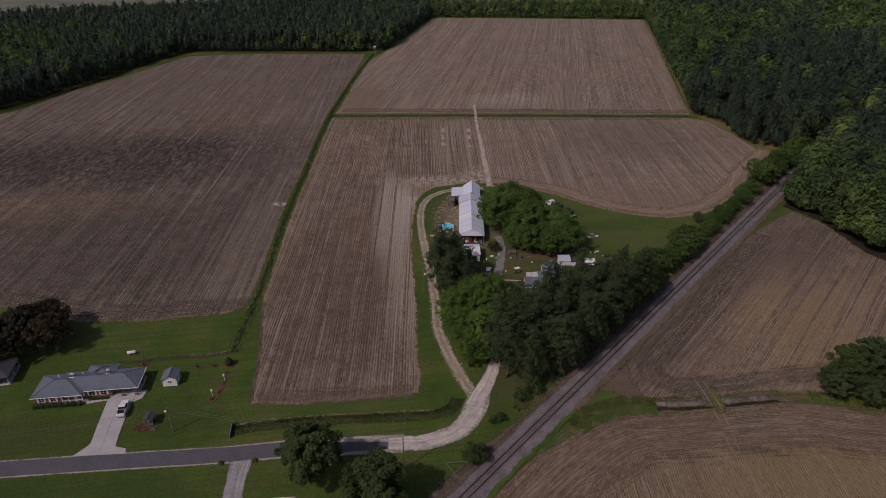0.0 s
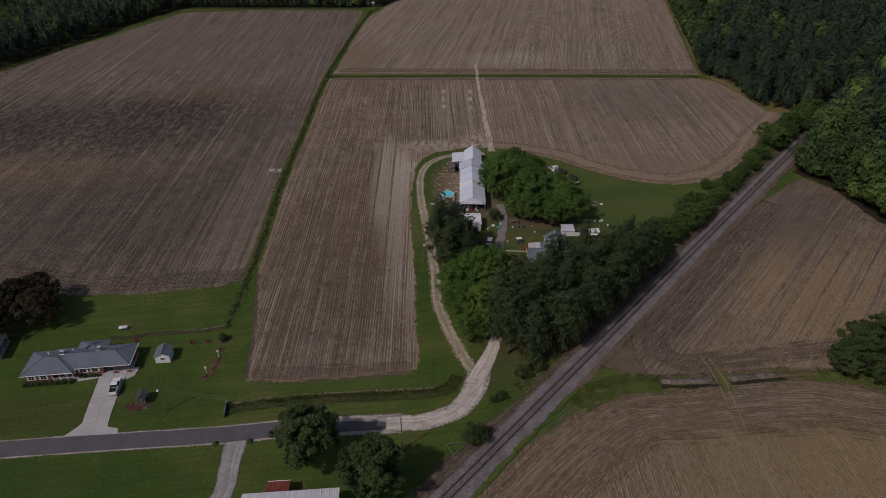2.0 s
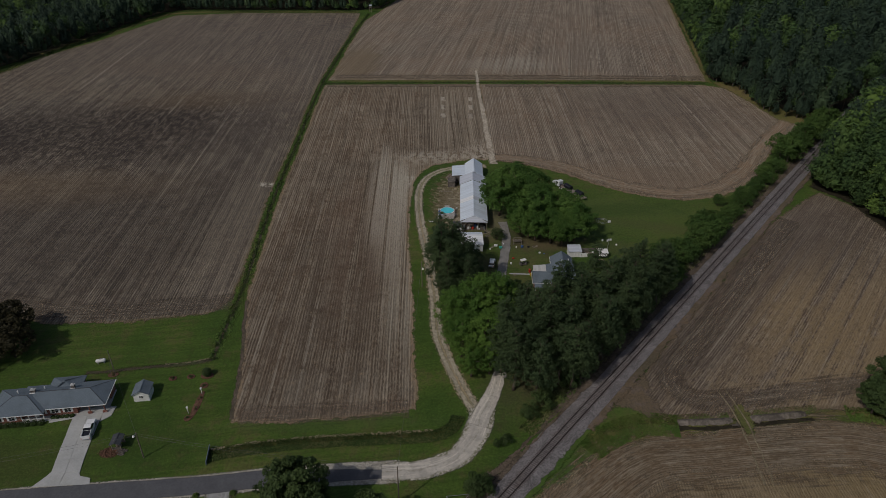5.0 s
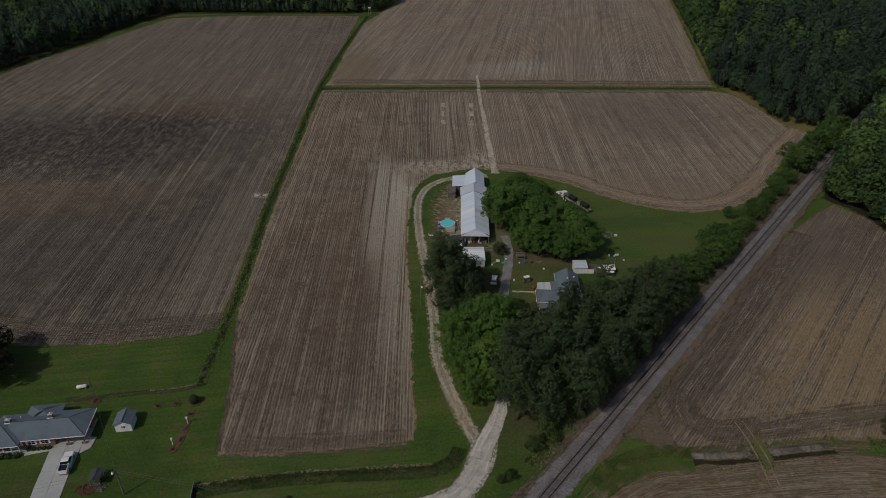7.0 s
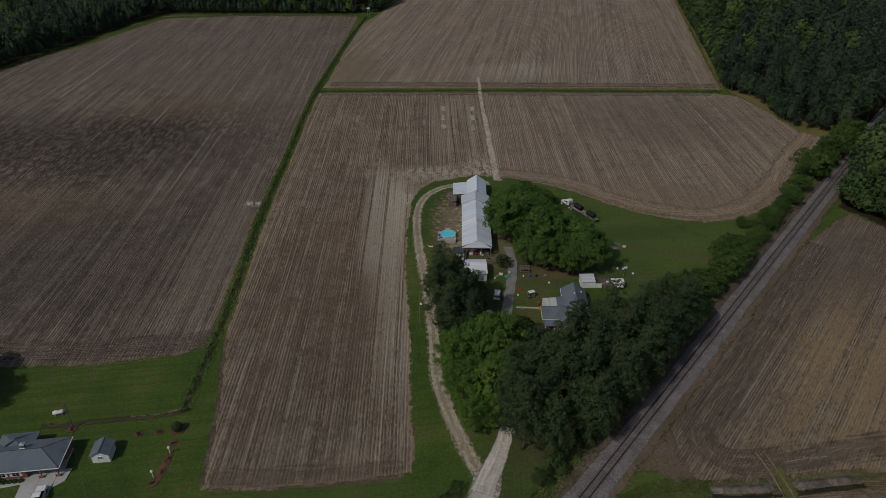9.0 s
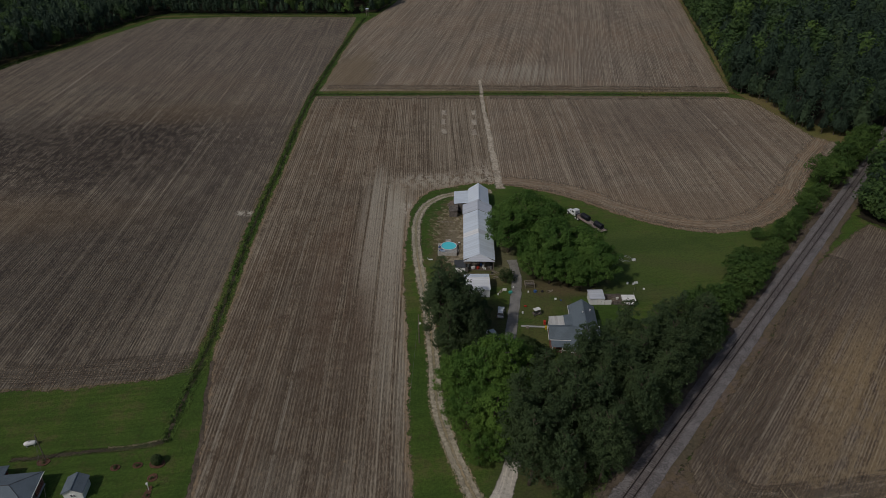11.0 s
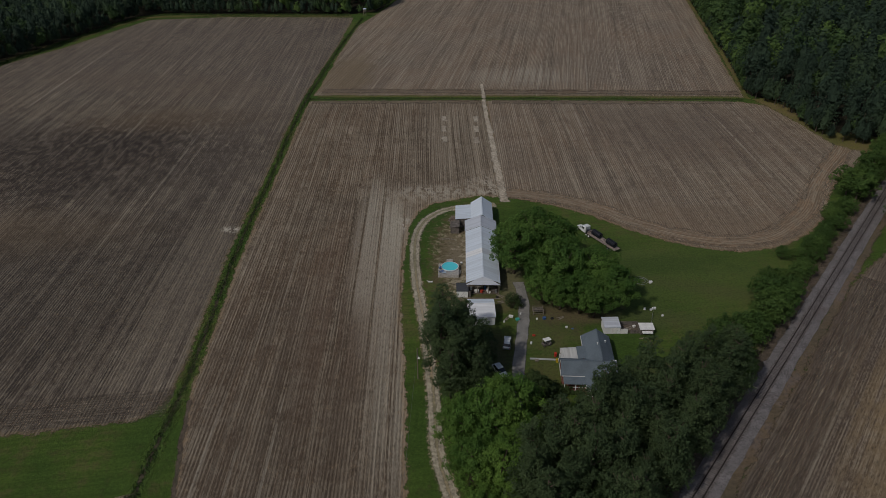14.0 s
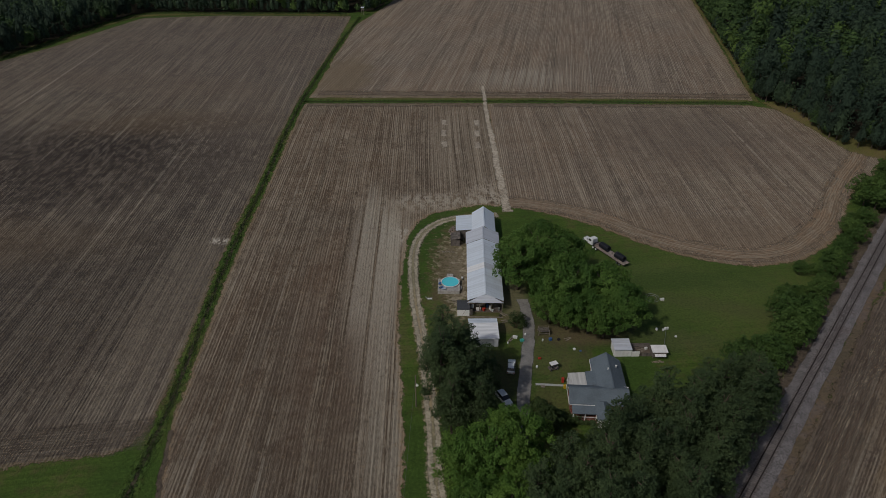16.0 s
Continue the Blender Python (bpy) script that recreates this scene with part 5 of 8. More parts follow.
tufts("bank_weeds", [(70, 123.6), (77, 124.8), (86, 126)], 1.8, 1800, 0.12, 0.3, 22, "weeds", "brown weeds behind the eroded bank")
tufts("ditch_weeds", FIELD_DITCH[4:], 5.0, 5000, 0.25, 0.7, 5, "tall_grass", "green weeds along a field ditch")
tufts("ditch_weeds", HOUSE_DITCH, 1.8, 1200, 0.1, 0.28, 6, "weeds", "low weeds along a lawn ditch", 0.4)
tufts("railside_weeds", [beside(s, 4.1) for s in range(-20, 60, 20)], 1.2, 4000, 0.12, 0.34, 7, "tall_grass", "green weeds beside the ballast")
tufts("railside_brush", [beside(s, -6.6) for s in range(30, 240, 20)], 4.0, 9000, 0.15, 0.6, 8, "weeds", "brown brush under the trees by the railway")
tufts("wood_edge_brush", [(-300, 355), (-268, 368), (-250, 430), (-222, 530), (-165, 540), (-80, 543)], 5.0, 5000, 0.4, 1.2, 9, "ditch_leaf", "green brush at the edge of the woods")

# ---- materials of the buildings and things ----
def brick_material(name, color, mortar=(0.35, 0.31, 0.27)):
    m, nt, b = start_material(name, 0.9, 0, 0.2)
    p = place_of(nt)
    t = nt.nodes.new("ShaderNodeTexBrick")
    rot = nt.nodes.new("ShaderNodeMapping")
    rot.inputs["Rotation"].default_value = (radians(90), 0, radians(17))
    nt.links.new(p, rot.inputs["Vector"])
    nt.links.new(rot.outputs[0], t.inputs["Vector"])
    t.inputs["Scale"].default_value = 1.0
    t.inputs["Brick Width"].default_value = 0.22
    t.inputs["Row Height"].default_value = 0.075
    t.inputs["Mortar Size"].default_value = 0.008
    plug(nt, t.inputs["Color1"], color)
    plug(nt, t.inputs["Color2"], tuple(k * 0.65 for k in color))
    plug(nt, t.inputs["Mortar"], mortar)
    c = blend(nt, step(nt, fbm(nt, p, 0.8, 5), 0.45, 0.75, 0, 0.4), t.outputs["Color"], tuple(k * 0.5 for k in color))
    plug(nt, b.inputs["Base Color"], c)
    return m


def shingle_material(name, color):
    m, nt, b = start_material(name, 0.9, 0, 0.25)
    p = place_of(nt)
    tab = nt.nodes.new("ShaderNodeTexVoronoi")
    nt.links.new(mapped(nt, p, 0.15, (3.0, 5.0, 6.0)), tab.inputs["Vector"])
    sep = nt.nodes.new("ShaderNodeSeparateColor")
    nt.links.new(tab.outputs["Color"], sep.inputs[0])
    c = blend(nt, sep.outputs[0], tuple(k * 0.8 for k in color), tuple(k * 1.2 for k in color))
    c = blend(nt, step(nt, fbm(nt, p, 0.3, 6, 0.65), 0.42, 0.7, 0.0, 0.5), c, tuple(k * 0.6 for k in color))
    c = blend(nt, step(nt, fbm(nt, p, 6.0, 4, 0.7), 0.5, 0.75, 0.0, 0.4), c, tuple(k * 1.5 for k in color))
    plug(nt, b.inputs["Base Color"], c)
    relief(nt, b, tab.outputs["Distance"], 0.4, 0.02)
    return m


def glass_material(name, color):
    m, nt, b = start_material(name, 0.08, 0, 0.6)
    plug(nt, b.inputs["Base Color"], color)
    return m


M["brick"] = brick_material("red_brick", (0.26, 0.075, 0.05))
M["shingle"] = shingle_material("blue_grey_shingles", (0.145, 0.18, 0.212))
M["dark_shingle"] = shingle_material("dark_shingles", (0.07, 0.075, 0.085))
M["white"] = plain("white_paint", (0.86, 0.86, 0.85), 0.6, 0, 0.05, 0.8)
M["white_siding"] = ribbed_metal("white_siding", (0.86, 0.87, 0.88), 0, 0.2, 0.6, 0.06, metal=0.0)
M["glass"] = glass_material("dark_glass", (0.015, 0.018, 0.022))
M["roof_metal"] = ribbed_metal("galvanised_roofing", (0.74, 0.82, 0.92), 0, 0.45, 0.55, 0.12, (0.35, 0.3, 0.27), 0.0)
M["roof_metal_old"] = ribbed_metal("old_galvanised_roofing", (0.62, 0.66, 0.74), 0, 0.45, 0.55, 0.2, (0.3, 0.25, 0.22), 0.0)
M["roof_metal_pale"] = ribbed_metal("pale_roofing", (0.88, 0.9, 0.93), 0, 0.45, 0.5, 0.06, metal=0.0)
M["roof_white"] = ribbed_metal("white_roofing", (0.76, 0.79, 0.84), radians(98), 0.5, 0.45, 0.08, metal=0.05)
M["rust_roof"] = ribbed_metal("rusty_red_roofing", (0.24, 0.06, 0.04), radians(98), 0.5, 0.7, 0.5, (0.42, 0.36, 0.33), 0.1)
M["porch_metal"] = ribbed_metal("weathered_white_porch_roof", (0.6, 0.6, 0.58), radians(90), 0.9, 0.6, 0.6, (0.22, 0.2, 0.18), 0.0)
M["deck_pale"] = plain("bleached_boards", (0.52, 0.5, 0.47), 0.85, 0, 0.15, 2.0, 0.2, per_piece=0.25)
M["barn_wall"] = plain("weathered_boards", (0.17, 0.15, 0.135), 0.9, 0, 0.25, 1.2, 0.3)
M["wood"] = plain("grey_wood", (0.3, 0.26, 0.21), 0.85, 0, 0.2, 2.0, 0.2, per_piece=0.4)
M["pole_wood"] = plain("pole_wood", (0.2, 0.165, 0.13), 0.9, 0, 0.2, 2.0, 0.2)
M["floor_dirt"] = stone_material("shed_floor", (0.14, 0.115, 0.09), 3.0, 0.3)
M["mulch"] = stone_material("red_mulch", (0.15, 0.082, 0.056), 5.0, 0.35)
M["stone"] = stone_material("rubble", (0.3, 0.24, 0.2), 5.0, 0.35)
M["water"] = glass_material("pool_water", (0.12, 0.74, 0.85))
M["vinyl"] = plain("blue_white_vinyl", (0.5, 0.6, 0.72), 0.5, 0, 0.15, 1.0)
M["steel"] = plain("galvanised_steel", (0.4, 0.42, 0.44), 0.4, 0.7, 0.12, 2.0)
M["rubber"] = plain("black_rubber", (0.018, 0.018, 0.02), 0.75, 0, 0.2, 4.0)
M["black_pipe"] = plain("black_plastic_pipe", (0.022, 0.024, 0.034), 0.45, 0, 0.15, 3.0)
M["car_white"] = plain("white_car_paint", (0.85, 0.86, 0.87), 0.25, 0, 0.04, 0.5, spec=0.6)
M["deck_red"] = plain("worn_trailer_deck", (0.34, 0.28, 0.25), 0.85, 0, 0.25, 1.5)
M["red"] = plain("red_paint", (0.5, 0.05, 0.03), 0.5)
M["yellow"] = plain("yellow_plastic", (0.6, 0.42, 0.03), 0.5)
M["teal"] = plain("teal_plastic", (0.08, 0.45, 0.38), 0.5)
M["blue"] = plain("blue_plastic", (0.06, 0.14, 0.35), 0.5)
M["wire"] = plain("wire", (0.1, 0.1, 0.1), 0.5)
M["guard"] = plain("blue_grey_sheet", (0.2, 0.25, 0.32), 0.6)

# ---- building helpers ----


def hip_roof(x0, x1, y0, y1, z, rise, along="x", t=0.2):
    """A hipped roof with a fascia of depth t below its eaves."""
    bm = bmesh.new()
    low = [bm.verts.new(p) for p in ((x0, y0, z - t), (x1, y0, z - t), (x1, y1, z - t), (x0, y1, z - t))]
    top = [bm.verts.new(p) for p in ((x0, y0, z), (x1, y0, z), (x1, y1, z), (x0, y1, z))]
    if along == "x":
        h = (y1 - y0) / 2
        a, b = bm.verts.new((x0 + h, (y0 + y1) / 2, z + rise)), bm.verts.new((x1 - h, (y0 + y1) / 2, z + rise))
        slopes = ((top[0], top[1], b, a), (top[2], top[3], a, b), (top[1], top[2], b), (top[3], top[0], a))
    else:
        h = (x1 - x0) / 2
        a, b = bm.verts.new(((x0 + x1) / 2, y0 + h, z + rise)), bm.verts.new(((x0 + x1) / 2, y1 - h, z + rise))
        slopes = ((top[0], top[1], a), (top[1], top[2], b, a), (top[2], top[3], b), (top[3], top[0], a, b))
    for f in slopes:
        bm.faces.new(f)
    for k in range(4):
        bm.faces.new((low[k], low[(k + 1) % 4], top[(k + 1) % 4], top[k]))
    bm.faces.new(low[::-1])
    return bm


def slab_roof(a, b, c, d, t=0.1):
    """A sloping sheet of thickness t with the corners a, b, c, d."""
    bm = bmesh.new()
    up = [bm.verts.new(p) for p in (a, b, c, d)]
    dn = [bm.verts.new((p[0], p[1], p[2] - t)) for p in (a, b, c, d)]
    bm.faces.new(up)
    bm.faces.new(dn[::-1])
    for k in range(4):
        bm.faces.new((up[k], dn[k], dn[(k + 1) % 4], up[(k + 1) % 4]))
    bmesh.ops.recalc_face_normals(bm, faces=bm.faces[:])
    return bm


def gable_roof(parent, x0, x1, y0, y1, z, rise, material, along="y", t=0.12, name="roof_slope"):
    """Two sloping sheets that meet at a ridge, with a ridge cap."""
    if along == "y":
        m = (x0 + x1) / 2
        part(name, slab_roof((x0, y0, z), (m - 0.01, y0, z + rise), (m - 0.01, y1, z + rise), (x0, y1, z), t), material, parent)
        part(name, slab_roof((m + 0.01, y0, z + rise), (x1, y0, z), (x1, y1, z), (m + 0.01, y1, z + rise), t), material, parent)
        part("ridge_cap", slab_roof((m - 0.18, y0, z + rise), (m + 0.18, y0, z + rise), (m + 0.18, y1, z + rise), (m - 0.18, y1, z + rise), 0.05), material, parent).location.z = 0.03
    else:
        m = (y0 + y1) / 2
        part(name, slab_roof((x0, y0, z), (x1, y0, z), (x1, m - 0.01, z + rise), (x0, m - 0.01, z + rise), t), material, parent)
        part(name, slab_roof((x0, m + 0.01, z + rise), (x1, m + 0.01, z + rise), (x1, y1, z), (x0, y1, z), t), material, parent)
        part("ridge_cap", slab_roof((x0, m - 0.18, z + rise), (x1, m - 0.18, z + rise), (x1, m + 0.18, z + rise), (x0, m + 0.18, z + rise), 0.05), material, parent).location.z = 0.03


def gable_wall(parent, x0, x1, y0, y1, z, rise, material, along="y", name="gable"):
    """The triangle of wall under a gable."""
    bm = bmesh.new()
    if along == "y":
        p = [(x0, z), (x1, z), ((x0 + x1) / 2, z + rise)]
        a = [bm.verts.new((u, y0, w)) for u, w in p]
        b = [bm.verts.new((u, y1, w)) for u, w in p]
    else:
        p = [(y0, z), (y1, z), ((y0 + y1) / 2, z + rise)]
        a = [bm.verts.new((x0, u, w)) for u, w in p]
        b = [bm.verts.new((x1, u, w)) for u, w in p]
    bm.faces.new(a)
    bm.faces.new(b[::-1])
    for k in range(3):
        bm.faces.new((a[k], b[k], b[(k + 1) % 3], a[(k + 1) % 3]))
    bmesh.ops.recalc_face_normals(bm, faces=bm.faces[:])
    return part(name, bm, material, parent)


def walls(parent, x0, x1, y0, y1, z0, z1, material, t=0.2, sides="nesw", name="wall"):
    """Walls of thickness t round a rectangle, each a part."""
    rows = {"s": (x0, x1, y0, y0 + t), "n": (x0, x1, y1 - t, y1), "w": (x0, x0 + t, y0 + t, y1 - t), "e": (x1 - t, x1, y0 + t, y1 - t)}
    for s in sides:
        part(name, boxes((*rows[s], z0, z1)), material, parent)


def window(parent, x, y, z, w, h, face="s", shutters=False):
    """A pane with a white frame and sill, set 3 cm proud of the wall."""
    turn = {"s": 0, "e": 90, "n": 180, "w": -90}[face]
    m = pose(x, y, z, 0, 0, turn)
    bm = bmesh.new()
    box(bm, -w / 2, w / 2, -0.03, 0.02, 0, h, m)
    pane = part("window", bm, M["glass"], parent)
    f = 0.09
    bm = bmesh.new()
    for r in ((-w / 2 - f, -w / 2, 0, h), (w / 2, w / 2 + f, 0, h), (-w / 2 - f, w / 2 + f, h, h + f), (-w / 2 - f, w / 2 + f, -f, 0), (-0.03, 0.03, 0, h), (-w / 2, -0.03, h / 2 - 0.03, h / 2 + 0.03), (0.03, w / 2, h / 2 - 0.03, h / 2 + 0.03)):
        box(bm, r[0], r[1], -0.06, 0.02, r[2], r[3], m)
    part("frame", bm, M["white"], pane)
    if shutters:
        for s in (-1, 1):
            bm = bmesh.new()
            a = sorted((s * (w / 2 + f), s * (w / 2 + f + 0.35)))
            box(bm, a[0], a[1], -0.05, 0.02, -0.05, h + 0.05, m)
            part("shutter", bm, M["white"], pane)


def door(parent, x, y, w, h, face="s", material="white", z=0.1):
    m = pose(x, y, z, 0, 0, {"s": 0, "e": 90, "n": 180, "w": -90}[face])
    bm = bmesh.new()
    box(bm, -w / 2, w / 2, -0.05, 0.02, 0, h, m)
    d = part("door", bm, M[material], parent)
    bm = bmesh.new()
    box(bm, w / 2 - 0.16, w / 2 - 0.08, -0.1, -0.05, 0.95, 1.1, m)
    part("handle", bm, M["steel"], d)


def vent(parent, x, y, z, r=0.16, h=0.6):
    bm = bmesh.new()
    tube(bm, (x, y, z - 0.6), (x, y, z + h), r * 0.7, n=10)
    tube(bm, (x, y, z + h), (x, y, z + h + 0.12), r * 1.3, r * 0.5, n=10)
    part("roof_vent", bm, M["white"], parent)


def chimney(parent, x, y, z0, z1, w=0.8, d=0.6, material="brick"):
    c = part("chimney", boxes((x - w / 2, x + w / 2, y - d / 2, y + d / 2, z0, z1)), M[material], parent)
    part("cap", boxes((x - w / 2 - 0.08, x + w / 2 + 0.08, y - d / 2 - 0.08, y + d / 2 + 0.08, z1, z1 + 0.12)), M["concrete"], c)
    bm = bmesh.new()
    tube(bm, (x, y, z1 + 0.1), (x, y, z1 + 0.45), 0.13, n=10)
    part("flue", bm, M["white"], c)


def hedge_row(name, x0, x1, y, h, n, seed, label, m, group):
    """Clipped foundation shrubs in a row, each a thing of its own."""
    for k in range(n):
        rng = np.random.default_rng(seed + k)
        x = x0 + (x1 - x0) * (k + 0.5) / n
        r = (x1 - x0) / n * 0.55
        me = quad_mesh("foundation_shrub", cloud(rng, [(0, 0, h * 0.5, min(r, 0.95), h * 0.55 / min(r, 0.95))], 260, 0.13), M["dark_leaf"])
        ob = link("foundation_shrub", me, None)
        ob.matrix_world = m @ Matrix.Translation((x, y, 0))
        tagged(ob, label, "shrub", group)


# ---- brick ranch house ----
RANCH = pose(-105.0, 114.4, 0, 0, 0, 8.8)
house = empty("ranch_house", RANCH, "long red brick ranch house with grey hipped roofs", "house")
Z = 2.75
part("roof", hip_roof(5.5, 25.6, 1.4, 9.9, Z, 1.75), M["shingle"], house)
part("roof", hip_roof(0, 12.4, 0, 9.4, Z, 1.85), M["shingle"], house)
part("roof", hip_roof(10.6, 18.2, 5.6, 12.3, Z, 1.5, "y"), M["shingle"], house)
bm = bmesh.new()
tube(bm, (4.7, 4.7, Z + 1.86), (7.7, 4.7, Z + 1.86), 0.09, n=6)
tube(bm, (9.8, 5.65, Z + 1.76), (21.3, 5.65, Z + 1.76), 0.09, n=6)
tube(bm, (21.3, 5.65, Z + 1.76), (25.6, 1.4, Z), 0.07, n=6)
tube(bm, (21.3, 5.65, Z + 1.76), (25.6, 9.9, Z), 0.07, n=6)
tube(bm, (4.7, 4.7, Z + 1.86), (0, 0, Z), 0.07, n=6)
tube(bm, (4.7, 4.7, Z + 1.86), (0, 9.4, Z), 0.07, n=6)
tube(bm, (7.7, 4.7, Z + 1.86), (12.4, 0, Z), 0.07, n=6)
part("ridge_shingles", bm, M["dark_shingle"], house)
walls(house, 0.6, 7.2, 0.6, 8.9, 0, Z - 0.05, M["brick"], 0.25, "nsw")
part("wall", boxes((6.95, 7.2, 0.85, 2.2, 0, Z - 0.05)), M["brick"], house)
part("wall", boxes((7.2, 12.2, 2.0, 2.25, 0, Z - 0.05)), M["brick"], house)
part("wall", boxes((12.2, 18.8, 2.0, 2.25, 0, Z - 0.05)), M["brick"], house)
part("wall", boxes((18.55, 18.8, 2.25, 9.2, 0, Z - 0.05)), M["brick"], house)
part("wall", boxes((7.2, 25.1, 9.2, 9.4, 0, Z - 0.05)), M["brick"], house)
part("wall", boxes((24.85, 25.1, 6.0, 9.2, 0, Z - 0.05)), M["brick"], house)
walls(house, 11.1, 17.7, 9.4, 11.8, 0, Z - 0.05, M["brick"], 0.25, "new")
part("foundation", boxes((0.5, 18.9, 0.5, 9.3, -0.1, 0.18)), M["concrete"], house)
for x in (2.3, 5.1):
    window(house, x, 0.58, 0.95, 1.2, 1.2, "s", True)
for x in (14.0, 16.8):
    window(house, x, 1.98, 0.95, 1.4, 1.2, "s", True)
for x in (8.3, 11.2):
    window(house, x, 1.98, 0.9, 1.1, 1.3, "s", True)
window(house, 0.58, 4.5, 0.95, 1.1, 1.1, "w")
door(house, 9.8, 1.98, 1.0, 2.05, "s", "white", 0.2)
door(house, 18.84, 6, 0.95, 2.05, "e", "white", 0.1)
part("porch_floor", boxes((7.2, 12.2, 0.3, 2.0, 0.0, 0.22)), M["concrete"], house)
for x in (7.3, 8.9, 10.5, 12.1):
    part("porch_post", boxes((x - 0.07, x + 0.07, 0.35, 0.49, 0.22, Z - 0.2)), M["white"], house)
rail = part("porch_railing", boxes((7.3, 12.1, 0.38, 0.44, 1.05, 1.13), (7.3, 12.1, 0.38, 0.44, 0.36, 0.42)), M["white"], house)
for k in range(32):
    ob = part("baluster", boxes((7.42 + k * 0.147, 7.46 + k * 0.147, 0.39, 0.43, 0.42, 1.05)), M["white"], rail) if k == 0 else link("baluster", first_baluster, None, rail)
    if k == 0:
        first_baluster = ob.data
    ob.location.x = k * 0.147
part("carport_floor", boxes((18.9, 25.4, 1.7, 9.1, 0.0, 0.16)), M["concrete"], house)
for x in (21.6, 24.9):
    part("carport_post", boxes((x - 0.1, x + 0.1, 1.75, 1.95, 0.16, Z - 0.2)), M["brick"], house)
    part("brick_planter", boxes((x - 0.5, x + 0.5, 1.5, 1.74, 0.16, 0.7)), M["brick"], house)
chimney(house, 8.6, 6.1, 3.6, 4.9, 1.0, 0.6, "barn_wall")
chimney(house, 17.3, 6.6, 3.6, 5.0, 0.8, 0.6, "barn_wall")
for x, y in ((8.6, 5.6), (17.3, 6.1)):
    part("flashing", boxes((x - 0.6, x + 0.6, y - 0.25, y, 4.28, 4.42)), M["white"], house, "white metal flashing")
for x0, x1, y in ((0, 12.4, -0.06), (12.4, 25.6, 1.34)):
    part("gutter", boxes((x0, x1, y - 0.06, y + 0.055, Z - 0.12, Z + 0.01)), M["white"], house)
part("gutter", boxes((25.605, 25.7, 1.3, 9.9, Z - 0.12, Z + 0.01)), M["white"], house)
vent(house, 5.2, 6.2, 4.2)
vent(house, 10.6, 7.4, 3.9, 0.13, 0.4)
hedge_row("foundation_shrub", 0.2, 12.2, -0.35, 1.1, 8, 500, "clipped dark shrub along the house front", RANCH, "shrubs along the brick house")
hedge_row("foundation_shrub", 13.0, 18.2, 1.2, 0.7, 5, 520, "low shrub along the house front", RANCH, "shrubs along the brick house")
ribbon("house_walk", [(-82.8, 118.9), (-88, 117.9), (-92.3, 116.6)], 1.1, 0.09, M["concrete"], "pale concrete walk along the house", 0.05, category="walk")

# ---- concrete driveway ----
drive = empty("driveway", Matrix.Identity(4), "pale concrete driveway in jointed slabs", "driveway", "", "structure")
left = [(-84.2, 102.4), (-84.9, 105.6), (-85.6, 108.8), (-86.2, 112), (-86.9, 115.2), (-87.5, 118.4), (-87.9, 121)]
right = [(-78.1, 102.3), (-78.9, 105.8), (-79.5, 109), (-80.1, 112.3), (-80.6, 115.6), (-81.0, 118.9), (-81.3, 121.6)]


def slab(points, parent, z=0.15, name="slab"):
    bm = bmesh.new()
    c = sum((Vector((*p, 0)) for p in points), Vector()) / len(points)
    pts = [Vector((*p, 0)) + (c - Vector((*p, 0))).normalized() * 0.04 for p in points]
    a = [bm.verts.new((p.x, p.y, z)) for p in pts]
    b = [bm.verts.new((p.x, p.y, -0.05)) for p in pts]
    bm.faces.new(a)
    for k in range(len(a)):
        bm.faces.new((a[k], b[k], b[(k + 1) % len(a)], a[(k + 1) % len(a)]))
    bmesh.ops.recalc_face_normals(bm, faces=bm.faces[:])
    return part(name, bm, M["concrete"], parent)


for k in range(6):
    (ax, ay), (bx, by), (cx, cy), (dx, dy) = left[k], right[k], right[k + 1], left[k + 1]
    slab([(ax, ay), ((ax + bx) / 2, (ay + by) / 2), ((cx + dx) / 2, (cy + dy) / 2), (dx, dy)], drive)
    slab([((ax + bx) / 2, (ay + by) / 2), (bx, by), (cx, cy), ((cx + dx) / 2, (cy + dy) / 2)], drive)
slab([(-86.3, 98.5), (-85.4, 100), (-84.7, 101.2), (-84.2, 102.4), (-81.2, 102.35), (-80.8, 98.9)], drive)
slab([(-80.8, 98.9), (-81.2, 102.35), (-78.1, 102.3), (-77.6, 101.6), (-75.2, 101.1), (-74.6, 99.5)], drive)
slab([(-81, 118.9), (-80.6, 116.9), (-78.8, 118.7), (-78.9, 121.9), (-81.3, 121.6)], drive)

# ---- garden shed ----
shed = empty("garden_shed", pose(-75.3, 123.4, 0, 0, 0, 8), "small white garden shed with a grey gable roof", "shed")
walls(shed, 0, 3.6, 0, 3.7, 0, 2.3, M["white"], 0.12)
gable_wall(shed, 0, 3.6, 0.01, 0.12, 2.3, 0.95, M["white"])
gable_wall(shed, 0, 3.6, 3.58, 3.69, 2.3, 0.95, M["white_siding"])
gable_roof(shed, -0.3, 3.9, -0.3, 4.0, 2.24, 1.15, M["shingle"])
window(shed, 1.8, -0.02, 1.1, 0.9, 0.6)
door(shed, 3.62, 2.0, 1.2, 1.95, "e")

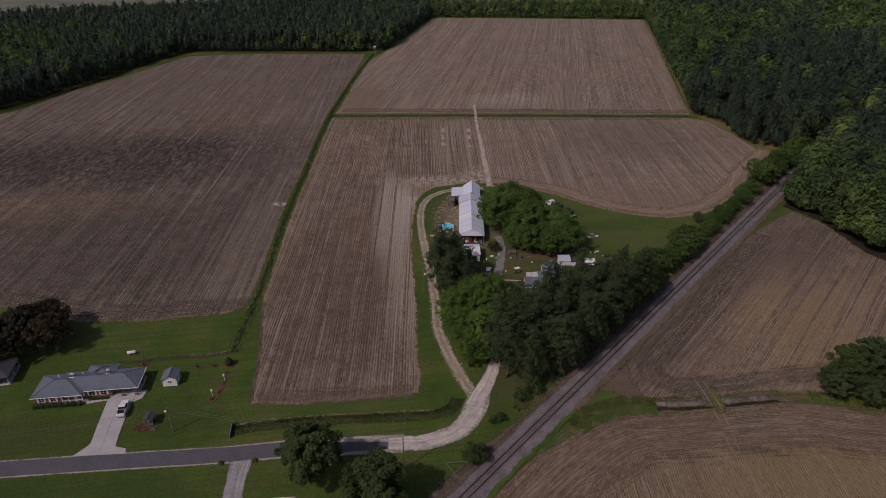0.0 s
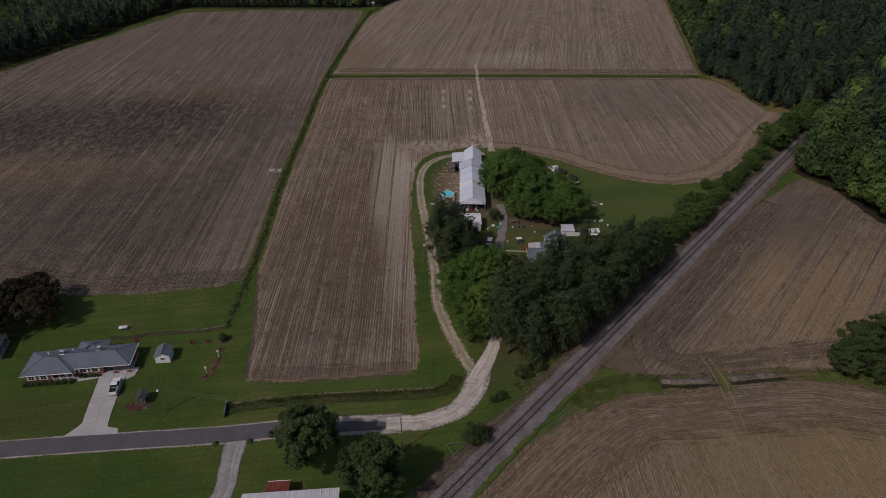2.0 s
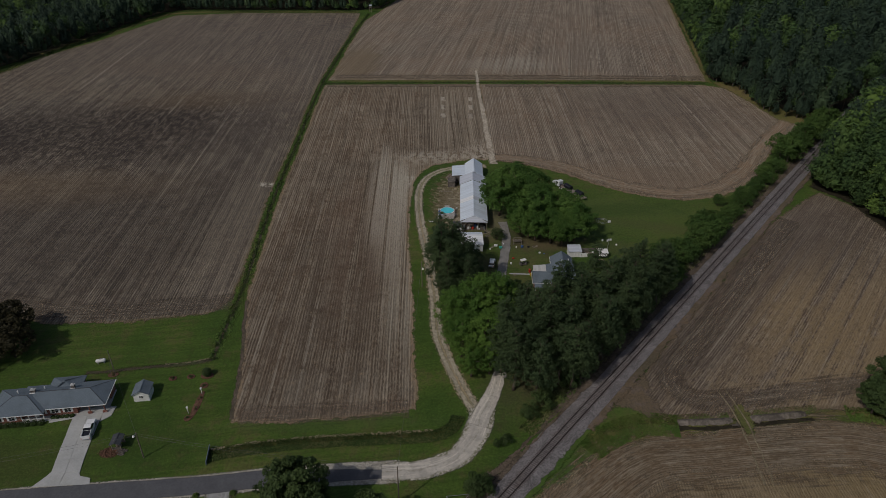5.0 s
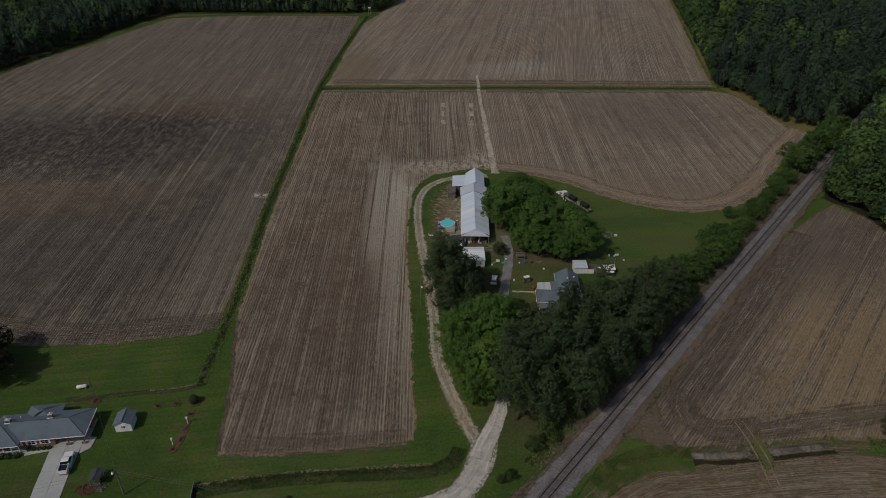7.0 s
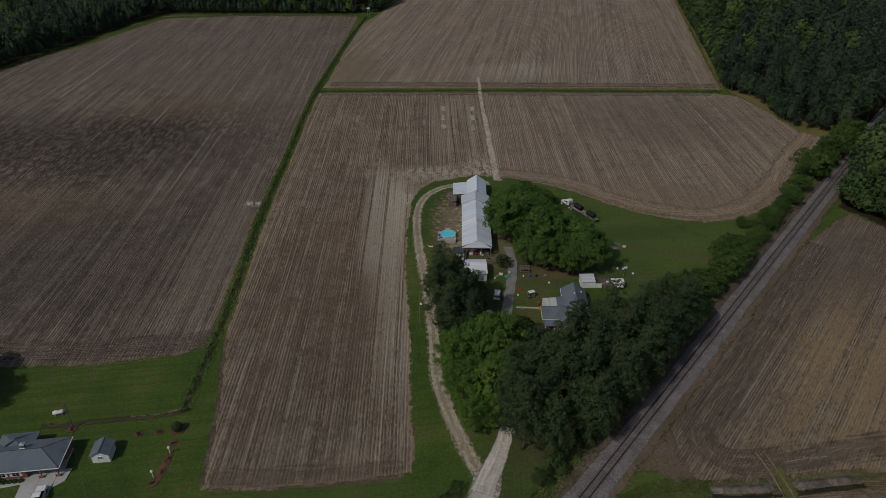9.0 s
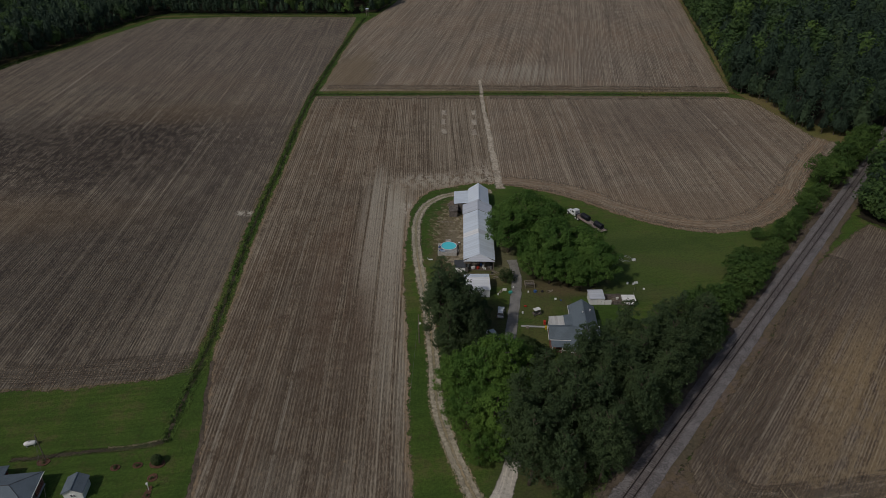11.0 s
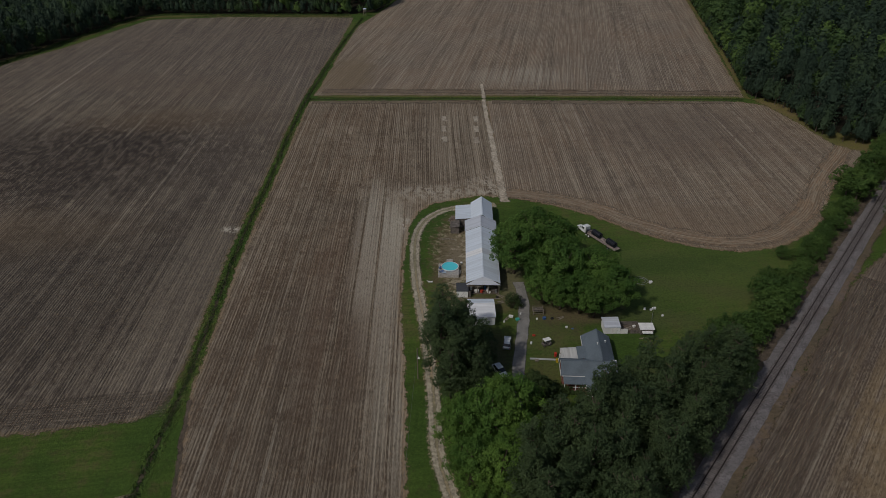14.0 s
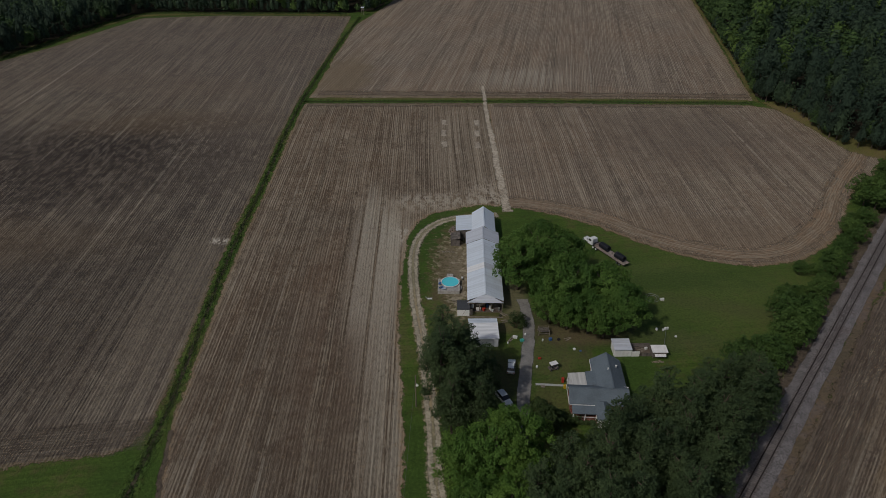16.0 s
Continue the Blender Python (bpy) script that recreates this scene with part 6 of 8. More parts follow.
# ---- well house with its stone bed ----
well = empty("well_house", pose(-73.0, 109.8, 0, 0, 0, 6), "open wooden well house with a dark roof", "well house")
for x in (-0.95, 0.95):
    for y in (-1.15, 1.15):
        part("post", boxes((x - 0.07, x + 0.07, y - 0.07, y + 0.07, 0, 2.2)), M["wood"], well)
gable_roof(well, -1.2, 1.2, -1.6, 1.6, 2.15, 0.45, M["dark_shingle"])
for y in (-1.12, 1.06):
    part("lattice", boxes((-0.95, 0.95, y, y + 0.06, 0.1, 0.9)), M["barn_wall"], well)
bm = bmesh.new()
tube(bm, (0, 0, 0), (0, 0, 0.8), 0.55, n=14)
part("well_ring", bm, M["stone"], well)


def heap(name, x, y, rx, ry, count, lo, hi, seed, material, label, category, group=""):
    """A loose bed of rough stones in one mesh."""
    rng = random.Random(seed)
    bm = bmesh.new()
    for _ in range(count):
        a, r = rng.uniform(0, 6.28), math.sqrt(rng.random())
        s = rng.uniform(lo, hi)
        c = Vector((rx * r * math.cos(a), ry * r * math.sin(a), s * 0.35))
        q = Matrix.Translation(c) @ Euler((rng.uniform(0, 3), rng.uniform(0, 3), rng.uniform(0, 3))).to_matrix().to_4x4()
        v = [bm.verts.new(q @ Vector((s * i * rng.uniform(0.7, 1.2), s * j * rng.uniform(0.7, 1.2), s * k * rng.uniform(0.6, 1)))) for k in (-0.5, 0.5) for i, j in ((-0.5, -0.5), (0.5, -0.5), (0.5, 0.5), (-0.5, 0.5))]
        for f in ((3, 2, 1, 0), (4, 5, 6, 7), (0, 1, 5, 4), (1, 2, 6, 5), (2, 3, 7, 6), (3, 0, 4, 7)):
            bm.faces.new([v[i] for i in f])
    ob = part(name, bm, M[material], None)
    ob.location = (x, y, 0)
    return tagged(ob, label, category, group, "stuff")


# the first heap's lumps stand in for reddish brown twiggy foliage
heap("stone_bed", -74.2, 108.0, 2.0, 1.3, 120, 0.15, 0.45, 3, "mulch", "reddish brown twiggy growth before the well house, made of rough lumps", "stone bed")
heap("stone_bed", -71.7, 108.2, 1.1, 0.9, 60, 0.15, 0.4, 4, "barn_wall", "dark stones before the well house", "stone bed")
heap("mulch_bed", -74.3, 107.9, 2.6, 1.4, 160, 0.08, 0.2, 5, "mulch", "red mulch before the well house", "mulch bed")

# ---- house at the west edge ----
west = empty("neighbour_house", pose(-115.4, 122.6, 0, 0, 0, 14), "brick house with a hipped roof darkened for shade", "house")
# dark shingles here put the shade over this roof into its colour
part("roof", hip_roof(-16, 0, 0, 9.5, 2.8, 1.9), M["dark_shingle"], west)
walls(west, -15.4, -3.6, 0.6, 8.9, 0, 2.7, M["brick"], 0.25)
for y in (0.7, 4.7, 8.6):
    part("carport_post", boxes((-0.75, -0.6, y, y + 0.15, 0, 2.62)), M["white"], west)
part("carport_floor", boxes((-3.6, -0.3, 0.5, 9, 0, 0.12)), M["concrete"], west)
window(west, -8, 0.58, 0.95, 1.3, 1.2, "s", True)
door(west, -5.2, 0.58, 1.0, 2.05)

# ---- long metal building south of the road ----
mill = empty("metal_building", pose(-40.4, 81.2, 0, 0, 0, 6.3), "long building with a white metal roof", "building")
walls(mill, 0.3, 18.9, -11.6, -0.3, 0, 3.7, M["white_siding"], 0.2)
part("roof_slope", slab_roof((0, 0, 4), (0, -6, 5.2), (19.2, -6, 5.2), (19.2, 0, 4)), M["roof_white"], mill)
part("roof_slope", slab_roof((0, -6.02, 5.2), (0, -12, 4), (19.2, -12, 4), (19.2, -6.02, 5.2)), M["roof_white"], mill)
gable_wall(mill, 0.3, 0.5, -11.9, -0.1, 3.7, 1.3, M["white_siding"], "x")
gable_wall(mill, 18.7, 18.9, -11.9, -0.1, 3.7, 1.3, M["white_siding"], "x")
vent(mill, 15.5, -1.2, 4.4, 0.15, 0.2)
lean = empty("lean_to", pose(-36.2, 82.4, 0, 0, 0, 6.3), "lean-to with a streaked rusty red roof", "lean-to")
part("roof_slope", slab_roof((0, -0.6, 3.3), (4.6, -0.6, 3.3), (4.6, 3.0, 2.6), (0, 3.0, 2.6)), M["rust_roof"], lean)
part("gutter", boxes((0, 4.6, 3.0, 3.15, 2.45, 2.62)), M["white"], lean)
walls(lean, 0.1, 4.5, -0.5, 2.8, 0, 2.5, M["barn_wall"], 0.12, "new")

# ---- barn ----
barn = empty("barn", pose(6.3, 207, 0, 0, 0, 0.3), "long open-fronted barn with a grey metal roof", "barn")
EAVE, RISE = 3.5, 2.0
for y0, y1, mt in ((0.8, 13.2, "roof_metal"), (16.0, 28.5, "roof_metal")):
    gable_roof(barn, -4.7, 4.7, y0, y1, EAVE, RISE, M[mt])
part("roof_slope", slab_roof((-4.7, 13.2, EAVE), (-0.01, 13.2, EAVE + RISE), (-0.01, 16, EAVE + RISE), (-4.7, 16, EAVE)), M["roof_metal_pale"], barn, "paler replacement roof sheets")
part("roof_slope", slab_roof((0.01, 13.2, EAVE + RISE), (4.7, 13.2, EAVE), (4.7, 16, EAVE), (0.01, 16, EAVE + RISE)), M["roof_metal_old"], barn)
part("front_hip", slab_roof((-4.7, -0.1, EAVE - 0.05), (4.7, -0.1, EAVE - 0.05), (0.05, 1.2, EAVE + RISE + 0.04), (-0.05, 1.2, EAVE + RISE + 0.04)), M["roof_metal_old"], barn)
gable_roof(barn, -4.9, 4.9, 28.3, 35.0, EAVE + 0.25, RISE + 0.1, M["roof_metal_old"])
gable_roof(barn, -2.9, 4.1, 35.1, 47.5, EAVE + 0.1, RISE + 0.35, M["roof_metal"])
gable_wall(barn, -2.7, 3.9, 47.1, 47.3, EAVE, RISE + 0.2, M["barn_wall"])
gable_wall(barn, -4.6, 4.6, 34.7, 34.9, EAVE + 0.1, RISE, M["barn_wall"])
part("wall", boxes((-4.45, -4.3, 4, 35, 0, EAVE)), M["barn_wall"], barn)
part("wall", boxes((4.3, 4.45, 4, 35, 0, EAVE)), M["barn_wall"], barn)
part("wall", boxes((-4.3, 4.3, 9, 9.15, 0, EAVE)), M["barn_wall"], barn)
part("wall", boxes((-2.7, -2.55, 35, 47.2, 0, EAVE)), M["barn_wall"], barn)
part("wall", boxes((3.75, 3.9, 35, 47.2, 0, EAVE)), M["barn_wall"], barn)
part("wall", boxes((-2.55, 3.75, 47.05, 47.2, 0, EAVE)), M["barn_wall"], barn)
part("floor", boxes((-4.4, 4.4, 0.3, 35, -0.05, 0.1)), M["floor_dirt"], barn)
for x in (-4.35, -1.5, 1.5, 4.35):
    part("post", boxes((x - 0.09, x + 0.09, 0.45, 0.63, 0, EAVE)), M["wood"], barn)
    part("post", boxes((x - 0.09, x + 0.09, 3.9, 4.08, 0, EAVE)), M["wood"], barn)
for x, s in ((-1.5, 1), (-1.5, -1), (1.5, 1), (1.5, -1), (4.35, -1), (-4.35, 1)):
    bm = bmesh.new()
    tube(bm, (x, 0.5, EAVE - 1.1), (x + s * 1.0, 0.5, EAVE - 0.1), 0.06, n=6)
    part("brace", bm, M["wood"], barn)
part("beam", boxes((-4.6, 4.6, 0.4, 0.6, EAVE - 0.25, EAVE - 0.08)), M["wood"], barn)
part("kerb_board", boxes((-4.6, 4.6, -1.9, -1.75, 0, 0.25)), M["wood"], barn)
lean2 = empty("barn_lean_to", pose(-1.8, 244.4, 0, 0, 0, 0.3), "lean-to at the barn end with a flat metal roof", "lean-to")
part("roof_slope", slab_roof((0, -0.2, 3.0), (5.3, -0.2, 3.5), (5.3, 9, 3.5), (0, 9, 3.0)), M["roof_metal"], lean2)
walls(lean2, 0.15, 5.1, 0, 8.8, 0, 2.95, M["barn_wall"], 0.12, "nsw")
lean3 = empty("plank_store", pose(-3.3, 240.0, 0, 0, 0, 0.3), "small grey plank store against the barn", "shed")
part("roof_slope", slab_roof((0, 0, 2.2), (2.9, 0, 2.7), (2.9, 4.2, 2.7), (0, 4.2, 2.2)), M["barn_wall"], lean3)
walls(lean3, 0.1, 2.8, 0.1, 4.1, 0, 2.15, M["barn_wall"], 0.1, "nsw")
low = empty("low_shed", pose(-0.9, 205.6, 0, 0, 0, 1), "low white shed with a dark flat roof", "shed")
part("roof", slab_roof((-0.1, -0.1, 2.15), (3.2, -0.1, 2.15), (3.2, 3.5, 2.45), (-0.1, 3.5, 2.45), 0.12), M["dark_shingle"], low)
walls(low, 0, 3.1, 0, 3.4, 0, 2.05, M["white"], 0.1)
part("gate", boxes((3.3, 3.9, 0.1, 0.18, 0.2, 2.0)), M["barn_wall"], low)

# ---- metal garage ----
garage = empty("metal_garage", pose(2.3, 193.4, 0, 0, 0, 3), "white metal garage with a ribbed grey roof", "garage")
part("roof_slope", slab_roof((-0.2, -0.25, 2.75), (7.0, -0.25, 2.75), (7.0, 5.0, 3.5), (-0.2, 5.0, 3.5)), M["roof_metal_pale"], garage)
part("roof_slope", slab_roof((-0.2, 5.02, 3.5), (7.0, 5.02, 3.5), (7.0, 7.2, 3.1), (-0.2, 7.2, 3.1)), M["roof_metal"], garage)
walls(garage, 0, 6.8, 0, 7, 0, 2.7, M["white_siding"], 0.1)
door(garage, 2.0, -0.02, 2.4, 2.1)

# ---- farmhouse ----
farm = empty("farmhouse", pose(23.4, 172.6, 0, 0, 0, -1.5), "brick farmhouse with blue-grey shingle gable roofs", "house")
gable_roof(farm, 5.9, 12.8, 2.6, 14.2, 2.8, 2.3, M["shingle"], "y", 0.15)
gable_roof(farm, -0.2, 12.6, -0.4, 5.6, 2.8, 2.0, M["shingle"], "x", 0.15)
gable_wall(farm, 6.3, 12.4, 13.7, 13.9, 2.7, 2.1, M["white_siding"])
gable_wall(farm, 0.1, 0.3, 0.0, 5.2, 2.7, 1.75, M["white_siding"], "x")
gable_wall(farm, 12.1, 12.3, 0.0, 5.2, 2.7, 1.75, M["white_siding"], "x")
walls(farm, 0.2, 12.2, 0, 5.2, 0, 2.72, M["brick"], 0.22)
walls(farm, 6.3, 12.4, 5.2, 13.8, 0, 2.72, M["brick"], 0.22, "new")
part("rake_trim", boxes((-0.28, -0.2, -0.4, 5.6, 2.55, 2.75)), M["white"], farm)
part("rake_trim", boxes((5.82, 5.9, 10.2, 14.2, 2.6, 2.8)), M["white"], farm)
part("gutter", boxes((0, 6.0, -0.52, -0.42, 2.6, 2.75)), M["white"], farm)
part("gutter", boxes((6.0, 6.12, -3.0, -0.52, 2.6, 2.75)), M["white"], farm)
part("porch_roof", slab_roof((0.3, -2.6, 2.3), (6.0, -2.6, 2.3), (6.0, -0.3, 2.7), (0.3, -0.3, 2.7), 0.15), M["shingle"], farm)
part("entry_roof", hip_roof(5.2, 8.4, -4.6, 1.0, 2.75, 1.2, "y", 0.15), M["shingle"], farm)
part("porch_floor", boxes((0.4, 7.8, -2.5, -0.02, 0, 0.3)), M["brick"], farm)
part("step", boxes((4.2, 5.6, -3.4, -2.5, 0, 0.18)), M["brick"], farm)
for x in (0.5, 3.0, 5.4):
    part("porch_post", boxes((x - 0.08, x + 0.08, -2.5, -2.34, 0.3, 2.2)), M["white"], farm)
part("porch_railing", boxes((0.58, 5.3, -2.45, -2.39, 1.1, 1.2)), M["white"], farm)
walls(farm, 5.6, 8.0, -4.2, -0.02, 0, 2.6, M["white_siding"], 0.12, "esw")
window(farm, 6.8, -4.22, 0.9, 1.2, 1.2)
window(farm, 2.2, -0.02, 0.9, 1.4, 1.3)
window(farm, 6.28, 12.2, 0.9, 1.1, 1.3, "w")
window(farm, 0.18, 2.4, 0.9, 1.2, 1.3, "w")
window(farm, 12.42, 10, 0.9, 1.2, 1.2, "e")
door(farm, 4.4, -0.02, 1.0, 2.05, "s", "white", 0.3)
porch = part("side_porch_roof", slab_roof((0.5, 5.7, 2.35), (4.3, 5.7, 2.75), (4.3, 9.8, 2.75), (0.5, 9.8, 2.35)), M["porch_metal"], farm, "streaked white porch roof")
part("side_porch_floor", boxes((0.5, 5.98, 5.2, 10.0, 0, 0.25)), M["concrete"], farm)
part("valley_roof", slab_roof((4.35, 5.6, 2.78), (6.6, 5.6, 3.2), (6.6, 10.0, 3.2), (4.35, 10.0, 2.78), 0.12), M["shingle"], farm)
for y in (5.9, 9.6):
    part("porch_post", boxes((0.6, 0.72, y - 0.06, y + 0.06, 0.25, 2.32)), M["white"], farm)
part("chimney_trim", boxes((10.7, 13.1, 4.9, 5.1, 3.0, 3.2)), M["white"], farm)
vent(farm, 11.2, 10.6, 3.9, 0.18, 0.5)
vent(farm, 9.0, 8.6, 5.0, 0.14, 0.3)
hedge_row("foundation_shrub", 0.6, 5.0, -3.3, 1.0, 4, 540, "clipped dark hedge shrub before the porch", pose(23.4, 172.6, 0, 0, 0, -1.5), "porch hedge")
ribbon("house_path", [(17, 180.9), (20, 180.8), (24, 180.6)], 0.65, 0.12, M["concrete"], "pale concrete path to the farmhouse", 0.04, category="path")

# ---- yard sheds ----
tool = empty("tool_shed", pose(36.5, 191.0, 0, 0, 0, 3), "tool shed with a patched pale metal roof", "shed")
part("roof_slope", slab_roof((-0.2, -0.2, 2.15), (4.1, -0.2, 2.15), (4.1, 3.6, 2.6), (-0.2, 3.6, 2.6)), M["roof_metal_old"], tool)
walls(tool, 0, 4.0, 0, 3.4, 0, 2.1, M["white_siding"], 0.1)
door(tool, 2.6, -0.02, 1.4, 1.8)
part("front_panel", boxes((4.05, 6.0, -0.05, 0.05, 0, 1.5)), M["white"], tool)
pen = empty("junk_pen", pose(41.2, 191.2, 0, 0, 0, 3), "open pen of dark boards full of scrap", "pen")
part("board_wall", boxes((0, 4.6, 3.4, 3.5, 0, 1.2)), M["barn_wall"], pen)
part("board_wall", boxes((2.0, 4.6, 0, 0.1, 0, 1.0)), M["barn_wall"], pen)
part("board_wall", boxes((4.5, 4.6, 0.1, 3.4, 0, 1.1)), M["barn_wall"], pen)
part("pen_floor", boxes((0, 4.5, 0.1, 3.4, -0.02, 0.08)), M["floor_dirt"], pen)
hutch = empty("white_hutch", pose(45.4, 190.0, 0, 0, 0, 2), "low white-roofed hutch on a wooden frame", "hutch")
part("roof_slope", slab_roof((-0.1, 0.6, 1.9), (3.6, 0.6, 1.9), (3.6, 3.0, 2.2), (-0.1, 3.0, 2.2)), M["white"], hutch)
part("roof_slope", slab_roof((0.4, -0.2, 1.3), (3.0, -0.2, 1.3), (3.0, 0.58, 1.45), (0.4, 0.58, 1.45)), M["white"], hutch)
walls(hutch, 0.1, 3.4, 0.7, 2.9, 0.3, 1.85, M["barn_wall"], 0.08)
for x in (0.15, 3.2):
    for y in (0.75, 2.75):
        part("leg", boxes((x, x + 0.1, y, y + 0.1, 0, 0.3)), M["wood"], hutch)

# ---- vehicles ----


def prism(profile, w, top=None, bm=None):
    """A side outline (x, z) given a width; corners above the height top draw in."""
    bm = bm or bmesh.new()
    zs = [z for _, z in profile]
    lo, hi = min(zs), max(zs)
    sides = []
    for s in (-1, 1):
        sides.append([bm.verts.new((x, s * (w / 2) * (1 if top is None else 1 - top * (z - lo) / (hi - lo)), z)) for x, z in profile])
    n = len(profile)
    bm.faces.new(sides[0])
    bm.faces.new(sides[1][::-1])
    for k in range(n):
        bm.faces.new((sides[0][k], sides[1][k], sides[1][(k + 1) % n], sides[0][(k + 1) % n]))
    bmesh.ops.recalc_face_normals(bm, faces=bm.faces[:])
    return bm


def wheel(parent, x, y, r=0.36, w=0.26, name="wheel", rim="steel"):
    bm = bmesh.new()
    tube(bm, (x, y - w / 2, r), (x, y + w / 2, r), r, n=18)
    t = part(name, bm, M["rubber"], parent)
    bm = bmesh.new()
    tube(bm, (x, y - w / 2 - 0.015, r), (x, y + w / 2 + 0.015, r), r * 0.6, n=14)
    part("rim", bm, M[rim], t)


M["car_glass"] = plain("tinted_car_glass", (0.02, 0.024, 0.03), 0.08, 0, 0.05, 1.0, spec=0.6)


def car(name, m, paint, label, category, pickup=False, length=4.6, width=1.82, height=1.48):
    c = empty(name, m, label, category)
    h = length / 2
    belt = height * 0.62
    body = prism([(-h, 0.38), (h, 0.38), (h, 0.68), (h - 0.1, belt - 0.12), (h * 0.42, belt), (-h + 0.08, belt), (-h, belt - 0.2)], width, 0.08)
    part("body", soften(body, 0.05), M[paint], c)
    if pickup:
        a, b = -0.85, h * 0.44
        part("bed", boxes((-h + 0.12, a - 0.1, -width / 2 + 0.18, width / 2 - 0.18, belt - 0.02, belt + 0.012)), M["black_pipe"], c)
        for s in (-1, 1):
            part("bed_side", boxes((-h + 0.05, a - 0.05, min(s * (width / 2 - 0.16), s * (width / 2 - 0.07)), max(s * (width / 2 - 0.16), s * (width / 2 - 0.07)), belt, belt + 0.3)), M[paint], c)
        part("tailgate", boxes((-h + 0.02, -h + 0.1, -width / 2 + 0.16, width / 2 - 0.16, belt, belt + 0.3)), M[paint], c)
    else:
        a, b = -h + 0.35, h * 0.42
    top = height
    part("windows", prism([(a, belt), (b, belt), (b - 0.75, top - 0.07), (a + (0.15 if pickup else 0.5), top - 0.07)], width - 0.12, 0.16), M["car_glass"], c)
    part("roof", soften(prism([(a + (0.1 if pickup else 0.42), top - 0.08), (b - 0.7, top - 0.08), (b - 0.85, top), (a + (0.2 if pickup else 0.6), top)], width - 0.42, 0.05), 0.03), M[paint], c)
    for x in (h * 0.62, -h * 0.62):
        for s in (-1, 1):
            wheel(c, x, s * (width / 2 - 0.1))
    for s in (-1, 1):
        part("headlight", boxes((h - 0.06, h + 0.012, s * width * 0.36 - 0.16, s * width * 0.36 + 0.16, 0.62, 0.76)), M["white"], c)
        part("taillight", boxes((-h - 0.012, -h + 0.05, s * width * 0.4 - 0.1, s * width * 0.4 + 0.1, 0.6, 0.82)), M["red"], c)
    part("bumper", boxes((h - 0.02, h + 0.07, -width / 2 + 0.1, width / 2 - 0.1, 0.36, 0.52)), M["steel"], c)
    part("bumper", boxes((-h - 0.07, -h + 0.02, -width / 2 + 0.1, width / 2 - 0.1, 0.36, 0.52)), M["steel"], c)
    return c


car("pickup_truck", pose(-81.5, 113.9, 0.15, 0, 0, 103), "car_white", "white crew-cab pickup on the concrete driveway", "pickup truck", True, 5.8, 2.0, 1.85)
car("sedan", pose(11.8, 186.1, 0, 0, 0, 83), "car_white", "white car parked beside the farm drive", "car", False, 4.7, 1.85, 1.5)
car("van", pose(9.6, 175.6, 0, 0, 0, -62), "car_white", "white van under the trees", "van", False, 4.9, 1.9, 1.85)

# flatbed truck with coils of black pipe
truck = empty("flatbed_truck", pose(47.2, 230.0, 0, 0, 0, 122.7), "white truck with a long flatbed in the grass", "truck")
part("trailer_deck", boxes((0, 12.0, -1.25, 1.25, 1.05, 1.22)), M["deck_red"], truck)
part("chassis_rail", boxes((0.2, 16.2, -0.55, -0.4, 0.75, 1.05)), M["rubber"], truck)
part("chassis_rail", boxes((0.2, 16.2, 0.4, 0.55, 0.75, 1.05)), M["rubber"], truck)
part("headboard", boxes((11.9, 12.05, -1.2, 1.2, 1.22, 1.9)), M["deck_red"], truck)
for x in (1.6, 2.8):
    for s in (-1, 1):
        wheel(truck, x, s * 1.0, 0.48, 0.4)
for x in (11.4, 12.6):
    for s in (-1, 1):
        wheel(truck, x, s * 1.02, 0.5, 0.4, rim="white")
for s in (-1, 1):
    wheel(truck, 16.6, s * 1.0, 0.5, 0.3, rim="white")
cab = part("cab", soften(prism([(13.2, 0.75), (15.3, 0.75), (15.3, 1.75), (14.9, 2.7), (13.2, 2.8)], 2.2, 0.08), 0.08), M["car_white"], truck)
part("windscreen", slab_roof((15.33, -0.9, 1.8), (15.33, 0.9, 1.8), (14.97, 0.85, 2.6), (14.97, -0.85, 2.6), 0.03), M["glass"], cab)
for s in (-1, 1):
    part("side_window", boxes((13.9, 14.9, min(s * 1.05, s * 1.09), max(s * 1.05, s * 1.09), 1.8, 2.4)), M["glass"], cab)
    part("mirror", boxes((15.2, 15.35, min(s * 1.2, s * 1.45), max(s * 1.2, s * 1.45), 1.8, 2.3)), M["steel"], cab)
part("hood", soften(prism([(15.35, 0.8), (17.4, 0.8), (17.4, 1.45), (15.35, 1.72)], 1.7, 0.12), 0.08), M["car_white"], truck)
part("bumper", boxes((17.42, 17.6, -1.15, 1.15, 0.5, 0.85)), M["steel"], truck)
bm = bmesh.new()
tube(bm, (13.0, 0.85, 1.0), (13.0, 0.85, 3.1), 0.08, n=8)
part("exhaust_stack", bm, M["steel"], truck)
part("toolbox", boxes((12.3, 12.9, -0.9, 0.9, 1.05, 1.7)), M["black_pipe"], truck)
coil = None
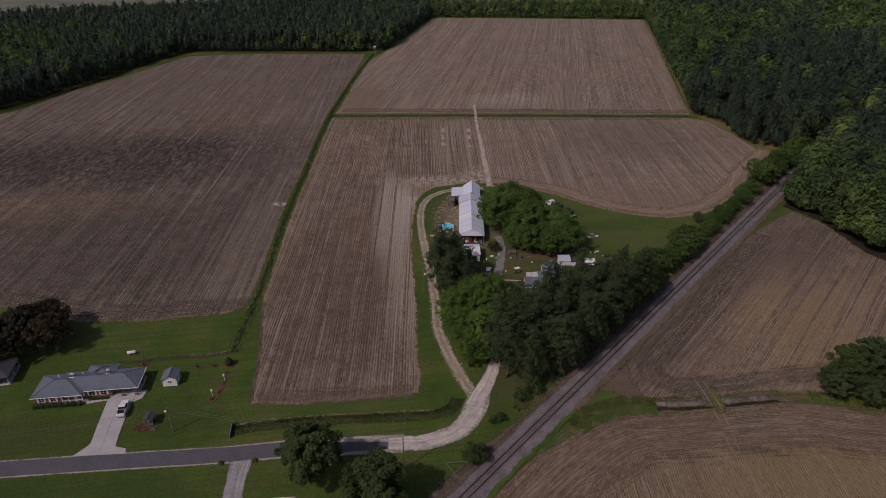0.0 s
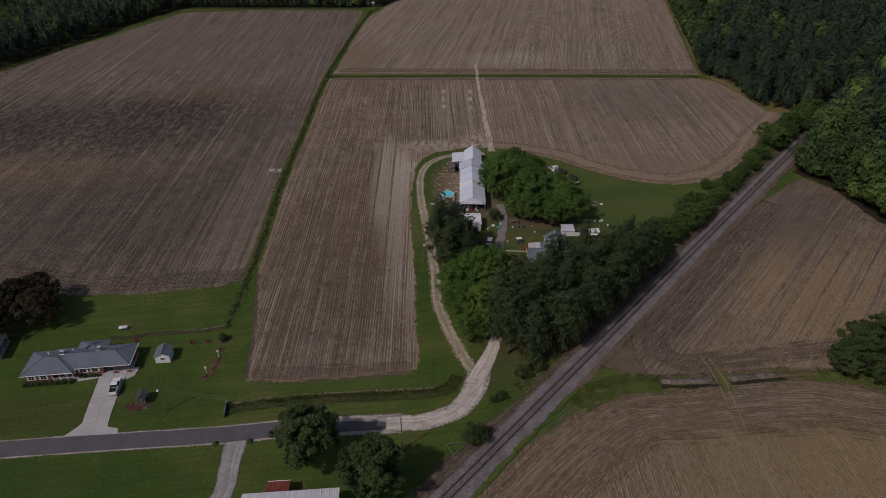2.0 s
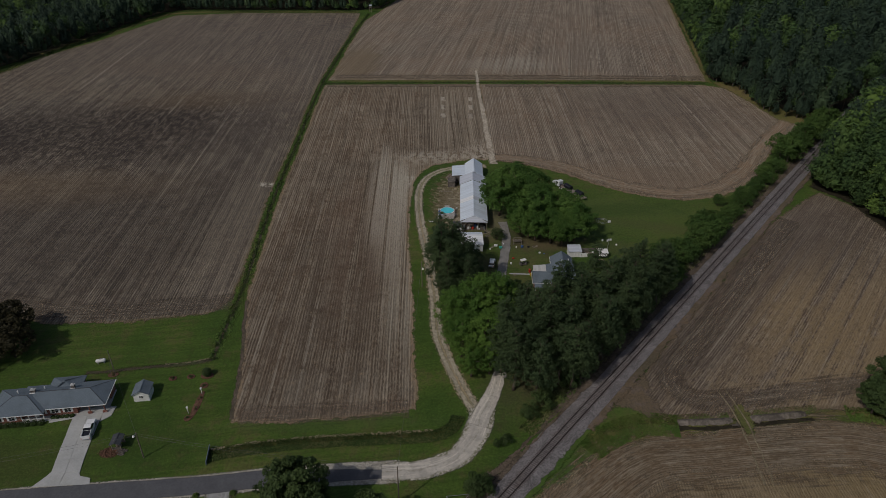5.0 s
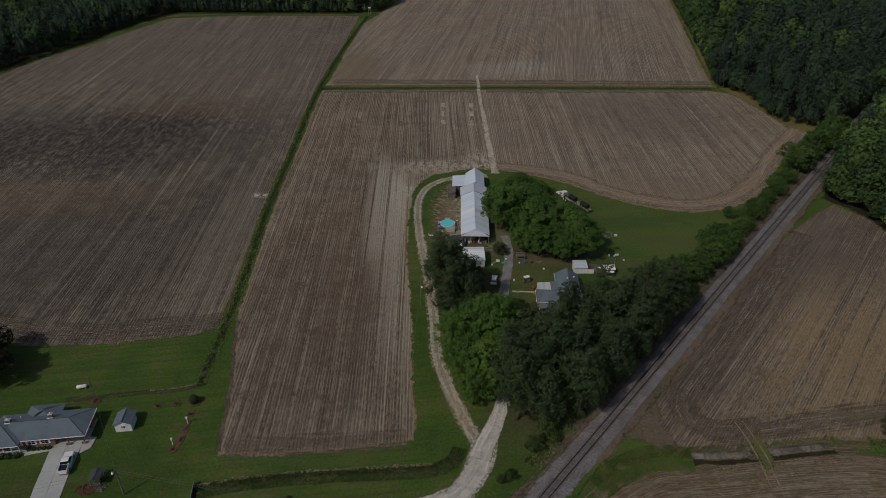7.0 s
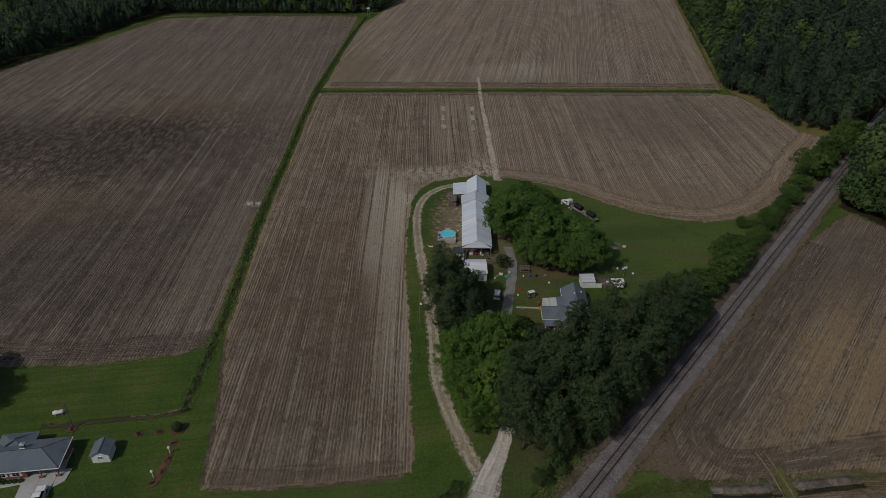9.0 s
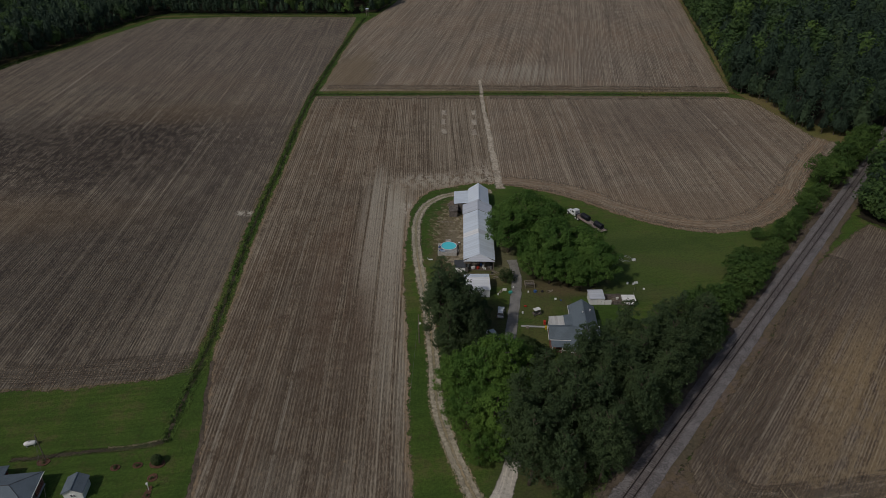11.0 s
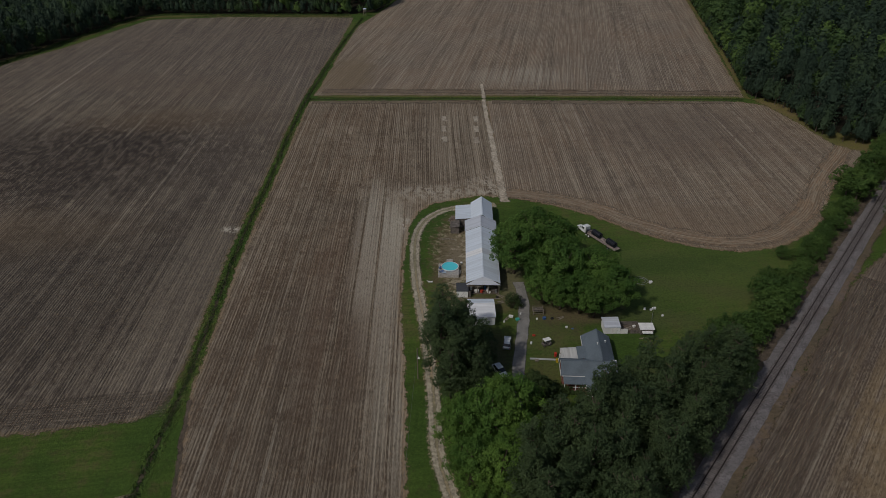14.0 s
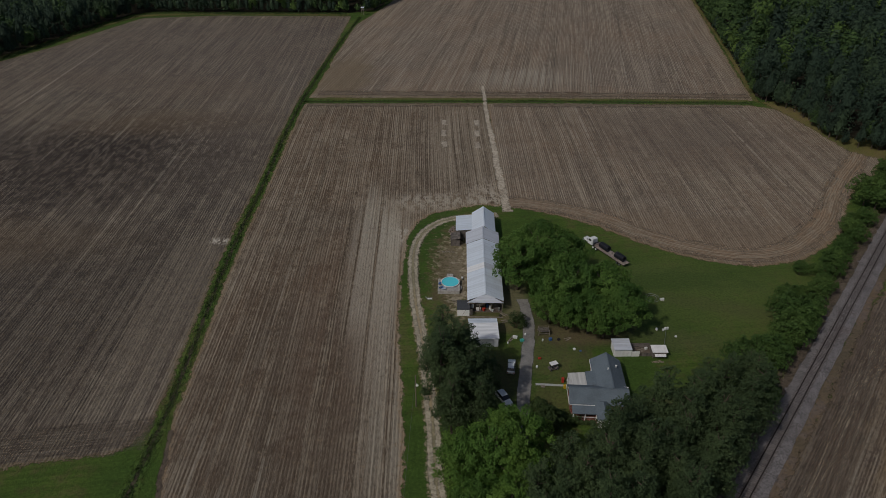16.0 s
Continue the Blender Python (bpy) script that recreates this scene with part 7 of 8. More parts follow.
for x0 in (1.2, 7.6):
    for k in range(6):
        if coil is None:
            bm = bmesh.new()
            rings = []
            for i in range(22):
                a = 2 * math.pi * i / 22
                rings.append([bm.verts.new((0.27 * math.cos(2 * math.pi * j / 8), (0.72 + 0.25 * math.sin(2 * math.pi * j / 8)) * math.cos(a), (0.72 + 0.25 * math.sin(2 * math.pi * j / 8)) * math.sin(a))) for j in range(8)])
            for i in range(22):
                for j in range(8):
                    bm.faces.new((rings[i][j], rings[i][(j + 1) % 8], rings[(i + 1) % 22][(j + 1) % 8], rings[(i + 1) % 22][j]))
            bmesh.ops.recalc_face_normals(bm, faces=bm.faces[:])
            coil = part("pipe_coil", bm, M["black_pipe"], None, smooth=True)
            ob = coil
        else:
            ob = new("pipe_coil", coil.data)
        ob.matrix_world = pose(47.2, 230.0, 0, 0, 0, 122.7) @ Matrix.Translation((x0 + k * 0.58, 0.05, 2.2))
        tagged(ob, "coil of black plastic pipe on the flatbed", "pipe coil", "pipe coils on the truck")

cart = empty("golf_cart", pose(21.5, 186.1, 0, 0, 0, 25), "golf cart with a white roof on the lawn", "golf cart")
part("roof", soften(boxes((-0.95, 0.95, -0.62, 0.62, 1.85, 1.93)), 0.03), M["white"], cart)
part("body", soften(prism([(-1.15, 0.3), (1.2, 0.3), (1.2, 0.75), (0.75, 0.85), (0.5, 0.45), (-0.2, 0.45), (-0.3, 0.8), (-1.15, 0.8)], 1.15), 0.04), M["barn_wall"], cart)
part("seat", soften(boxes((-0.75, -0.2, -0.5, 0.5, 0.8, 0.95)), 0.04), M["rubber"], cart)
for x in (-0.85, 0.8):
    for s in (-1, 1):
        bm = bmesh.new()
        tube(bm, (x, s * 0.55, 0.7), (x * 0.95, s * 0.55, 1.87), 0.025, n=6)
        part("roof_post", bm, M["steel"], cart)
for x in (-0.8, 0.8):
    for s in (-1, 1):
        wheel(cart, x, s * 0.5, 0.23, 0.2)

# ---- pool ----
pool = empty("swimming_pool", pose(-3.0, 219.3, 0), "round above-ground pool with turquoise water", "pool")
R = 2.45
bm = bmesh.new()
tube(bm, (0, 0, 0), (0, 0, 1.2), R, n=40, caps=False)
tube(bm, (0, 0, 0.02), (0, 0, 1.2), R - 0.06, n=40, caps=False)
part("pool_wall", bm, M["vinyl"], pool)
bm = bmesh.new()
inner, outer, up = [], [], []
for k in range(40):
    a = 2 * math.pi * k / 40
    inner.append(bm.verts.new(((R - 0.12) * math.cos(a), (R - 0.12) * math.sin(a), 1.24)))
    outer.append(bm.verts.new(((R + 0.1) * math.cos(a), (R + 0.1) * math.sin(a), 1.22)))
for k in range(40):
    bm.faces.new((inner[k], inner[(k + 1) % 40], outer[(k + 1) % 40], outer[k]))
part("top_rail", bm, M["white"], pool)
bm = bmesh.new()
bm.faces.new([bm.verts.new(((R - 0.05) * math.cos(2 * math.pi * k / 40), (R - 0.05) * math.sin(2 * math.pi * k / 40), 1.06)) for k in range(40)])
part("water", bm, M["water"], pool)
deck = empty("pool_deck", pose(-3.3, 218.2, 0), "pale wooden deck boards round the pool", "deck")
for k in range(20):
    x = -3.0 + 0.3 * (k + 0.5)
    dx = x - 0.3
    spans = [(-3.0, 2.8)]
    if abs(dx) < R + 0.1:
        q = math.sqrt((R + 0.12) ** 2 - dx * dx)
        spans = [(-3.0, 1.1 - q), (1.1 + q, 2.8)]
    for y0, y1 in spans:
        if y1 - y0 > 0.15:
            part("deck_board", boxes((x - 0.135, x + 0.135, y0, y1, 0.92, 1.0)), M["deck_pale"], deck)
for k in range(6):
    part("deck_board", boxes((-0.75 + k * 0.3, -0.48 + k * 0.3, 3.85, 5.3, 0.92, 1.0)), M["deck_pale"], deck)
for x in (-2.9, 2.8):
    for y in (-2.9, 0, 2.7):
        part("deck_post", boxes((x - 0.06, x + 0.06, y - 0.06, y + 0.06, 0, 0.92)), M["deck_pale"], deck)
part("deck_skirt", boxes((-2.95, 2.85, -3.0, -2.94, 0.0, 0.9)), M["deck_pale"], deck)
part("deck_step", boxes((2.9, 3.5, -1.0, 0.2, 0.0, 0.45)), M["deck_pale"], deck)


def chair(x, y, z, turn, mat, label, group):
    c = empty("lounge_chair", pose(x, y, z, 0, 0, turn), label, "chair", group)
    part("seat", boxes((-0.3, 0.9, -0.3, 0.3, 0.32, 0.38)), M[mat], c)
    part("backrest", slab_roof((-0.3, -0.3, 0.36), (-0.3, 0.3, 0.36), (-0.75, 0.3, 0.95), (-0.75, -0.3, 0.95), 0.05), M[mat], c)
    for u in (-0.25, 0.85):
        for v in (-0.27, 0.27):
            part("leg", boxes((u - 0.025, u + 0.025, v - 0.025, v + 0.025, 0, 0.32)), M["steel"], c)


chair(-5.6, 216.2, 1.0, 30, "blue", "blue lounge chair on the pool deck", "deck chairs")
chair(-4.9, 215.8, 1.0, 10, "vinyl", "pale lounge chair on the pool deck", "deck chairs")
chair(-5.8, 218.0, 1.0, 80, "blue", "blue lounge chair on the pool deck", "deck chairs")
chair(0.3, 222.2, 0, 90, "white", "white garden chair on the dry grass", "garden chairs")
chair(-8.6, 212.4, 0, 5, "white", "white lounge chair on the grass", "garden chairs")

# ---- poles and wires ----


def pole(x, y, h, label, lamp=0.0, arm=True, r=0.15):
    p = empty("utility_pole", pose(x, y, 0), label, "utility pole", "utility poles")
    bm = bmesh.new()
    tube(bm, (0, 0, -0.3), (0, 0, h), r, r * 0.7, n=10)
    part("post", bm, M["pole_wood"], p, smooth=False)
    if arm:
        part("crossarm", boxes((-0.06, 0.06, -0.6, 0.6, h - 0.5, h - 0.38)), M["pole_wood"], p)
        for s in (-0.5, 0, 0.5):
            bm = bmesh.new()
            tube(bm, (0, s, h - 0.38), (0, s, h - 0.2), 0.05, 0.03, n=8)
            part("insulator", bm, M["white"], p)
    if lamp:
        bm = bmesh.new()
        tube(bm, (0, 0, lamp), (0.9 * (-1 if x < -40 else 1) * 0.4, -0.5, lamp + 0.1), 0.035, n=6)
        part("lamp_arm", bm, M["steel"], p)
        bm = bmesh.new()
        e = Vector((0.36 * (-1 if x < -40 else 1), -0.5, lamp + 0.05))
        tube(bm, e, e + Vector((0, 0, -0.35)), 0.14, 0.32, n=12)
        part("lamp_head", bm, M["white"], p)


pole(-10.0, 96.6, 11.0, "tall grey wooden utility pole at the bend")
pole(-66.3, 106.9, 7.6, "wooden utility pole with a yard lamp", 7.2, False)
pole(-84.3, 133.0, 7.6, "thin wooden utility pole behind the house", 0, False, 0.12)
pole(-9.5, 173.2, 9.0, "wooden utility pole with a lamp beside the lane", 6.9, False)
pole(-137, 86, 9.5, "wooden utility pole beside the road")


def wire(a, b, sag, label="thin overhead wire between poles"):
    bm = bmesh.new()
    n = 16
    pts = [Vector(a).lerp(Vector(b), k / n) - Vector((0, 0, sag * 4 * (k / n) * (1 - k / n))) for k in range(n + 1)]
    side = (Vector(b) - Vector(a)).cross(Vector((0, 0, 1))).normalized()
    rings = [[bm.verts.new(p + side * (0.022 * math.cos(q)) + Vector((0, 0, 0.022 * math.sin(q)))) for q in (0, math.pi / 2, math.pi, 1.5 * math.pi)] for p in pts]
    for k in range(n):
        for j in range(4):
            bm.faces.new((rings[k][j], rings[k][(j + 1) % 4], rings[k + 1][(j + 1) % 4], rings[k + 1][j]))
    tagged(part("overhead_wire", bm, M["wire"], None), label, "wire", "overhead wires")


wire((-10, 96.6, 10.7), (-66.3, 106.9, 7.4), 0.9)
wire((-10, 97.1, 9.6), (-66.3, 106.9, 6.7), 1.1)
wire((-66.3, 106.9, 7.4), (-137, 86.5, 9.2), 1.0)
wire((-66.3, 106.9, 6.7), (-137, 85.5, 9.2), 1.2)
wire((-66.3, 106.9, 7.1), (-84.3, 133, 7.3), 0.5)
wire((-84.3, 133, 7.3), (-82.5, 128.5, 3.1), 0.3)
wire((-10, 96.6, 10.2), (-9.5, 173.2, 8.6), 1.2)
wire((-9.5, 173.2, 8.6), (2.6, 207, 3.6), 0.9)

# ---- lawn things by the brick house ----
tank = empty("propane_tank", pose(-89.6, 136.9, 0, 0, 0, 17), "white propane tank lying on the lawn", "propane tank")
bm = bmesh.new()
bmesh.ops.create_uvsphere(bm, u_segments=16, v_segments=12, radius=0.5)
for v in bm.verts:
    v.co = Vector((v.co.z + (0.75 if v.co.z > 0 else -0.75 if v.co.z < 0 else 0), v.co.x, v.co.y + 0.75))
part("vessel", bm, M["white"], tank, smooth=True)
part("valve_dome", soften(boxes((-0.15, 0.15, -0.15, 0.15, 1.2, 1.42)), 0.04), M["steel"], tank)
for x in (-0.7, 0.7):
    part("foot", boxes((x - 0.08, x + 0.08, -0.4, 0.4, 0, 0.4)), M["concrete"], tank)


def ring_bed(x, y, rx, ry, seed, label):
    """A low ring of stones with red mulch and a small plant."""
    b = empty("flower_bed", pose(x, y, 0), label, "flower bed", "flower beds on the lawn")
    bm = bmesh.new()
    n = 26
    c = bm.verts.new((0, 0, 0.16))
    ring = [bm.verts.new((rx * math.cos(2 * math.pi * k / n), ry * math.sin(2 * math.pi * k / n), 0.05)) for k in range(n)]
    for k in range(n):
        bm.faces.new((c, ring[k], ring[(k + 1) % n]))
    part("mulch", bm, M["mulch"], b)
    rng = random.Random(seed)
    for k in range(n):
        a = 2 * math.pi * k / n
        s = rng.uniform(0.12, 0.2)
        q = Matrix.Translation((rx * math.cos(a), ry * math.sin(a), s * 0.4)) @ Matrix.Rotation(a + rng.uniform(-0.3, 0.3), 4, "Z")
        part("brick", box(bmesh.new(), -s * 0.6, s * 0.6, -s, s, -s * 0.5, s * 0.5, q), M["mulch"], b)
    g = np.random.default_rng(seed)
    lobes = [(g.uniform(-0.4, 0.4) * rx, g.uniform(-0.6, 0.6) * ry, 0.35, 0.3, 0.9) for _ in range(4)]
    tagged(link("flowers", quad_mesh("flowers", cloud(g, lobes, 90, 0.1), M["dark_leaf"]), None, b), kind="stuff")


rng = np.random.default_rng(77)
ball = link("round_shrub", quad_mesh("round_shrub", cloud(rng, [(0, 0, 1.15, 1.15, 1.0)], 900, 0.16, 0.7), M["dark_leaf"]), None)
ball.location = (-61.0, 133.0, 0)
tagged(ball, "round clipped dark green shrub on the lawn", "shrub")


for k, (x, y, rx, ry) in enumerate(((-69.2, 131.6, 0.9, 0.7), (-64.9, 132.4, 0.9, 0.7), (-61.0, 132.9, 1.5, 1.1), (-60.6, 129.4, 0.9, 0.9), (-60.1, 122.9, 0.75, 4.4), (-60.8, 118.5, 0.8, 0.8), (-84.6, 132.6, 1.2, 0.9))):
    ring_bed(x, y, rx, ry, 80 + k, "red mulch flower bed with low green plants")
for x, y in ((-60.1, 126.4), (-61.2, 120.1)):
    h = empty("bird_house", pose(x, y, 0), "white bird house on a post", "bird house", "bird houses")
    part("post", boxes((-0.05, 0.05, -0.05, 0.05, 0, 1.7)), M["white"], h)
    part("house", boxes((-0.17, 0.17, -0.17, 0.17, 1.7, 2.0)), M["white"], h)
    part("roof", hip_roof(-0.22, 0.22, -0.22, 0.22, 2.04, 0.15, "x", 0.04), M["white"], h)
bm = bmesh.new()
box(bm, -0.06, 0.06, -2.4, 2.4, -0.1, 1.25, pose(-52.5, 107.5, 0, 0, 8, 9))
tagged(part("ditch_guard", bm, M["guard"], None), "upright blue-grey sheet at the ditch end", "guard")
g = empty("pipe_barrier", pose(0, 97.8, 0), "low barrier of bent grey pipe by the track", "barrier")
for a, b in (((-0.5, 0.2, 0), (-0.5, 0.2, 0.9)), ((-0.5, 0.2, 0.9), (1.3, -2.7, 0.9)), ((1.3, -2.7, 0.9), (1.3, -2.7, 0)), ((1.3, -2.7, 0.9), (4.3, 0.9, 0.9)), ((4.3, 0.9, 0.9), (4.3, 0.9, 0)), ((-0.5, 0.2, 0.9), (4.3, 0.9, 0.9))):
    bm = bmesh.new()
    tube(bm, a, b, 0.05, n=8)
    part("pipe", bm, M["steel"], g)
stand = empty("hunting_stand", pose(-68.8, 540, 0), "small wooden hunting stand on legs", "hunting stand")
for x in (-0.7, 0.7):
    for y in (-0.7, 0.7):
        part("leg", boxes((x - 0.07, x + 0.07, y - 0.07, y + 0.07, 0, 3.4)), M["wood"], stand)
part("cabin", boxes((-0.9, 0.9, -0.9, 0.9, 3.4, 4.9)), M["barn_wall"], stand)
part("roof", slab_roof((-1.1, -1.1, 5.0), (1.1, -1.1, 5.0), (1.1, 1.1, 5.3), (-1.1, 1.1, 5.3)), M["roof_metal"], stand)

# ---- farmyard clutter ----


def drum(x, y, mat, label, r=0.3, h=0.88, z=0.0, group="drums and tubs"):
    bm = bmesh.new()
    for a, b, q in ((0, 0.03, r * 1.03), (0.03, h * 0.33, r), (h * 0.33, h * 0.36, r * 1.03), (h * 0.36, h * 0.66, r), (h * 0.66, h * 0.69, r * 1.03), (h * 0.69, h, r)):
        tube(bm, (0, 0, a), (0, 0, b), q, n=14)
    ob = part("drum", bm, M[mat], None)
    ob.location = (x, y, z)
    tagged(ob, label, "drum", group)


def crate(x, y, sx, sy, sz, turn, mat, label, z=0.0, group="boxes in the yard"):
    c = empty("crate", pose(x, y, z, 0, 0, turn), label, "crate", group)
    part("box", soften(boxes((-sx / 2, sx / 2, -sy / 2, sy / 2, 0.02, sz)), 0.02), M[mat], c)
    part("lid", boxes((-sx / 2 - 0.03, sx / 2 + 0.03, -sy / 2 - 0.03, sy / 2 + 0.03, sz, sz + 0.05)), M[mat], c)


def tyre(x, y, z, label, r=0.4, flat=True, group="tyres"):
    bm = bmesh.new()
    rings = []
    for i in range(20):
        a = 2 * math.pi * i / 20
        rings.append([bm.verts.new(((r - 0.11 + 0.11 * math.cos(2 * math.pi * j / 8)) * math.cos(a), (r - 0.11 + 0.11 * math.cos(2 * math.pi * j / 8)) * math.sin(a), 0.11 + 0.11 * math.sin(2 * math.pi * j / 8))) for j in range(8)])
    for i in range(20):
        for j in range(8):
            bm.faces.new((rings[i][j], rings[(i + 1) % 20][j], rings[(i + 1) % 20][(j + 1) % 8], rings[i][(j + 1) % 8]))
    ob = part("tyre", bm, M["rubber"], None)
    ob.location = (x, y, z)
    tagged(ob, label, "tyre", group)


def board_pile(x, y, turn, n, length, seed, mat, label, group="plank piles"):
    rng = random.Random(seed)
    p = empty("plank_pile", pose(x, y, 0, 0, 0, turn), label, "plank pile", group)
    for k in range(n):
        bm = bmesh.new()
        box(bm, -length / 2 * rng.uniform(0.7, 1), length / 2 * rng.uniform(0.7, 1), -0.09, 0.09, 0.02, 0.06, pose(0, rng.uniform(-0.6, 0.6), 0.05 * k, rng.uniform(-4, 4), rng.uniform(-3, 3), rng.uniform(-14, 14)))
        part("plank", bm, M[mat], p)


def bench(x, y, turn, label, group="workbenches", w=2.2, d=0.9, h=0.9, mat="wood"):
    b = empty("workbench", pose(x, y, 0, 0, 0, turn), label, "workbench", group)
    part("top", boxes((-w / 2, w / 2, -d / 2, d / 2, h - 0.06, h)), M[mat], b)
    part("shelf", boxes((-w / 2 + 0.05, w / 2 - 0.05, -d / 2 + 0.05, d / 2 - 0.05, 0.3, 0.34)), M[mat], b)
    for u in (-w / 2 + 0.06, w / 2 - 0.06):
        for v in (-d / 2 + 0.06, d / 2 - 0.06):
            part("leg", boxes((u - 0.05, u + 0.05, v - 0.05, v + 0.05, 0, h - 0.06)), M[mat], b)


bench(5.2, 210.0, 4, "wooden workbench in the open barn")
bench(8.6, 209.6, -6, "wooden workbench in the open barn")
drum(3.1, 209.2, "white", "white tub in the open barn", z=0.1)
drum(6.9, 209.6, "blue", "blue drum in the open barn", z=0.1)
drum(7.6, 208.8, "white", "white drum in the open barn", z=0.1)
drum(9.9, 208.2, "steel", "grey drum in the open barn", z=0.1)
crate(4.6, 208.2, 1.1, 0.7, 0.6, 12, "white", "white chest in the open barn", 0.1)
crate(8.0, 207.9, 0.8, 0.5, 0.4, -25, "white", "white box at the barn front", 0.1)
crate(6.0, 208.0, 0.6, 0.6, 0.7, 40, "red", "red tool box in the open barn", 0.1)
crate(9.2, 208.6, 0.9, 0.6, 0.5, 8, "barn_wall", "dark box in the open barn", 0.1)
tyre(3.6, 208.0, 0.1, "worn black tyre on the barn floor")
tyre(10.2, 206.0, 0.0, "worn black tyre by the barn")
board_pile(11.2, 206.6, -40, 5, 2.4, 1, "wood", "loose pale planks by the barn")
board_pile(11.0, 203.8, 20, 5, 1.8, 2, "wood", "loose planks beside the drive")
crate(15.0, 196.0, 0.9, 0.7, 0.5, 20, "teal", "teal plastic tub beside the drive", 0)
crate(13.4, 197.2, 1.1, 0.6, 0.5, -15, "white", "pale plastic box beside the drive", 0)
board_pile(12.4, 196.6, 55, 4, 2.6, 3, "wood", "pale planks beside the drive")
drum(16.0, 198.4, "white", "white bucket beside the drive", 0.22, 0.5)
drum(11.5, 195.0, "white", "white bucket on the bare ground", 0.2, 0.45)
rack = empty("timber_rack", pose(20.6, 199.2, 0, 0, 0, 3), "grey timber rack loaded with scrap", "rack")
for x in (-1.3, 1.3):
    for y in (-0.8, 0.8):
        part("post", boxes((x - 0.07, x + 0.07, y - 0.07, y + 0.07, 0, 1.7)), M["wood"], rack)
for z in (0.5, 1.1, 1.65):
    for y in (-0.8, 0.8):
        part("rail", boxes((-1.4, 1.4, y - 0.05, y + 0.05, z, z + 0.08)), M["wood"], rack)
for k in range(6):
    part("plank", boxes((-1.35 + 0.46 * k, -1.0 + 0.46 * k, -0.85, 0.85, 1.16, 1.22)), M["barn_wall"], rack)
drum(20.1, 196.4, "white", "white pail at the tree edge", 0.22, 0.45)
crate(22.0, 196.6, 0.7, 0.6, 0.6, 15, "blue", "blue box at the tree edge", 0)
tyre(24.0, 196.8, 0, "black tyre in the grass")
tyre(24.1, 196.7, 0.22, "black tyre on another tyre")
board_pile(26.4, 197.2, 30, 5, 2.2, 4, "wood", "weathered planks at the tree edge")
crate(27.4, 193.2, 0.5, 0.5, 0.35, 30, "white", "white box on the lawn", 0)
crate(28.8, 192.7, 0.4, 0.3, 0.2, 10, "blue", "small blue box on the lawn", 0)
crate(18.7, 189.6, 0.7, 0.4, 0.3, 10, "red", "red toy on the lawn", 0)
drum(17.8, 186.6, "white", "pale green pail on the lawn", 0.25, 0.5)
crate(18.6, 180.2, 0.8, 0.6, 0.3, 5, "wood", "pale box by the path", 0)
crate(23.4, 180.0, 0.5, 0.6, 0.7, 0, "yellow", "yellow box at the house wall", 0)
crate(23.2, 182.0, 0.5, 0.8, 1.0, 0, "red", "red cabinet at the porch", 0)
for x, y, h in ((49.1, 201.6, 0.5), (50.7, 201.4, 0.45), (51.3, 201.8, 0.55), (51.9, 202.0, 0.5), (53.2, 199.0, 0.3)):
    drum(x, y, "white", "white bucket on the grass", 0.3, h, 0, "white buckets on the grass")
crate(53.6, 214.2, 0.9, 0.5, 0.6, 10, "white", "white box on the lawn", 0)
hoop = empty("trampoline_ring", pose(51.2, 215.2, 0), "grey metal ring lying in the grass", "ring")
n = 28
for r in (1.9, 1.2):
    bm = bmesh.new()
    for k in range(n):
        a, b = 2 * math.pi * k / n, 2 * math.pi * (k + 1) / n
        tube(bm, (r * math.cos(a), r * math.sin(a), 0.08), (r * math.cos(b), r * math.sin(b), 0.08), 0.05, n=6, caps=False)
    part("ring", bm, M["steel"], hoop)
board_pile(43.6, 193.2, 20, 6, 2.2, 6, "wood", "pale scrap boards in the pen")
tyre(42.2, 192.6, 0.08, "black tyre in the pen")
crate(44.6, 193.8, 0.7, 0.5, 0.5, 30, "white", "white box in the pen", 0.08)
heap("rubble_heap", 46.3, 189.4, 1.5, 0.4, 30, 0.12, 0.3, 9, "stone", "small stones before the hutch", "stones")
fence = empty("wire_fence", pose(48.6, 193.0, 0, 0, 0, 72), "thin wire fence on steel posts", "fence")
for k in range(6):
    bm = bmesh.new()
    tube(bm, (k * 1.7, 0, 0), (k * 1.7, 0, 1.3), 0.03, n=6)
    part("post", bm, M["steel"], fence)
for z in (0.4, 0.8, 1.2):
    bm = bmesh.new()
    tube(bm, (0, 0, z), (8.5, 0, z), 0.012, n=4)
    part("strand", bm, M["steel"], fence)
board_pile(-2.6, 243.6, 5, 6, 2.6, 7, "wood", "grey planks stacked by the barn")
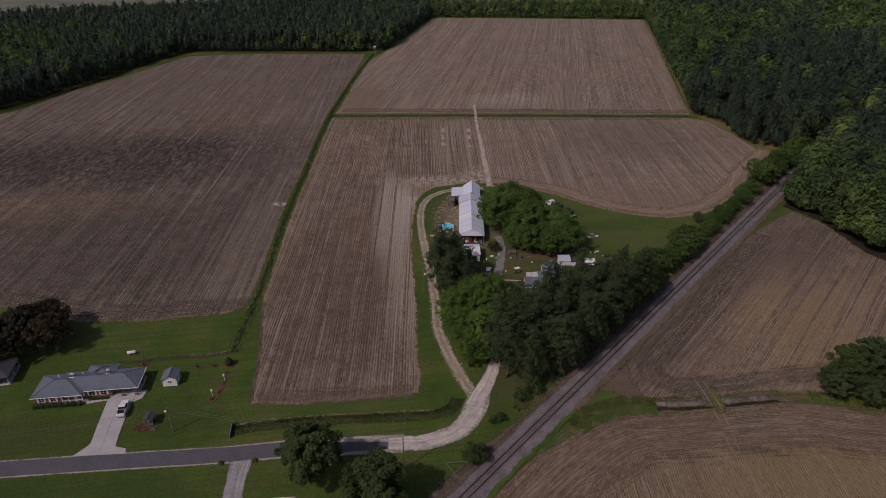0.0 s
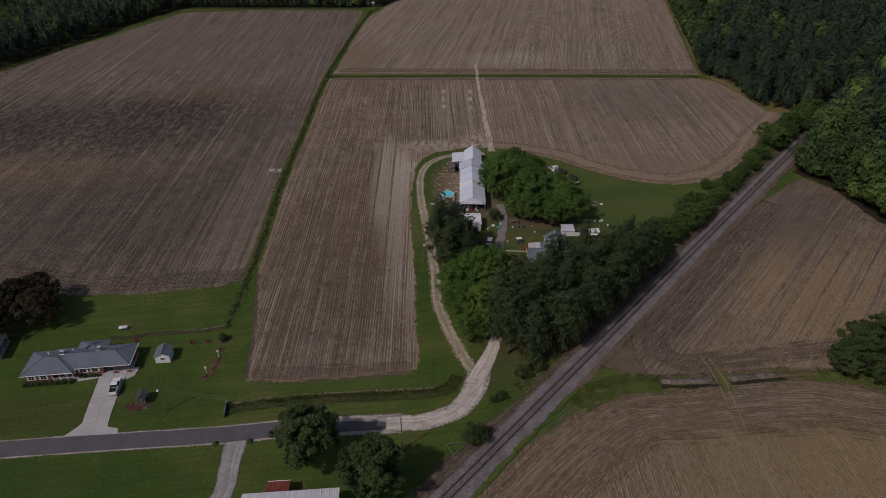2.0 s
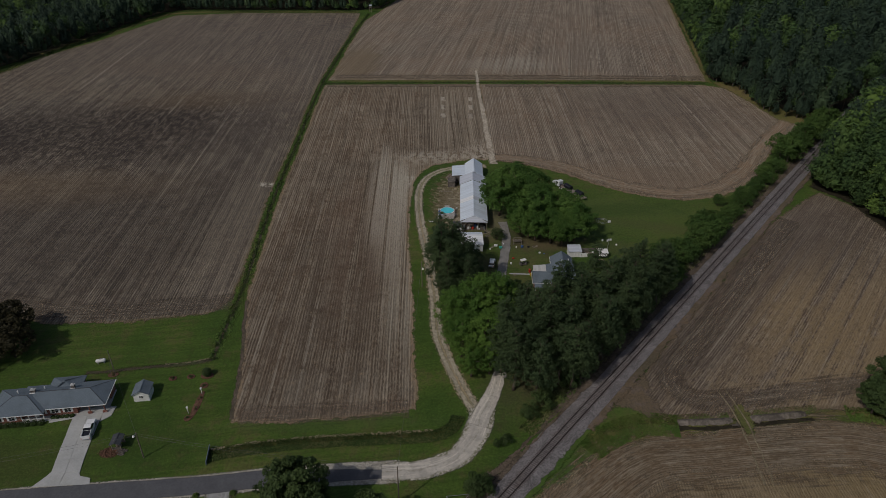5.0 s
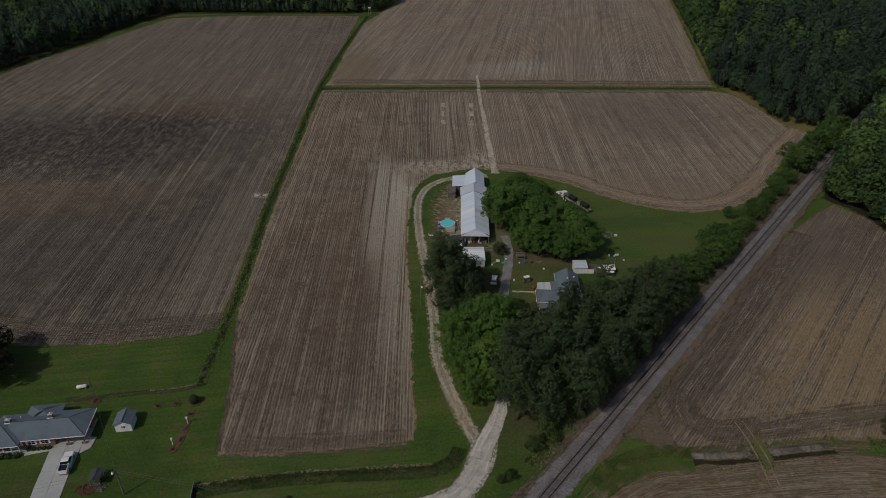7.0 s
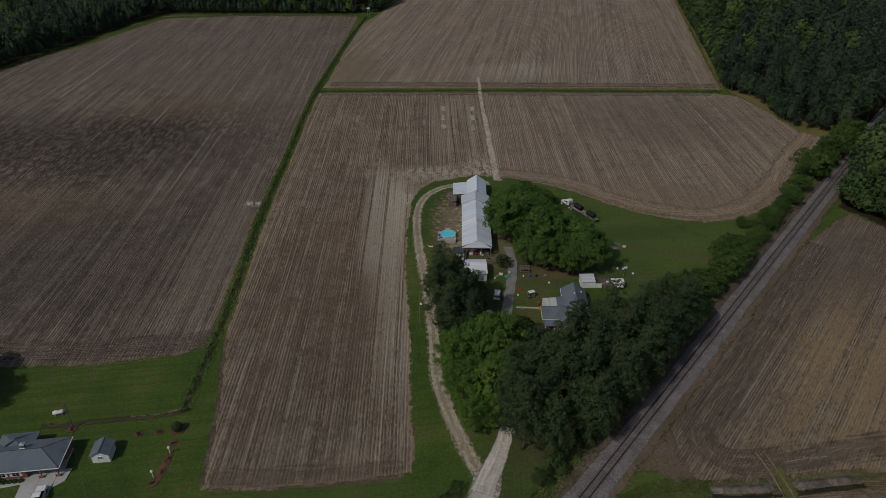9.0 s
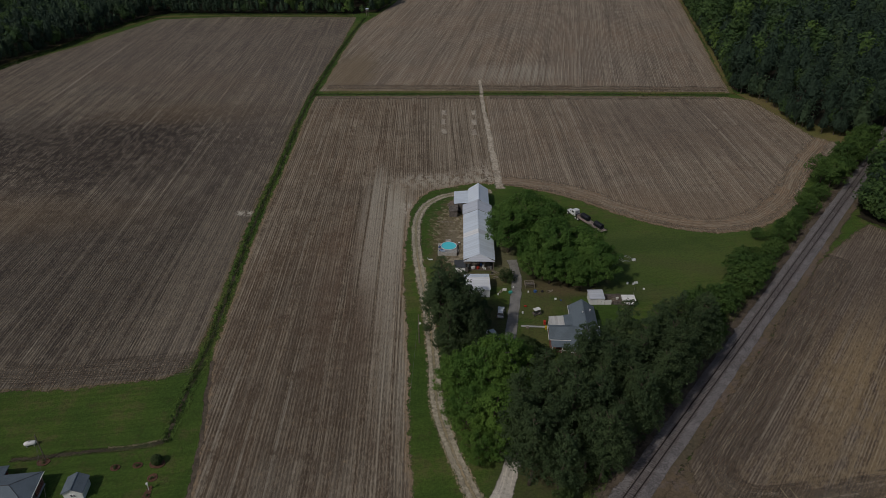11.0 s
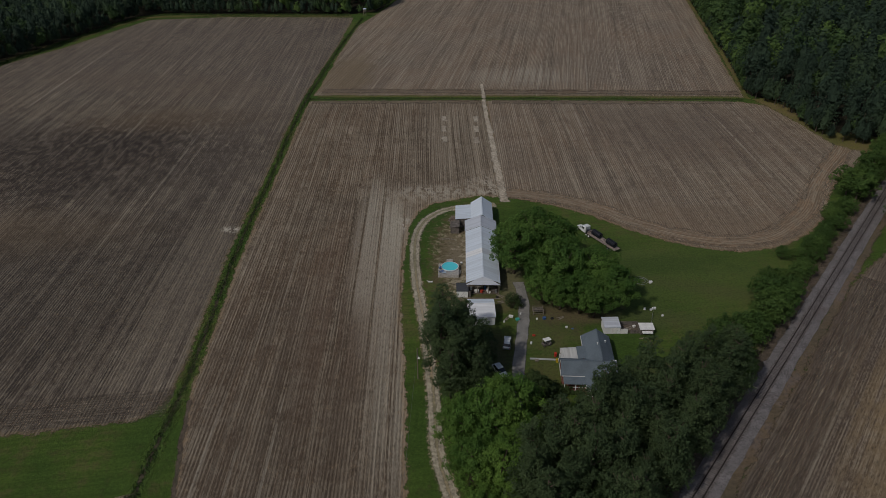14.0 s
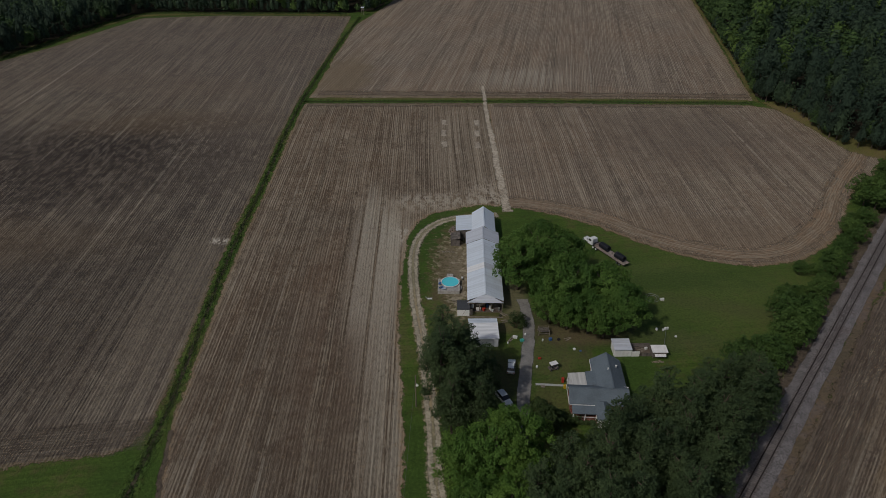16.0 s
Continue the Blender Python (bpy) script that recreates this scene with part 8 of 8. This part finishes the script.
board_pile(-2.4, 247.2, 80, 5, 2.0, 8, "barn_wall", "dark scrap boards by the barn")
bench(-0.6, 243.6, 0, "grey bench by the plank store", "workbenches", 2.6, 1.0, 0.8, "barn_wall")
tyre(-3.0, 246.0, 0, "black tyre by the barn")
heap("scrap_heap", -2.8, 248.6, 1.2, 2.6, 60, 0.15, 0.5, 11, "stone", "scrap and rubble beside the lean-to", "scrap")
heap("bark_scatter", -4.5, 236.5, 3.0, 0.5, 60, 0.08, 0.25, 12, "wood", "pale wood scraps on bare ground", "scrap")
board_pile(-1.2, 211.6, -20, 4, 2.6, 9, "wood", "loose planks on the dry grass")

# culvert ends at the field crossing
for k, (x, y) in enumerate(((65.0, 119.9), (70.6, 121.1))):
    c = empty("culvert", pose(x, y, 0, 0, 0, 8), "concrete culvert end in the field ditch", "culvert", "culvert ends")
    bm = bmesh.new()
    tube(bm, (-0.7, 0, 0.12), (0.7, 0, 0.12), 0.28, n=14)
    part("pipe", bm, M["spoil"], c)
    part("headwall", soften(boxes((-0.08 if k else 0.6, 0.08 if k else 0.76, -0.6, 0.6, 0, 0.42))), M["spoil"], c)

# flower rings at the mouth of the house drive
for x, y in ((-51.6, 97.2), (-44.2, 98.2)):
    ring = empty("flower_ring", pose(x, y, 0, 0, 0, 9), "ring of pale stones with green plants", "flower bed", "flower rings")
    bm = bmesh.new()
    tube(bm, (0, 0, 0.0), (0, 0, 0.1), 0.7, 0.62, n=16)
    part("soil", bm, M["dark_soil"], ring)
    for k in range(12):
        a = k * math.pi / 6
        bm = bmesh.new()
        bmesh.ops.create_icosphere(bm, subdivisions=1, radius=0.14, matrix=Matrix.Translation((0.75 * math.cos(a), 1.05 * math.sin(a), 0.08)) @ Matrix.Diagonal((1.0, 0.9, 0.75, 1)))
        part("stone", bm, M["spoil"], ring)
    rng = np.random.default_rng(int(-x))
    link("plants", quad_mesh("plants", cloud(rng, [(0, 0, 0.25, 0.75, 0.5)], 220, 0.15), M["tall_grass"]), None, ring)
